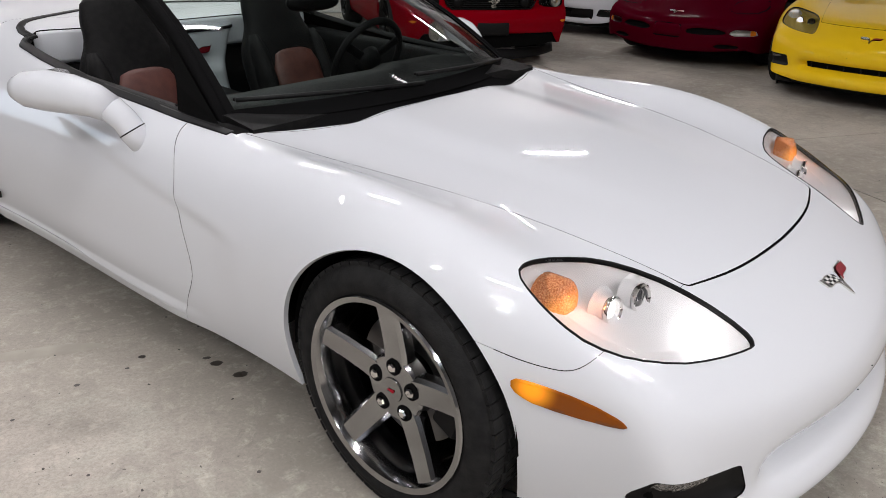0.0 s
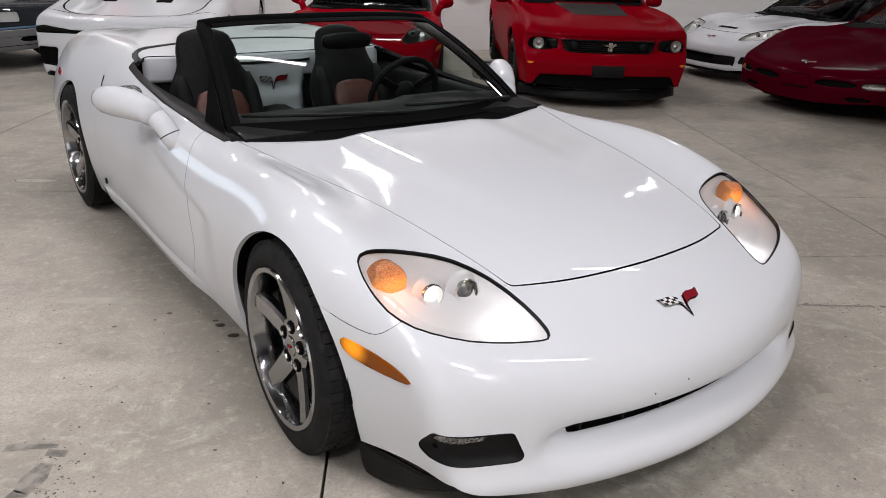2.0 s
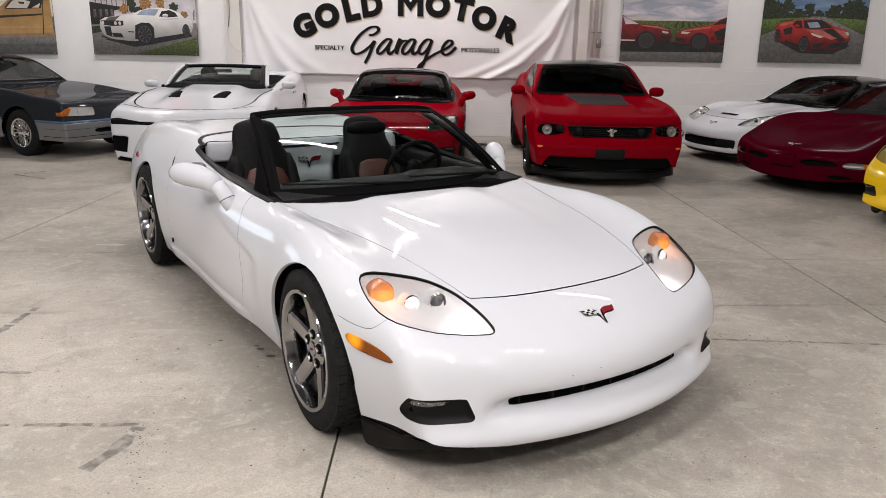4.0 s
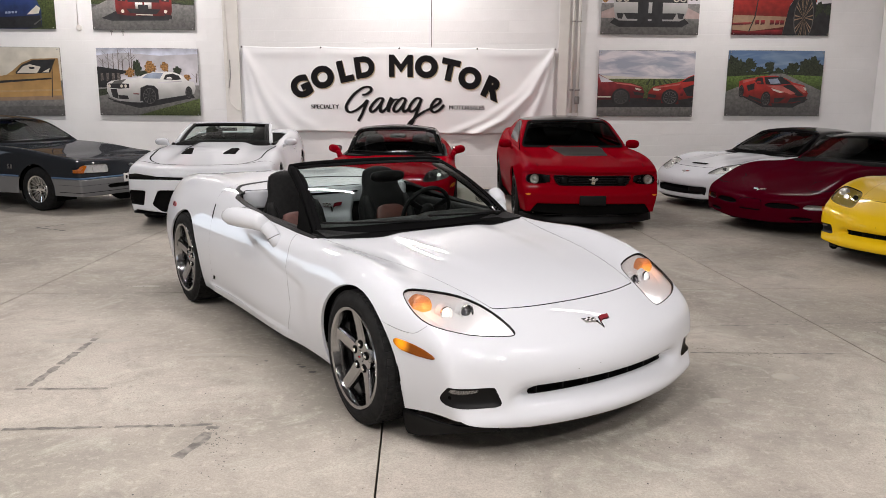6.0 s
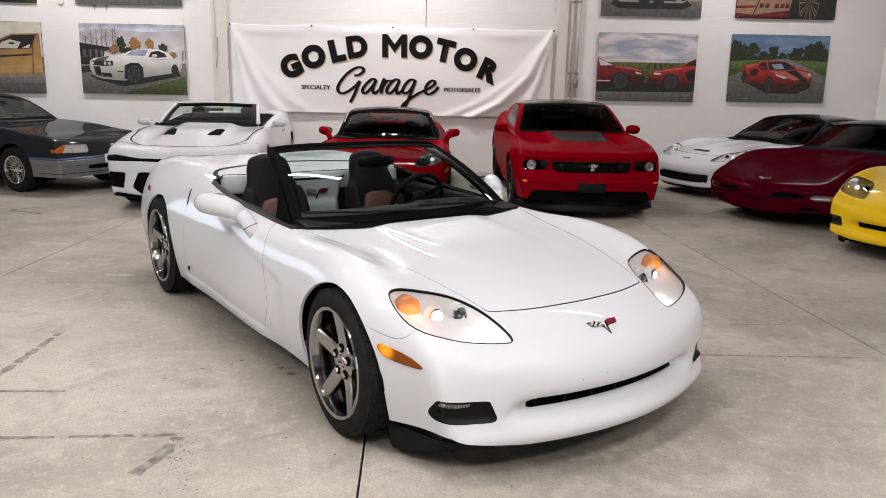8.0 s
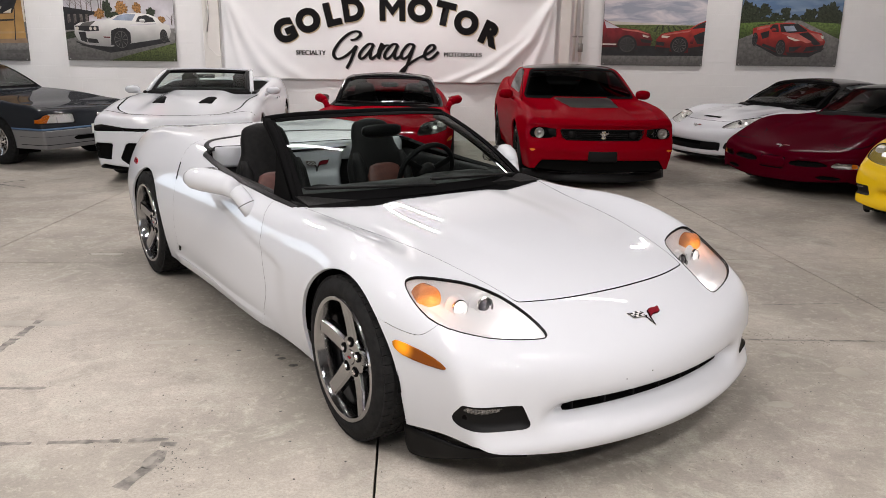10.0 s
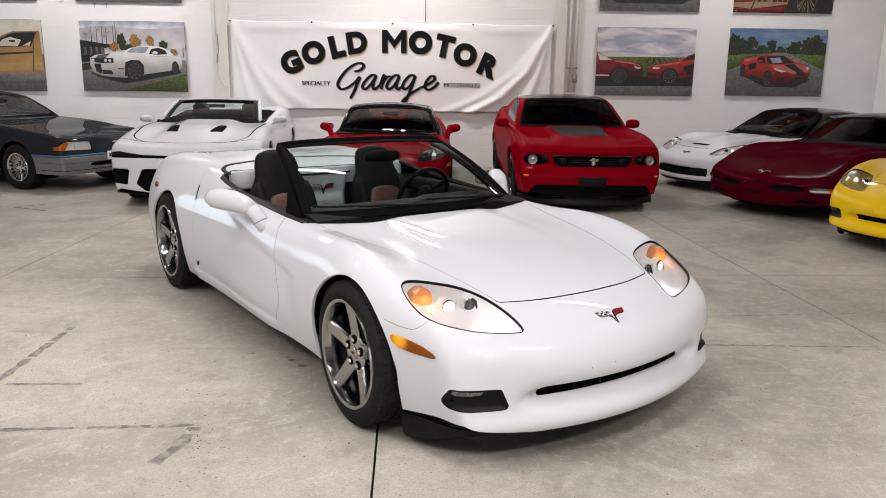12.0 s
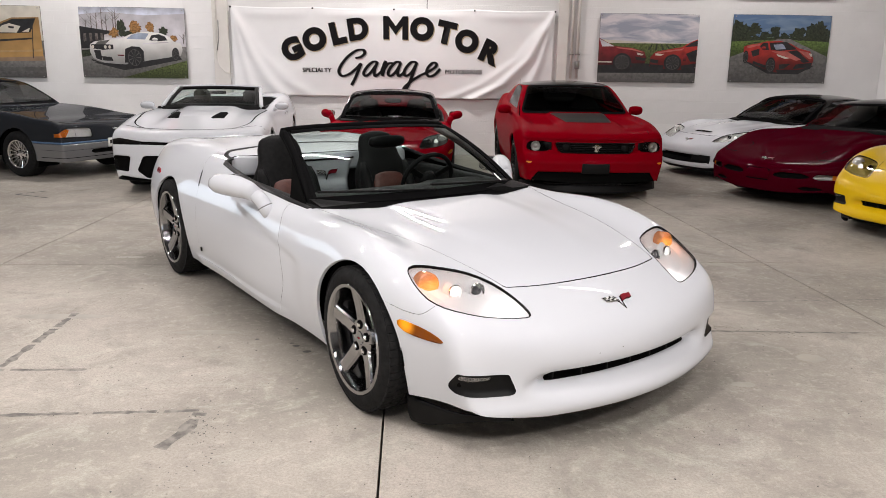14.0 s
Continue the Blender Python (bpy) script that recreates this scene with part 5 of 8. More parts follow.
# ---- crumbs and grit on the slab ----
def debris(pts, spread, n, seed, material, label):
    """Many tiny flakes scattered along a line on the floor."""
    rng = random.Random(seed)
    P = [Vector((a, b, 0)) for a, b in pts]
    bm = bmesh.new()
    for _ in range(n):
        k = rng.random() * (len(P) - 1)
        c = P[int(k)].lerp(P[int(k) + 1], k - int(k)) + Vector((rng.gauss(0, spread), rng.gauss(0, spread), 0))
        r, a0 = rng.choice((0.001, 0.0015, 0.002, 0.0025, 0.004)), rng.random() * 6
        z = floor_z(c.y)
        top = [bm.verts.new((c.x + r * q * math.cos(a0 + 1.257 * i), c.y + r * q * math.sin(a0 + 1.257 * i), z + 0.0018)) for i in range(5) for q in [rng.uniform(0.5, 1.2)]]
        low = [bm.verts.new((v.co.x * 1.0 + (v.co.x - c.x) * 0.2, v.co.y + (v.co.y - c.y) * 0.2, z + 0.0002)) for v in top]
        bm.faces.new(top)
        for i in range(5):
            j = (i + 1) % 5
            bm.faces.new((low[i], low[j], top[j], top[i]))
    return tagged(part("grit", bm, material, smooth=False), label, "grit", kind="stuff")


debris([(-0.52, -0.20), (-0.58, -0.42), (-0.68, -0.76)], 0.06, 70, 3, TAPE, "dark crumbs broken out of the concrete")
debris([(-0.66, -0.06), (-0.62, -0.28)], 0.03, 50, 4, TAPE_DARK, "dark crumbs broken out of the concrete")
debris([(2.0, 1.12), (2.2, 1.02), (2.48, 0.95)], 0.04, 90, 5, TAPE_DARK, "dark crumbs broken out of the concrete")
debris([(-3.0, -0.10), (-1.6, -0.08), (-0.7, -0.03)], 0.03, 80, 6, TAPE, "dark crumbs along the worn tape line")
debris([(-2.2, 2.7), (-1.85, 2.75)], 0.03, 50, 7, TAPE_DARK, "dark crumbs beside the sawn joint")
debris([(-2.5, -1.2), (0.2, 0.4), (3.2, 0.6)], 0.6, 160, 8, OIL, "scattered dark grit on the floor")
debris([(-2.8, 1.5), (-1.2, 2.0), (-0.2, -0.6)], 0.5, 120, 9, OIL, "scattered dark grit on the floor")
debris([(1.2, -0.8), (2.4, -0.3), (3.4, 1.4)], 0.5, 130, 10, OIL, "scattered dark grit on the floor")
for k, (x, y, rx, ry) in enumerate(((-0.93, 0.97, 0.20, 0.035), (-1.85, 1.24, 0.30, 0.05), (-2.0, 2.72, 0.13, 0.03))):
    spot(x, y, rx, ry, 60 + k, FAINT)
# drop cable with a round end, and two hooks between the posters
pipe("cable", [(-5.85, WALL_Y - 0.02, CEIL), (-5.84, WALL_Y - 0.02, 4.0), (-5.84, WALL_Y - 0.02, 2.78)], 0.009, WARM_WHITE, "thin white cable ending beside a poster", "cable")
bm = lathe(bmesh.new(), [(0.05, 0.0), (0.05, 0.02), (0.044, 0.028), (0.001, 0.03)], pose(-5.83, WALL_Y + 0.004, 2.73, 90, 0, 0), 24)
tagged(part("wall_sensor", bm, WARM_WHITE, sharp=40), "round white sensor at the end of the cable", "sensor")
for x in (-5.26, -5.06):
    hk = tagged(part("hook", box(bmesh.new(), x - 0.03, x + 0.015, WALL_Y - 0.03, WALL_Y + 0.006, 2.665, 2.685, 0.004), STEEL), "small grey metal hook on the wall", "hook")
    part("shank", box(bmesh.new(), x - 0.006, x + 0.006, WALL_Y - 0.034, WALL_Y - 0.022, 2.60, 2.67, 0.003), STEEL, hk)
# ---- the other parked cars ----
def repaint(car, old, fresh):
    for o in car.children_recursive:
        for sl in o.material_slots:
            if sl.material == old:
                sl.link = "OBJECT"
                sl.material = fresh


def house_fn(zb, roof, wb, tumble, front, rear, r=0.09):
    """The upper body of a closed car: roof line, sides leaning in, raked screens."""
    zr = spline(roof)
    (fx0, fx1, fz), (rx0, rx1, rz) = front, rear

    def f(x, y, z):
        ay = np.abs(y)
        top = z - zr(x) + 0.07 * ay * ay / (wb * wb)
        side = ay - (wb - tumble * (z - zb) - 0.10 * np.maximum(z - zb, 0) ** 2)
        a = smax(top, side, r)
        sf = (fx1 - fx0) / (fz - zb)
        a = smax(a, (x - fx0 - sf * (z - zb) + 0.13 * ay * ay / (wb * wb)) / math.hypot(1, sf), 0.05)
        sr = (rx1 - rx0) / (rz - zb)
        return smax(a, (rx0 + sr * (z - zb) - x) / math.hypot(1, sr), 0.06)
    return f


def greenhouse(car, fn, box3, inn, screen, side, paint, roof_paint, roof_z, glass=None, pitch=0.03, rear=None):
    """Glass and pillars of a closed car, cut from one skin."""
    net = shell(fn, box3, inn, (pitch, pitch, pitch))
    net = clip(net, lambda x, y, z: z - box3[2][0] - 0.02)
    xm = screen[1]
    fs = poly_field(screen[0], 0.05)
    sd = poly_field(side, 0.06)
    in_front = lambda x, y, z: np.where(x > xm, fs(np.abs(y), z), -1)
    in_side = lambda x, y, z: np.where(np.abs(y) > 0.35, sd(x, z), -1)
    glass = glass or DARK_GLASS
    w = part("windscreen", net_bm(clip(net, in_front)), glass, car, "dark tinted windscreen")
    w.visible_shadow = False
    for s in (1, -1):
        part("side_window", net_bm(sided(clip(net, in_side), s)), glass, car, "dark side window").visible_shadow = False
    rest = clip(clip(net, lambda x, y, z: -in_front(x, y, z), 0.001), lambda x, y, z: -in_side(x, y, z), 0.001)
    if rear:
        rf = poly_field(rear[0], 0.04)
        in_rear = lambda x, y, z: np.where(x < rear[1], rf(np.abs(y), z), -1)
        part("rear_window", net_bm(clip(net, in_rear)), GLASS, car, "tinted rear window").visible_shadow = False
        rest = clip(rest, lambda x, y, z: -in_rear(x, y, z), 0.001)
    part("roof", net_bm(clip(rest, lambda x, y, z: z - roof_z), 0.02), roof_paint, car)
    for s in (1, -1):
        part("pillar", net_bm(sided(clip(rest, lambda x, y, z: roof_z - z), s), 0.02), paint, car)
    part("headliner", net_bm(push(rest, fn, 0.022)), DARK, car, "black roof lining")
    ring_f = clip(clip(net, in_front, -0.012), lambda x, y, z: 0.014 - in_front(x, y, z))
    part("screen_seal", net_bm((ring_f[0] * np.array([1, 1, 1]) + np.array([0.004, 0, 0.003]), ring_f[1])), BLACK_MATT, car)


def inset(car, base, fn, field, depth, material, name, label="", rim=0.0, parent=None, flange=0.0):
    """A region of the skin, sunk in by depth towards its middle."""
    net = clip(base, field)
    if not len(net[1]):
        return None
    d = field(*net[0].T)
    return part(name, net_bm(push(net, fn, depth * np.clip(d / (rim or 0.02), 0, 1) if depth > 0 else depth), flange), material, parent or car, label)


def front_of(poly, x0=0.3):
    return lambda x, y, z: np.where(x > x0, poly(np.abs(y), z), -1.0)


def one_side(field, s):
    return lambda x, y, z: np.where(s * y > 0.02, field(x, y, z), -1.0)


def pod_mirror(car, x, y, z, paint, w=0.11, h=0.06):
    """A door mirror: an egg-shaped pod on a stalk."""
    s = 1 if y > 0 else -1
    rs = [ring((x + dx, y, z), (0, 1, 0), (0, 0, 1), w * k, h * k, 20, 2.6) for dx, k in ((0.055, 0.25), (0.04, 0.7), (0.0, 1.0), (-0.05, 1.0), (-0.055, 0.9))]
    mi = part("mirror", loft(bmesh.new(), rs), paint, car, "body-coloured door mirror")
    part("mirror_foot", tube(bmesh.new(), [(x - 0.01, y - s * w * 0.7, z - h * 0.5), (x - 0.02, y - s * (w + 0.04), z - h - 0.02), (x - 0.02, y - s * (w + 0.08), z - h - 0.05)], [0.025, 0.022, 0.028], 10), paint, mi)


def other_car(name, m, fn, label, paint, outer, inner, arches, base_z, pitch, cuts, width_y, wheel_kw, lower=None):
    """Body skin with its openings cut, lining, wells and wheels. cuts: fields removed from the skin."""
    car = thing(name, m, label, "car", "parked cars")
    base = shell(fn, outer, inner, (pitch, pitch, pitch))
    body = clip(clip(base, wheel_holes(arches)), lambda x, y, z: z - base_z)
    for c in cuts:
        body = clip(body, lambda x, y, z: -c(x, y, z))
    if lower:
        zl, mt = lower
        part("lower_cladding", net_bm(clip(body, lambda x, y, z: zl - z), 0.015), mt, car, "silver lower cladding")
        body = clip(body, lambda x, y, z: z - zl, 0.003)
    part("body", net_bm(body, 0.02), paint, car)
    lin = clip(clip(shell(lambda x, y, z: fn(x, y, z) + 0.02, outer, inner, (0.09, 0.09, 0.09)), wheel_holes([(a, b, c + 0.02) for a, b, c in arches])), lambda x, y, z: z - base_z - 0.03)
    part("lining", net_bm(lin), DARK, car, "dark inner structure")
    for cx, cz, r in arches:
        for s in (1, -1):
            bm = bmesh.new()
            rs = [[Vector((cx + (r + 0.004) * math.cos(a), s * yy, max(0.12, cz + (r + 0.004) * math.sin(a)))) for a in [math.pi * (-0.15 + 1.3 * i / 20) for i in range(21)]] for yy in (0.48, width_y - 0.05)]
            loft(bm, rs, close=False, caps=False)
            bm.faces.new([v for v in bm.verts][:21])
            part("wheel_well", bm, DARK, car)
    part("floor_pan", box(bmesh.new(), arches[1][0] - 0.5, 0.5, -0.65, 0.65, base_z, base_z + 0.05), DARK, car)
    for (cx, cz, r) in arches:
        for s in (1, -1):
            wheel(car, cx, s * (width_y - 0.025), cz, 0.24, wheel_kw.get("rim_r", 0.24), tread=False, **{k: v for k, v in wheel_kw.items() if k != "rim_r"})
    return car, base


def slab_seats(car, x, zs=0.0):
    for y in (-0.38, 0.38):
        rings = [ring((x - 0.3 * (z - 0.5), y, z + zs), (1, 0, 0.2), (0, 1, 0), 0.08, hw, 20, 2.6) for z, hw in ((0.45, 0.22), (0.6, 0.25), (0.85, 0.24), (0.95, 0.17), (1.0, 0.13), (1.08, 0.13), (1.12, 0.08))]
        part("seat", loft(bmesh.new(), rings), LEATHER, car, "black seat")


def coupe_roof(car, paint, roof_paint):
    """A closed roof for the two-seater, from its windscreen header to its tail."""
    fn = house_fn(0.80, [(-0.7, 0.80), (-1.25, 1.135), (-1.6, 1.185), (-2.0, 1.175), (-2.5, 1.10), (-3.0, 0.97), (-3.3, 0.90)], 0.72, 0.30, (-0.70, -1.28, 1.14), (-3.15, -2.7, 1.1))
    net = shell(fn, ((-3.4, -0.9), (-0.85, 0.85), (0.78, 1.3)), ((-2.5, -1.5), (-0.35, 0.35), (0.85, 0.92)), (0.035, 0.035, 0.035))
    net = clip(net, lambda x, y, z: np.minimum(z - 0.82, -x - 0.86 - 1.45 * (z - 0.80) - 0.10 * y * y))
    side = poly_field([(-1.02, 0.86), (-1.43, 1.10), (-1.75, 1.125), (-2.1, 1.10), (-2.28, 0.97), (-2.2, 0.87)], 0.05)
    in_side = lambda x, y, z: np.where(np.abs(y) > 0.35, side(x, z), -1)
    hatch = poly_field([(-2.25, -0.3), (-2.25, 0.44), (-2.95, 0.40), (-3.02, -0.3)], 0.04)
    in_rear = lambda x, y, z: np.where(z > 0.9, hatch(x, np.abs(y)), -1)
    for sg in (1, -1):
        part("side_window", net_bm(sided(clip(net, in_side), sg)), DARK_GLASS, car, "dark side window").visible_shadow = False
    part("rear_window", net_bm(clip(net, in_rear)), GLASS, car, "tinted rear window").visible_shadow = False
    rest = clip(clip(net, lambda x, y, z: -in_side(x, y, z), 0.001), lambda x, y, z: -in_rear(x, y, z), 0.001)
    part("roof", net_bm(clip(rest, lambda x, y, z: x + 2.35), 0.02), roof_paint, car, "black roof panel")
    part("rear_pillars", net_bm(clip(rest, lambda x, y, z: -2.35 - x), 0.02), paint, car)
    part("headliner", net_bm(push(rest, fn, 0.022)), DARK, car, "black roof lining")


# upright pony coupe, red with a black roof and hood patch
def pony_top(x, ay):
    return 0.035 * step(0.42, 0.34, ay) * step(0.75, 0.2, x) * step(-1.0, -0.6, x)


def pony_nose(ay, z):
    """The face leans back under the overhanging hood, and the bumper stands proud."""
    return 0.035 * step(0.55, 0.60, z) * step(0.73, 0.70, z) - 0.03 * bell(z, 0.47, 0.06) + 0.02 * step(0.36, 0.30, z)


PONY = body_fn([(1.0, 0.67), (0.9, 0.73), (0.7, 0.80), (0.4, 0.85), (0, 0.875), (-0.5, 0.915), (-1.2, 0.94), (-2.2, 1.0), (-3.0, 1.09), (-3.6, 1.10), (-3.9, 1.08)],
               [(0.95, 0.83), (0.5, 0.88), (0, 0.915), (-0.6, 0.90), (-1.4, 0.90), (-2.2, 0.90), (-2.72, 0.91), (-3.3, 0.89), (-3.9, 0.85)],
               (0.92, 0.20, 0.45), (-3.75, 0.10, 0.05), 0.12, [(0.03, 0.80, 0.09, 0.0, 0.6)], zmid=0.60, up=0.62, down=0.35, r=0.11, extra=pony_top, cove=[(0.022, 0.0, 0.40, 0.66, 0.10), (0.022, -2.72, 0.42, 0.68, 0.12)], rf=0.06, nose=pony_nose)


def pony_car(m):
    grille = front_of(poly_field([(-0.3, 0.575), (0.41, 0.575), (0.455, 0.60), (0.485, 0.68), (-0.3, 0.68)]))
    lampf = front_of(poly_field([(0.515, 0.590), (0.535, 0.680), (0.66, 0.697), (0.80, 0.688), (0.825, 0.60), (0.74, 0.572)], 1), 0.35)
    intake = front_of(poly_field([(-0.3, 0.185), (0.66, 0.185), (0.76, 0.24), (0.68, 0.345), (-0.3, 0.355)]))
    cabin = lambda x, y, z: np.where(z > 0.8, poly_field([(-0.62, -0.3), (-0.62, 0.5), (-0.82, 0.70), (-2.9, 0.68), (-3.0, -0.3)])(x, np.abs(y)), -1)
    car, base = other_car("pony_coupe", m, PONY, "red pony coupe with a black roof and black hood patch", RED_PAINT, ((-4.1, 1.2), (-1.1, 1.1), (0.1, 1.3)), ((-3.4, 0.45), (-0.55, 0.55), (0.35, 0.55)),
                          [(0, 0.345, 0.375), (-2.72, 0.345, 0.38)], 0.16, 0.03, [grille, lampf, intake, cabin], 0.92, dict(rim=BLACK_GLOSS, spokes=10, style="thin", rim_r=0.245))
    g = inset(car, base, PONY, grille, 0.05, DARK, "grille", "black upper grille")
    for k in range(5):
        z = 0.590 + 0.02 * k
        bm = sheet(lambda u, v: Vector((0.92 - 0.20 * ((u - 0.5) * 0.92) ** 2 - 0.05 + 0.012 * v, (u - 0.5) * 0.92, z + 0.004 * v)), 16, 1, 0.004)
        part("grille_bar", bm, BLACK_PLASTIC, g, smooth=False)
    for s in (1, -1):
        bm = bmesh.new()
        lathe(bm, [(0.055, -0.02), (0.052, 0.0), (0.03, 0.01), (0.001, 0.012)], pose(0.86, s * 0.35, 0.628, 0, 90, 0), 24)
        part("grille_lamp", bm, BLACK_SATIN, g, "dark round lamp")
        lp = inset(car, base, PONY, one_side(lampf, s), 0.05, BLACK_SATIN, "headlight", "clear headlight in a dark surround")
        bm = bmesh.new()
        lathe(bm, [(0.058, -0.03), (0.055, 0.0), (0.052, 0.004), (0.044, -0.008), (0.018, -0.022), (0.016, -0.006), (0.001, -0.004)], pose(0.775, s * 0.715, 0.634, 0, 90, s * 8), 28)
        part("reflector", bm, STEEL, lp, "round chrome reflector")
        bm = sheet(lambda u, v: Vector((0.80 - 0.05 * u, s * (0.525 + 0.10 * u), 0.595 + 0.09 * v)), 3, 3, 0.004)
        part("lamp_mask", bm, BLACK_SATIN, lp)
        cv = clip(base, one_side(lampf, s), 0.004)
        part("cover", net_bm(push(cv, PONY, 0.002)), CLEAR, lp, "clear plastic cover")
        mk = lambda x, y, z: np.where((s * y > 0) & (x > 0.3), 0.035 - np.hypot((np.abs(y) - 0.79) * 0.8, (z - 0.45) * 2.2), -1)
        inset(car, base, PONY, mk, -0.004, AMBER, "turn_signal", "amber turn signal")
        pod_mirror(car, -0.95, s * 0.945, 0.965, RED_PAINT, 0.095, 0.06)
    # running horse badge as a plain bright shape
    bm = bmesh.new()
    bm.faces.new([bm.verts.new((0.915, y, z)) for y, z in ((-0.06, 0.645), (-0.02, 0.655), (0.0, 0.64), (0.05, 0.665), (0.06, 0.645), (0.02, 0.62), (0.03, 0.59), (0.0, 0.615), (-0.03, 0.59), (-0.02, 0.63))])
    bmesh.ops.solidify(bm, geom=bm.faces[:], thickness=0.006)
    part("badge", bm, CHROME, g, "bright metal badge", smooth=False)
    for k in (-1, 0, 1):
        part("badge_bar", box(bmesh.new(), 0.905, 0.912, k * 0.014 - 0.005, k * 0.014 + 0.005, 0.585, 0.672, 0.002), CHROME, g, smooth=False)
    part("grille_frame", tube(bmesh.new(), [(0.89 - 0.20 * y * y, y, z) for y, z in [(-0.475, 0.66)] + [(-0.47 + 0.094 * i, 0.682) for i in range(11)] + [(0.475, 0.66), (0.44, 0.60)] + [(0.41 - 0.082 * i, 0.572) for i in range(11)] + [(-0.44, 0.60), (-0.475, 0.66)]], 0.008, 8), BLACK_SATIN, g)
    for k in range(4):
        z = 0.20 + 0.035 * k
        part("intake_bar", sheet(lambda u, v: Vector((0.86 - 0.20 * ((u - 0.5) * 1.2) ** 2, (u - 0.5) * 1.2, z + 0.006 * v)), 14, 1, 0.02), BLACK_PLASTIC, car, smooth=False)
    inset(car, base, PONY, intake, 0.06, DARK, "lower_intake", "black lower intake")
    pl = part("plate_holder", box(bmesh.new(), 0.90, 0.94, -0.165, 0.165, 0.335, 0.455, 0.008), BLACK_PLASTIC, car, "black front plate holder")
    part("splitter", sheet(lambda u, v: Vector((0.90 - 0.42 * abs(u * 2 - 1) ** 2.4 - 0.04 * v, (u * 2 - 1) * 0.86, 0.105 + 0.09 * v)), 40, 3, 0.012), BLACK_PLASTIC, car, "black chin splitter")
    patch = poly_field([(-0.47, -0.3), (-0.47, 0.37), (0.34, 0.29), (0.38, -0.3)])
    inset(car, base, PONY, lambda x, y, z: np.where(z > 0.75, patch(x, np.abs(y)), -1), -0.003, BLACK_SATIN, "hood_patch", "black patch on the hood")
    for s in (1, -1):
        hl = spline([(0.8, 0.66), (0.3, 0.70), (-0.2, 0.74), (-0.6, 0.76)])
        seam = clip(clip(base, lambda x, y, z: np.where((x < 0.72) & (x > -0.55) & (z > 0.7) & (s * y > 0), 0.004 - np.abs(np.abs(y) - hl(x)), -1)), lambda x, y, z: z)
        part("hood_seam", net_bm(push(seam, PONY, -0.0015)), DARK, car)
        ds = clip(base, lambda x, y, z: np.where((s * y > 0.5) & (z > 0.32) & (z < 0.98), 0.004 - np.minimum(np.abs(x + 0.62 + 0.1 * (z - 0.6)), np.abs(x + 1.85 + 0.15 * (z - 0.6))), -1))
        part("door_seam", net_bm(push(ds, PONY, -0.0015)), DARK, car)
    part("antenna", tube(bmesh.new(), [(-0.30, -0.80, 0.90), (-0.33, -0.80, 1.15), (-0.36, -0.80, 1.38)], [0.006, 0.003, 0.002], 6), BLACK_PLASTIC, car, "thin black aerial")
    fn = house_fn(0.91, [(-0.5, 0.91), (-1.15, 1.28), (-1.6, 1.345), (-2.1, 1.33), (-2.8, 1.18), (-3.3, 1.02)], 0.80, 0.36, (-0.45, -1.25, 1.31), (-3.3, -2.5, 1.25))
    greenhouse(car, fn, ((-3.5, -0.4), (-0.9, 0.9), (0.89, 1.45)), ((-2.4, -1.3), (-0.4, 0.4), (0.96, 1.06)), ([(-0.3, 0.945), (0.73, 0.945), (0.58, 1.27), (-0.3, 1.295)], -1.30), [(-0.85, 0.98), (-1.30, 1.25), (-1.7, 1.28), (-2.0, 1.25), (-2.1, 1.01)], RED_PAINT, BLACK_GLOSS, 1.285, rear=([(-0.3, 1.03), (0.55, 1.03), (0.48, 1.20), (-0.3, 1.22)], -2.3))
    slab_seats(car, -1.75, 0.10)
    part("dashboard", loft(bmesh.new(), [ring((x, 0, 0.85), (0, 1, 0), (0, 0, 1), 0.72, 0.09, 24, 5) for x in (-0.75, -0.9, -1.1)]), LEATHER, car)
    return car


# white convertible muscle car
def muscle_top(x, ay):
    return 0.05 * step(0.50, 0.28, ay) * step(0.8, 0.1, x) * step(-1.2, -0.7, x)


MUSCLE = body_fn([(1.05, 0.62), (0.95, 0.70), (0.8, 0.755), (0.5, 0.80), (0, 0.86), (-0.5, 0.90), (-1.2, 0.95), (-2.2, 1.02), (-2.8, 1.06), (-3.4, 1.05), (-3.85, 1.0)],
                 [(1.0, 0.90), (0.5, 0.94), (0, 0.955), (-0.6, 0.93), (-1.4, 0.925), (-2.2, 0.945), (-2.81, 0.96), (-3.3, 0.94), (-3.85, 0.88)],
                 (0.97, 0.24, 0.35), (-3.62, 0.12, 0.05), 0.15, [(0.03, 0.78, 0.15, 0.1, 0.6)], zmid=0.62, up=0.8, down=0.3, r=0.13, extra=muscle_top)


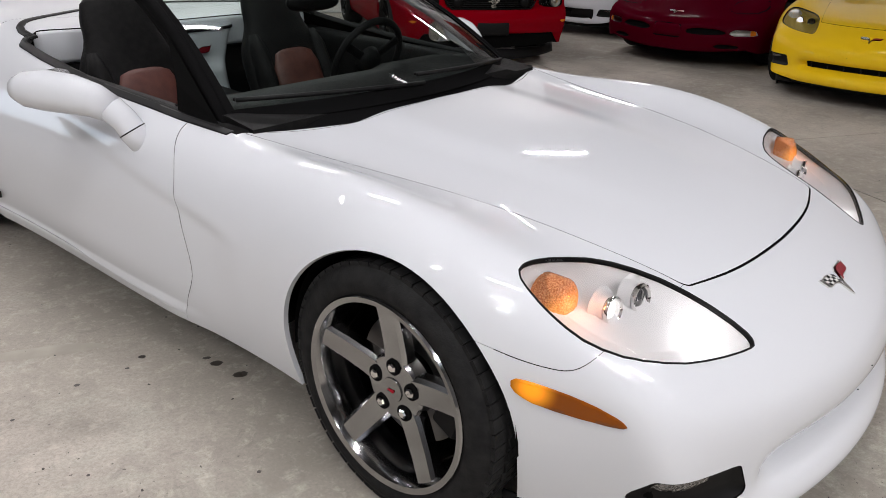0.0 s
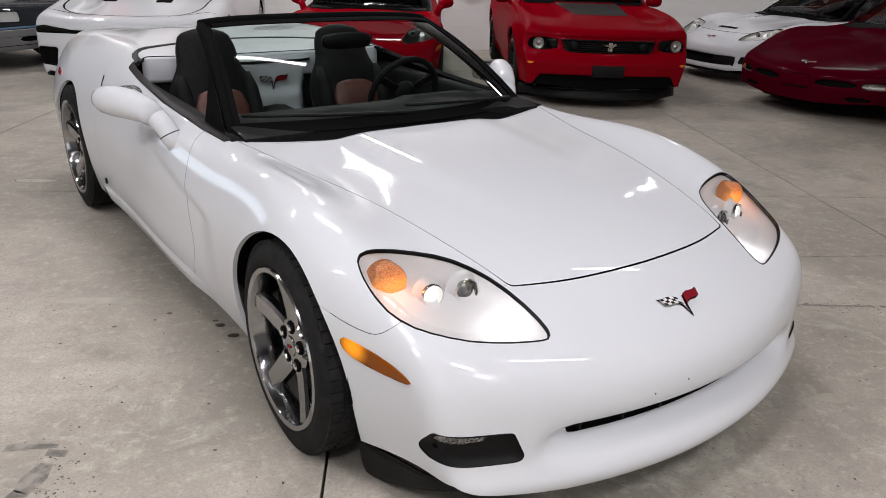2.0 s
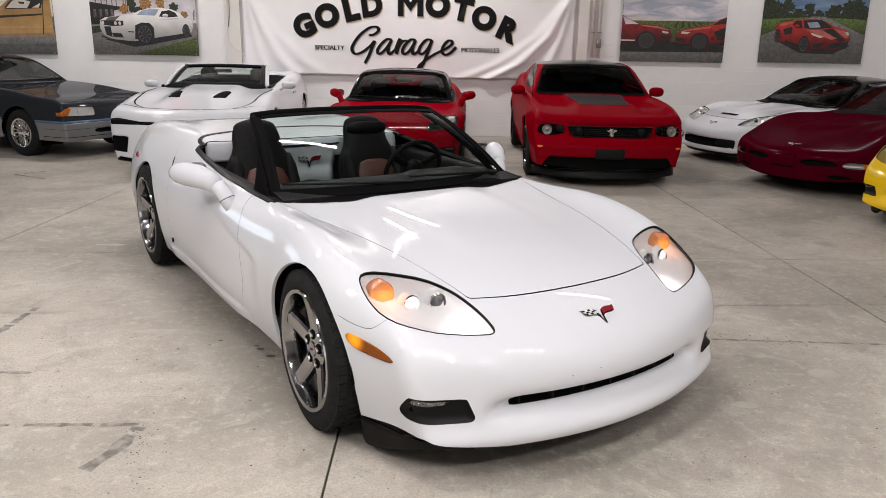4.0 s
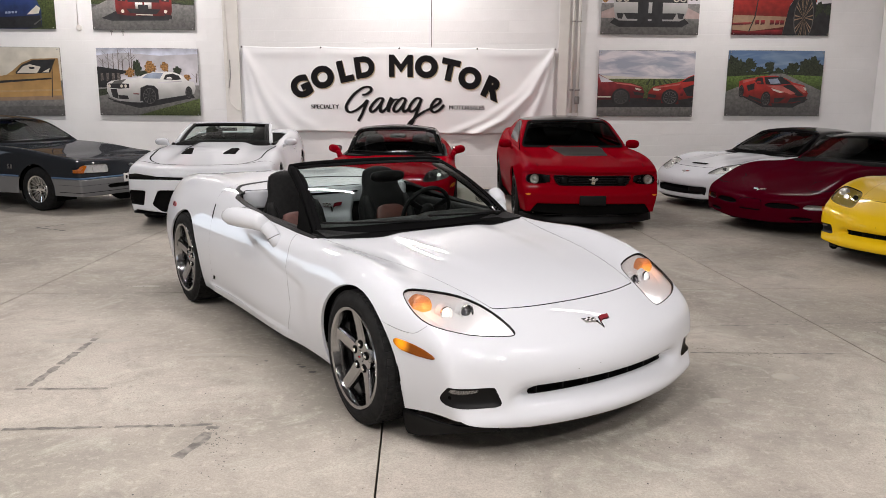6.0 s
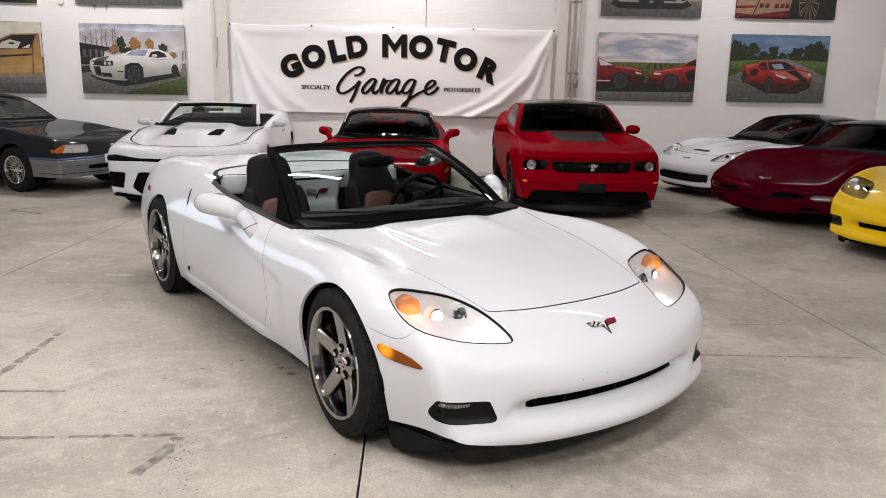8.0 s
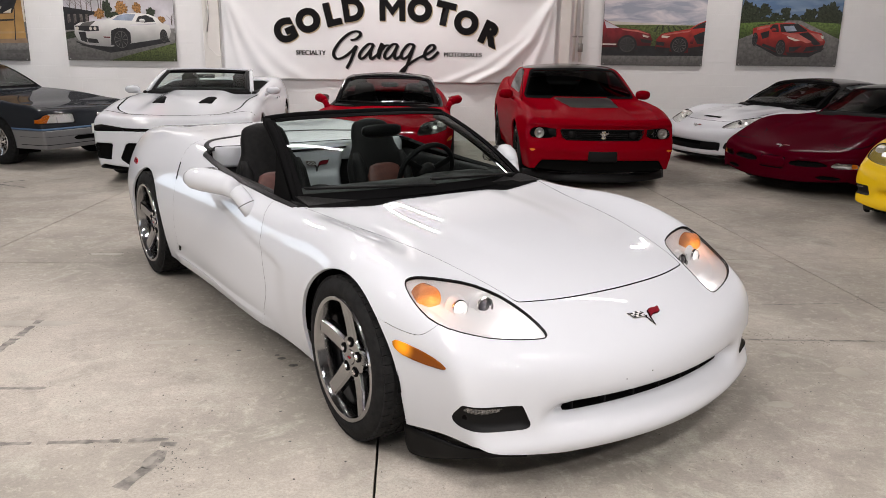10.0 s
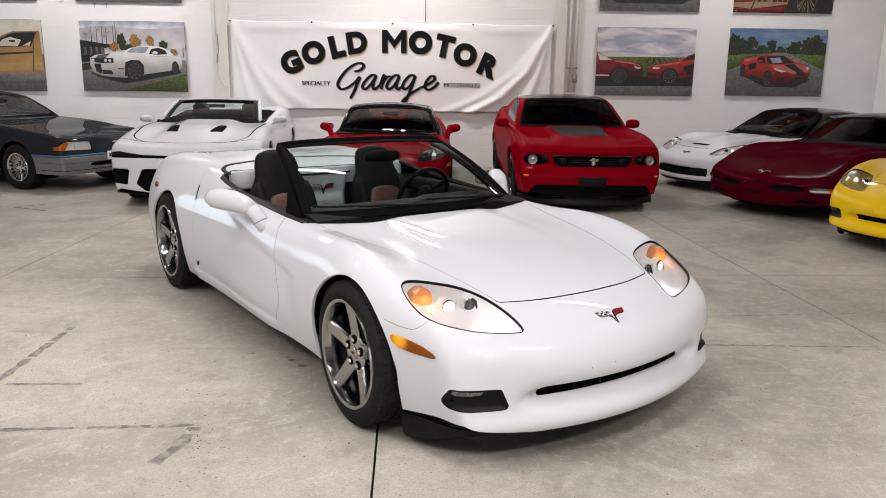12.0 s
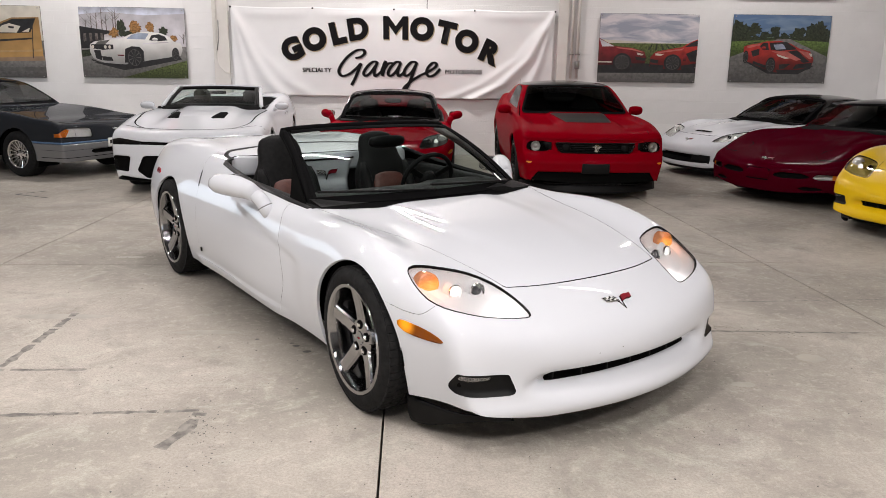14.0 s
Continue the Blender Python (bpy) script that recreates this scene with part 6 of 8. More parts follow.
def muscle_car(m):
    slit = front_of(poly_field([(-0.3, 0.596), (0.50, 0.600), (0.90, 0.592), (0.93, 0.650), (0.80, 0.668), (0.50, 0.634), (-0.3, 0.628)]), 0.2)
    mouth = front_of(poly_field([(-0.3, 0.215), (0.46, 0.215), (0.585, 0.30), (0.50, 0.475), (-0.3, 0.485)]))
    vent = front_of(poly_field([(0.70, 0.285), (0.665, 0.465), (0.90, 0.470), (0.89, 0.30)]), 0.25)
    car, base = other_car("muscle_convertible", m, MUSCLE, "white muscle convertible with black hood vents and intakes", WHITE_PAINT, ((-4.1, 1.25), (-1.1, 1.1), (0.1, 1.25)), ((-3.4, 0.45), (-0.55, 0.55), (0.35, 0.55)),
                          [(0, 0.355, 0.385), (-2.811, 0.355, 0.39)], 0.20, 0.035,
                          [slit, mouth, vent, lambda x, y, z: np.where(z > 0.8, poly_field([(-0.72, -0.3), (-0.72, 0.66), (-1.0, 0.74), (-2.3, 0.74), (-2.45, 0.6), (-2.5, -0.3)])(x, np.abs(y)), -1)], 0.955, dict(rim=STEEL, spokes=5, style="wide", rim_r=0.255))
    inset(car, base, MUSCLE, slit, 0.05, BLACK_GLOSS, "slit_grille", "black slit grille")
    inset(car, base, MUSCLE, mouth, 0.07, DARK, "lower_grille", "black honeycomb lower grille")
    for k in range(6):
        z = 0.235 + 0.042 * k
        hw = 0.40 + 0.03 * k if k < 3 else 0.50 - 0.012 * k
        bm = sheet(lambda u, v: Vector((0.97 - 0.24 * ((u * 2 - 1) * hw) ** 2 - 0.035, (u * 2 - 1) * hw, z + 0.006 * v)), 14, 1, 0.01)
        part("grille_bar", bm, BLACK_PLASTIC, car, smooth=False)
    for s in (1, -1):
        ve = inset(car, base, MUSCLE, one_side(vent, s), 0.03, DARK, "side_intake", "black side intake")
        for k in range(3):
            z = 0.33 + 0.04 * k
            part("slat", box(bmesh.new(), 0.70, 0.76, s * 0.72 if s > 0 else -0.88, 0.88 if s > 0 else -0.72, z, z + 0.006), BLACK_PLASTIC, ve, smooth=False)
        lampf = front_of(poly_field([(0.52, 0.592), (0.54, 0.648), (0.78, 0.672), (0.92, 0.652), (0.89, 0.590)]), 0.2)
        inset(car, base, MUSCLE, one_side(lampf, s), 0.012, BLACK_GLOSS, "headlight", "slim smoked headlight")
        hv = poly_field([(0.30, 0.20), (0.26, 0.36), (-0.14, 0.36), (-0.06, 0.26)])
        inset(car, base, MUSCLE, lambda x, y, z: np.where((z > 0.8) & (s * y > 0), hv(x, np.abs(y)), -1), -0.006, DARK, "hood_vent", "black hood vent", flange=0.01)
        pod_mirror(car, -0.98, s * 0.965, 0.955, WHITE_PAINT, 0.095, 0.05)
        ln = spline([(0.75, 0.40), (0.6, 0.60), (0.2, 0.74), (-0.3, 0.78), (-0.75, 0.79)])
        seam = clip(base, lambda x, y, z: np.where((x < 0.74) & (x > -0.7) & (z > 0.7) & (s * y > 0), 0.0085 - np.abs(np.abs(y) - ln(x)) * 0.8, -1))
        part("hood_seam", net_bm(push(seam, MUSCLE, -0.0015)), DARK, car)
        ds = clip(base, lambda x, y, z: np.where((s * y > 0.5) & (z > 0.32) & (z < 0.98), 0.004 - np.minimum(np.abs(x + 0.72 + 0.1 * (z - 0.6)), np.abs(x + 2.05 + 0.15 * (z - 0.6))), -1))
        part("door_seam", net_bm(push(ds, MUSCLE, -0.0015)), DARK, car)
        part("door_handle", box(bmesh.new(), -1.92, -1.74, s * 0.93 - 0.012, s * 0.93 + 0.012, 0.80, 0.83, 0.008), WHITE_PAINT, car)
    fs = clip(base, lambda x, y, z: np.where((z > 0.65) & (x > 0.3), 0.007 - np.abs(x - 0.76 + 0.32 * y * y), -1))
    part("hood_front_seam", net_bm(push(fs, MUSCLE, -0.0015)), DARK, car)
    part("splitter", sheet(lambda u, v: Vector((0.95 - 0.30 * abs(u * 2 - 1) ** 2.2 - 0.05 * v, (u * 2 - 1) * 0.90, 0.175 + 0.035 * v)), 40, 3, 0.012), BLACK_PLASTIC, car, "black chin splitter")
    # windscreen frame, cabin
    def glass(u, v):
        t = u * 2 - 1
        b, c = Vector((-0.66 - 0.12 * t * t, 0.70 * t, 0.925)), Vector((-1.34 - 0.10 * t * t, 0.60 * t, 1.20 - 0.02 * t * t))
        return b.lerp(c, v) + Vector((0.02, 0, 0.035)) * (4 * v * (1 - v) * 0.6)
    ws = part("windscreen", sheet(lambda u, v: glass(0.04 + 0.92 * u, 0.02 + 0.93 * v), 20, 8), GLASS, car, "raked windscreen in a white frame")
    ws.visible_shadow = False
    for s in (0, 1):
        part("pillar", tube(bmesh.new(), [glass(s, v / 8) for v in range(9)], [0.036] * 9, 12, 0.8, 3), WHITE_PAINT, ws, "white windscreen pillar")
        part("inner_pillar", tube(bmesh.new(), [glass(0.045 if s == 0 else 0.955, v / 8) + Vector((0.006, 0, 0.006)) for v in range(9)], [0.02] * 9, 8, 1.4), BLACK_SATIN, ws)
    part("header", tube(bmesh.new(), [glass(i / 16, 1.0) for i in range(17)], [0.03] * 17, 12, 1.2, 3), WHITE_PAINT, ws, "white header rail")
    part("inner_header", tube(bmesh.new(), [glass(i / 16, 0.95) + Vector((0.01, 0, 0.0)) for i in range(17)], [0.024] * 17, 8, 1.2), BLACK_SATIN, ws)
    slab_seats(car, -1.75, 0.02)
    part("rear_bench", box(bmesh.new(), -2.42, -2.2, -0.6, 0.6, 0.5, 0.96, 0.05), LEATHER, car, "black rear bench")
    part("tub", box(bmesh.new(), -2.5, -0.7, -0.72, 0.72, 0.35, 0.42), DARK, car)
    part("dashboard", loft(bmesh.new(), [ring((x, 0, 0.89), (0, 1, 0), (0, 0, 1), 0.70, 0.09, 24, 5) for x in (-0.74, -0.9, -1.12)]), LEATHER, car)
    part("inside_mirror", box(bmesh.new(), -1.25, -1.22, -0.12, 0.12, 1.10, 1.15, 0.012), BLACK_PLASTIC, car)
    for s in (1, -1):
        part("door_card", box(bmesh.new(), -2.2, -0.75, s * 0.73 - 0.03, s * 0.73 + 0.03, 0.42, 0.955, 0.02), LEATHER, car)
    return car


# square-cut grey hatchback with silver cladding
BOXY = body_fn([(0.95, 0.66), (0.86, 0.70), (0.75, 0.74), (0.3, 0.80), (0, 0.835), (-0.65, 0.892), (-1.2, 0.91), (-2.2, 0.93), (-3.0, 0.95), (-3.6, 0.93)],
               [(0.9, 0.84), (0.4, 0.865), (0, 0.875), (-1.0, 0.875), (-2.55, 0.875), (-3.2, 0.86), (-3.6, 0.82)],
               (0.90, 0.10, 0.45), (-3.60, 0.08, 0.1), 0.06, [], zmid=0.52, up=0.55, down=0.15, r=0.10, rf=0.05)


def boxy_car(m):
    lampf = front_of(poly_field([(0.38, 0.550), (0.38, 0.672), (0.72, 0.682), (0.80, 0.66), (0.872, 0.60), (0.872, 0.565)]), 0.68)
    mouth = front_of(poly_field([(-0.3, 0.335), (0.40, 0.335), (0.44, 0.36), (0.40, 0.39), (-0.3, 0.39)]), 0.5)
    cabin = lambda x, y, z: np.where(z > 0.8, poly_field([(-0.9, -0.3), (-0.9, 0.55), (-1.05, 0.66), (-2.9, 0.64), (-3.0, -0.3)])(x, np.abs(y)), -1)
    car, base = other_car("hatchback", m, BOXY, "dark grey boxy hatchback with silver lower cladding", GREY_PAINT, ((-3.9, 1.2), (-1.0, 1.0), (0.1, 1.15)), ((-3.2, 0.45), (-0.5, 0.5), (0.3, 0.5)),
                          [(0, 0.315, 0.35), (-2.553, 0.315, 0.36)], 0.245, 0.033, [lampf, mouth, cabin], 0.87, dict(rim=CHROME, spokes=18, style="thin", rim_r=0.188, cap=CHROME), (0.475, SILVER_CLAD))
    inset(car, base, BOXY, mouth, 0.05, DARK, "lower_mouth", "black lower opening")
    for s in (1, -1):
        lp = inset(car, base, BOXY, one_side(lampf, s), 0.012, LAMP_BOWL, "headlight", "clear square headlight with an amber corner")
        cv = clip(base, one_side(lampf, s), 0.004)
        part("cover", net_bm(push(cv, BOXY, 0.002)), CLEAR, lp)
        rim = clip(clip(base, one_side(lampf, s), -0.008), lambda x, y, z: 0.007 - lampf(x, y, z))
        part("seal", net_bm(push(rim, BOXY, -0.003)), BLACK_SATIN, lp, "black lamp seal")
        for yy in (0.50, 0.62):
            bar = clip(base, lambda x, y, z: np.where(s * y > 0, np.minimum(lampf(x, y, z), 0.004 - np.abs(np.abs(y) - yy)), -1))
            part("cell_bar", net_bm(push(bar, BOXY, 0.006)), STEEL, lp)
        amb = front_of(poly_field([(0.78, 0.56), (0.70, 0.655), (0.74, 0.674), (0.80, 0.652), (0.866, 0.598), (0.866, 0.570)]), 0.55)
        inset(car, base, BOXY, one_side(amb, s), 0.006, AMBER, "turn_signal", "amber corner lamp", parent=lp)
        bm = bmesh.new()
        lathe(bm, [(0.05, -0.02), (0.048, 0.0), (0.03, 0.008), (0.001, 0.01)], pose(0.855, s * 0.55, 0.34, 0, 90, 0), 24)
        part("fog_lamp", bm, LAMP_SILVER, car, "round fog lamp in the lower bumper")
        st = clip(clip(base, lambda x, y, z: np.where((s * y > 0.0), 0.015 - np.abs(z - 0.488), -1)), wheel_holes([(0, 0.315, 0.36), (-2.553, 0.315, 0.37)]))
        part("blue_stripe", net_bm(push(st, BOXY, -0.004), 0.004), BLUE_STRIPE, car, "thin blue stripe above the cladding")
        ds = clip(base, lambda x, y, z: np.where((s * y > 0.5) & (z > 0.25) & (z < 0.9), 0.004 - np.minimum(np.abs(x + 0.60), np.abs(x + 1.9)), -1))
        part("door_seam", net_bm(push(ds, BOXY, -0.0015)), DARK, car)
        if s < 0:
            pod_mirror(car, -1.05, s * 0.93, 0.95, GREY_PAINT, 0.07, 0.045)
        solid_text("5.0", 0.085, pose(-0.47, s * 0.877, 0.615, 90, 0, 0 if s < 0 else 180), CHROME, car, "side_badge", 0.002, 0.003, "bright number badge")
    fs = clip(base, lambda x, y, z: np.where((z > 0.6) & (x > 0.3) & (np.abs(y) < 0.75), 0.004 - np.abs(x - 0.70 + 0.05 * y * y), -1))
    part("hood_front_seam", net_bm(push(fs, BOXY, -0.0015)), DARK, car)
    for z, h, mt, nm in ((0.512, 0.005, BLACK_PLASTIC, "bumper_strip"), (0.40, 0.006, DARK, "bumper_groove"), (0.295, 0.006, DARK, "bumper_groove")):
        gs = clip(base, lambda x, y, z_: np.where(x > 0.42, h - np.abs(z_ - z), -1))
        part(nm, net_bm(push(gs, BOXY, -0.002)), mt, car)
    bm = loft(bmesh.new(), [ring((0.885 + dx, 0.0, 0.64), (0, 1, 0), (0, 0, 1), a, b, 24) for dx, a, b in ((0, 0.045, 0.02), (0.006, 0.04, 0.016))])
    part("badge", bm, CHROME, car, "small oval badge")
    pl = part("number_plate", box(bmesh.new(), 0.895, 0.91, -0.155, 0.155, 0.40, 0.52, 0.004), PLATE_WHITE, car, "white number plate")
    for k in range(5):
        part("plate_bar", box(bmesh.new(), 0.910, 0.912, -0.13 + 0.055 * k, -0.095 + 0.055 * k, 0.44, 0.49), BLACK_PLASTIC, pl, smooth=False)
    fn = house_fn(0.90, [(-0.8, 0.90), (-1.4, 1.23), (-1.8, 1.30), (-2.3, 1.28), (-3.0, 1.08), (-3.4, 0.95)], 0.74, 0.38, (-0.74, -1.44, 1.27), (-3.3, -2.6, 1.2))
    greenhouse(car, fn, ((-3.5, -0.6), (-0.85, 0.85), (0.855, 1.42)), ((-2.4, -1.6), (-0.35, 0.35), (0.95, 1.0)), ([(-0.3, 0.93), (0.68, 0.93), (0.56, 1.23), (-0.3, 1.25)], -1.47), [(-1.04, 0.95), (-1.46, 1.20), (-1.8, 1.235), (-2.15, 1.21), (-2.2, 0.96)], GREY_PAINT, GREY_PAINT, 1.23, see_through("side_glass", (0.70, 0.74, 0.72), 0.5), rear=([(-0.3, 1.0), (0.5, 1.0), (0.44, 1.16), (-0.3, 1.17)], -2.4))
    slab_seats(car, -1.7, 0.05)
    part("dashboard", loft(bmesh.new(), [ring((x, 0, 0.84), (0, 1, 0), (0, 0, 1), 0.68, 0.09, 24, 5) for x in (-0.98, -1.1, -1.28)]), LEATHER, car)
    return car


# low dark red two-seater with hidden lamps
def low_top(x, ay):
    return 0.02 * step(0.40, 0.28, ay) * step(0.55, 0.0, x) * step(-1.2, -0.8, x)


LOW = body_fn([(1.05, 0.30), (0.98, 0.40), (0.9, 0.465), (0.75, 0.53), (0.55, 0.60), (0.3, 0.668), (0, 0.715), (-0.4, 0.752), (-0.8, 0.775), (-1.4, 0.84), (-2.2, 0.92), (-2.8, 0.96), (-3.3, 0.95), (-3.6, 0.90)],
              [(0.95, 0.86), (0.5, 0.90), (0.2, 0.915), (0, 0.92), (-0.6, 0.905), (-1.4, 0.90), (-2.2, 0.92), (-2.654, 0.935), (-3.2, 0.92), (-3.6, 0.86)],
              (0.93, 0.42, 0.6), (-3.57, 0.2, 0.1), 0.34, [(0.062, 0.74, 0.17, 0.05, 0.55)], zmid=0.48, up=0.95, down=0.45, r=0.14, extra=low_top)


def low_car(m):
    slot = front_of(poly_field([(0.19, 0.335), (0.205, 0.405), (0.56, 0.405), (0.58, 0.35)], 1), 0.3)
    lampf = front_of(poly_field([(0.60, 0.345), (0.60, 0.405), (0.78, 0.41), (0.87, 0.385), (0.80, 0.35)], 1), 0.3)
    duct = front_of(poly_field([(0.47, 0.215), (0.48, 0.26), (0.68, 0.26), (0.70, 0.225)], 1), 0.3)
    cabin = lambda x, y, z: np.where(z > 0.7, poly_field([(-0.78, -0.3), (-0.78, 0.60), (-0.95, 0.70), (-2.2, 0.70), (-2.3, -0.3)])(x, np.abs(y)), -1)
    car, base = other_car("low_coupe", m, LOW, "dark red low sports coupe with hidden headlights", MAROON_PAINT, ((-3.8, 1.2), (-1.1, 1.1), (0.1, 1.2)), ((-3.3, 0.4), (-0.55, 0.55), (0.28, 0.42)),
                          [(0, 0.325, 0.36), (-2.654, 0.335, 0.37)], 0.17, 0.033, [slot, lampf, duct, cabin], 0.92, dict(rim=CHROME, spokes=5, style="wide", rim_r=0.235))
    for s in (1, -1):
        inset(car, base, LOW, one_side(slot, s), 0.06, DARK, "intake_slot", "black intake slot")
        inset(car, base, LOW, one_side(duct, s), 0.04, DARK, "brake_duct", "black brake duct")
        lp = inset(car, base, LOW, one_side(lampf, s), 0.02, STEEL, "corner_lamp", "clear corner lamp with an amber end")
        amb = front_of(poly_field([(0.77, 0.35), (0.77, 0.41), (0.87, 0.385)]), 0.2)
        inset(car, base, LOW, one_side(amb, s), 0.004, AMBER, "amber_end", parent=lp)
        cv = clip(base, one_side(lampf, s), 0.003)
        part("cover", net_bm(push(cv, LOW, 0.001)), CLEAR, lp)
        lid = poly_field([(0.30, 0.48), (0.28, 0.76), (0.42, 0.82), (0.58, 0.74), (0.62, 0.46)], 1)
        seam = clip(base, lambda x, y, z: np.where((z > 0.45) & (s * y > 0), 0.008 - np.abs(lid(x, np.abs(y))), -1))
        part("lamp_lid_seam", net_bm(push(seam, LOW, -0.0015)), DARK, car)
        ln = spline([(0.66, 0.30), (0.5, 0.42), (0.0, 0.55), (-0.5, 0.66), (-0.8, 0.70)])
        seam = clip(base, lambda x, y, z: np.where((x < 0.66) & (x > -0.78) & (z > 0.5) & (s * y > 0), 0.004 - np.abs(np.abs(y) - ln(x)) * 0.9, -1))
        part("hood_seam", net_bm(push(seam, LOW, -0.0015)), DARK, car)
        if s > 0:
            pod_mirror(car, -1.25, s * 0.97, 0.88, MAROON_PAINT, 0.10, 0.055)
    plate = poly_field([(-0.3, 0.30), (0.14, 0.30), (0.165, 0.34), (0.15, 0.42), (-0.3, 0.435)])
    seam = clip(base, lambda x, y, z: np.where(x > 0.6, 0.0075 - np.abs(plate(np.abs(y), z)), -1))
    part("plate_cover_seam", net_bm(push(seam, LOW, -0.002)), DARK, car)
    inset(car, base, LOW, lambda x, y, z: np.where(x > 0.6, plate(np.abs(y), z) - 0.008, -1), -0.008, MAROON_PAINT, "plate_cover", flange=0.01)
    z = skin_z(LOW, 0.78, 0)
    emblem(car, Matrix.Translation((0.78, 0, z)) @ skin_frame(LOW, (0.78, 0, z)) @ pose(0, 0, 0, 0, 0, 180), 0.15)
    fn = house_fn(0.78, [(-0.85, 0.78), (-1.4, 1.085), (-1.8, 1.165), (-2.2, 1.155), (-2.7, 1.05), (-3.3, 0.94)], 0.73, 0.28, (-0.84, -1.57, 1.135), (-3.3, -2.6, 1.1))
    greenhouse(car, fn, ((-3.4, -0.7), (-0.85, 0.85), (0.76, 1.3)), ((-2.4, -1.6), (-0.35, 0.35), (0.87, 0.94)), ([(-0.3, 0.81), (0.67, 0.81), (0.55, 1.095), (-0.3, 1.115)], -1.55), [(-1.12, 0.89), (-1.56, 1.08), (-1.9, 1.115), (-2.25, 1.09), (-2.35, 0.91)], MAROON_PAINT, BLACK_GLOSS, 1.085, see_through("pale_glass", (0.42, 0.45, 0.44), 0.4), rear=([(-0.3, 0.93), (0.5, 0.93), (0.44, 1.06), (-0.3, 1.07)], -2.4))
    slab_seats(car, -1.75, 0.0)
    part("dashboard", loft(bmesh.new(), [ring((x, 0, 0.74), (0, 1, 0), (0, 0, 1), 0.66, 0.08, 24, 5) for x in (-0.85, -1.0, -1.2)]), LEATHER, car)
    return car
# ---- banner ----
def solid_text(body, size, m, material, parent, name, bold=0.0, depth=0.002, label="", lift=0.0):
    cu = bpy.data.curves.new(name, "FONT")
    cu.body, cu.size, cu.offset, cu.extrude = body, size, bold, 0.0 if lift else depth
    cu.align_x, cu.align_y = "CENTER", "CENTER"
    tmp = bpy.data.objects.new(name, cu)
    scene.collection.objects.link(tmp)
    me = bpy.data.meshes.new_from_object(tmp.evaluated_get(bpy.context.evaluated_depsgraph_get()))
    bpy.data.objects.remove(tmp)
    me.transform(m)
    if lift:
        onto_cloth(me, lift)
    return from_mesh(name, me, material, parent, label)


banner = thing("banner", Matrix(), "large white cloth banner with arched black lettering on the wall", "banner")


DRAPES = [((0.75, 0.84, 0.925, 1.0), 0.020, 0.075), ((0.90, 0.93, 0.962, 1.0), 0.014, 0.050), ((0.67, 0.78, 0.895, 1.0), 0.024, 0.030), ((0.15, 0.11, 0.062, 0.0), 0.020, 0.042), ((0.24, 0.17, 0.09, 0.0), 0.026, 0.020), ((0.07, 0.05, 0.03, 0.0), 0.012, 0.030)]


def cloth_top(u):
    return 2.445 - 0.022 * abs(math.sin(4 * math.pi * u))


def cloth_y(u, v):
    """Folds that run down from the upper corners, and slack along the top edge."""
    d = 0.004 * math.sin(9 * u + 4 * v) + 0.004 * math.sin(17 * u - 6 * v)
    for knots, wide, deep in DRAPES:
        c = float(np.interp(v, (0, 0.17, 0.47, 1.0), knots))
        d += deep * math.exp(-((u - c) / (wide * (1.25 - 0.9 * v))) ** 2) * min(1, 4 * (1 - v) + 0.15)
    d += 0.018 * abs(math.sin(4 * math.pi * u)) * math.exp(-((v - 0.93) / 0.05) ** 2)
    return WALL_Y - 0.045 - d


def cloth(u, v):
    hem = 0.93 + 0.012 * math.sin(7 * u)
    return Vector((-2.97 + 5.60 * u, cloth_y(u, v), hem + (cloth_top(u) - hem) * v))


def onto_cloth(me, lift):
    for v in me.vertices:
        u = (v.co.x + 2.97) / 5.60
        v.co.y = cloth_y(u, (v.co.z - 0.93) / (cloth_top(u) - 0.93)) - lift


part("cloth", sheet(cloth, 200, 60, 0.002), CLOTH, banner, "white wrinkled banner cloth")
for u in (0.0, 0.25, 0.5, 0.75, 1.0):
    p = cloth(u, 0.985)
    bm = bmesh.new()
    bmesh.ops.create_uvsphere(bm, u_segments=10, v_segments=6, radius=0.016, matrix=Matrix.Translation(p + Vector((0, -0.01, 0))))
    part("eyelet", bm, BLACK_SATIN, banner)
FACE_Y = WALL_Y - 0.082


def on_wall(x, z, tilt, y=0.0):
    return pose(x, FACE_Y - y, z, 90, 0, 0) @ pose(0, 0, 0, 0, 0, tilt)


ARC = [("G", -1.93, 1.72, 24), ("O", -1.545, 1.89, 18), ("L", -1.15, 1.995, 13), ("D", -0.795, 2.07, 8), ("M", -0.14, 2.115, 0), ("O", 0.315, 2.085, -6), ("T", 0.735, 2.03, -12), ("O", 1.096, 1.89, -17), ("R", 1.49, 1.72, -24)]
def block_m(x, z, mt, name, lift):
    """The broad letter between the two words, cut as one outline."""
    half = [(-0.215, -0.195), (-0.215, 0.195), (-0.125, 0.195), (0, 0.03), (0.125, 0.195), (0.215, 0.195), (0.215, -0.195), (0.115, -0.195), (0.115, 0.035), (0, -0.115), (-0.115, 0.035), (-0.115, -0.195)]
    bm = bmesh.new()
    bm.faces.new([bm.verts.new((x + a, 0, z + b)) for a, b in half])
    bm.normal_update()
    bmesh.ops.triangulate(bm, faces=bm.faces[:])
    ob = part(name, bm, mt, banner, smooth=False)
    onto_cloth(ob.data, lift)


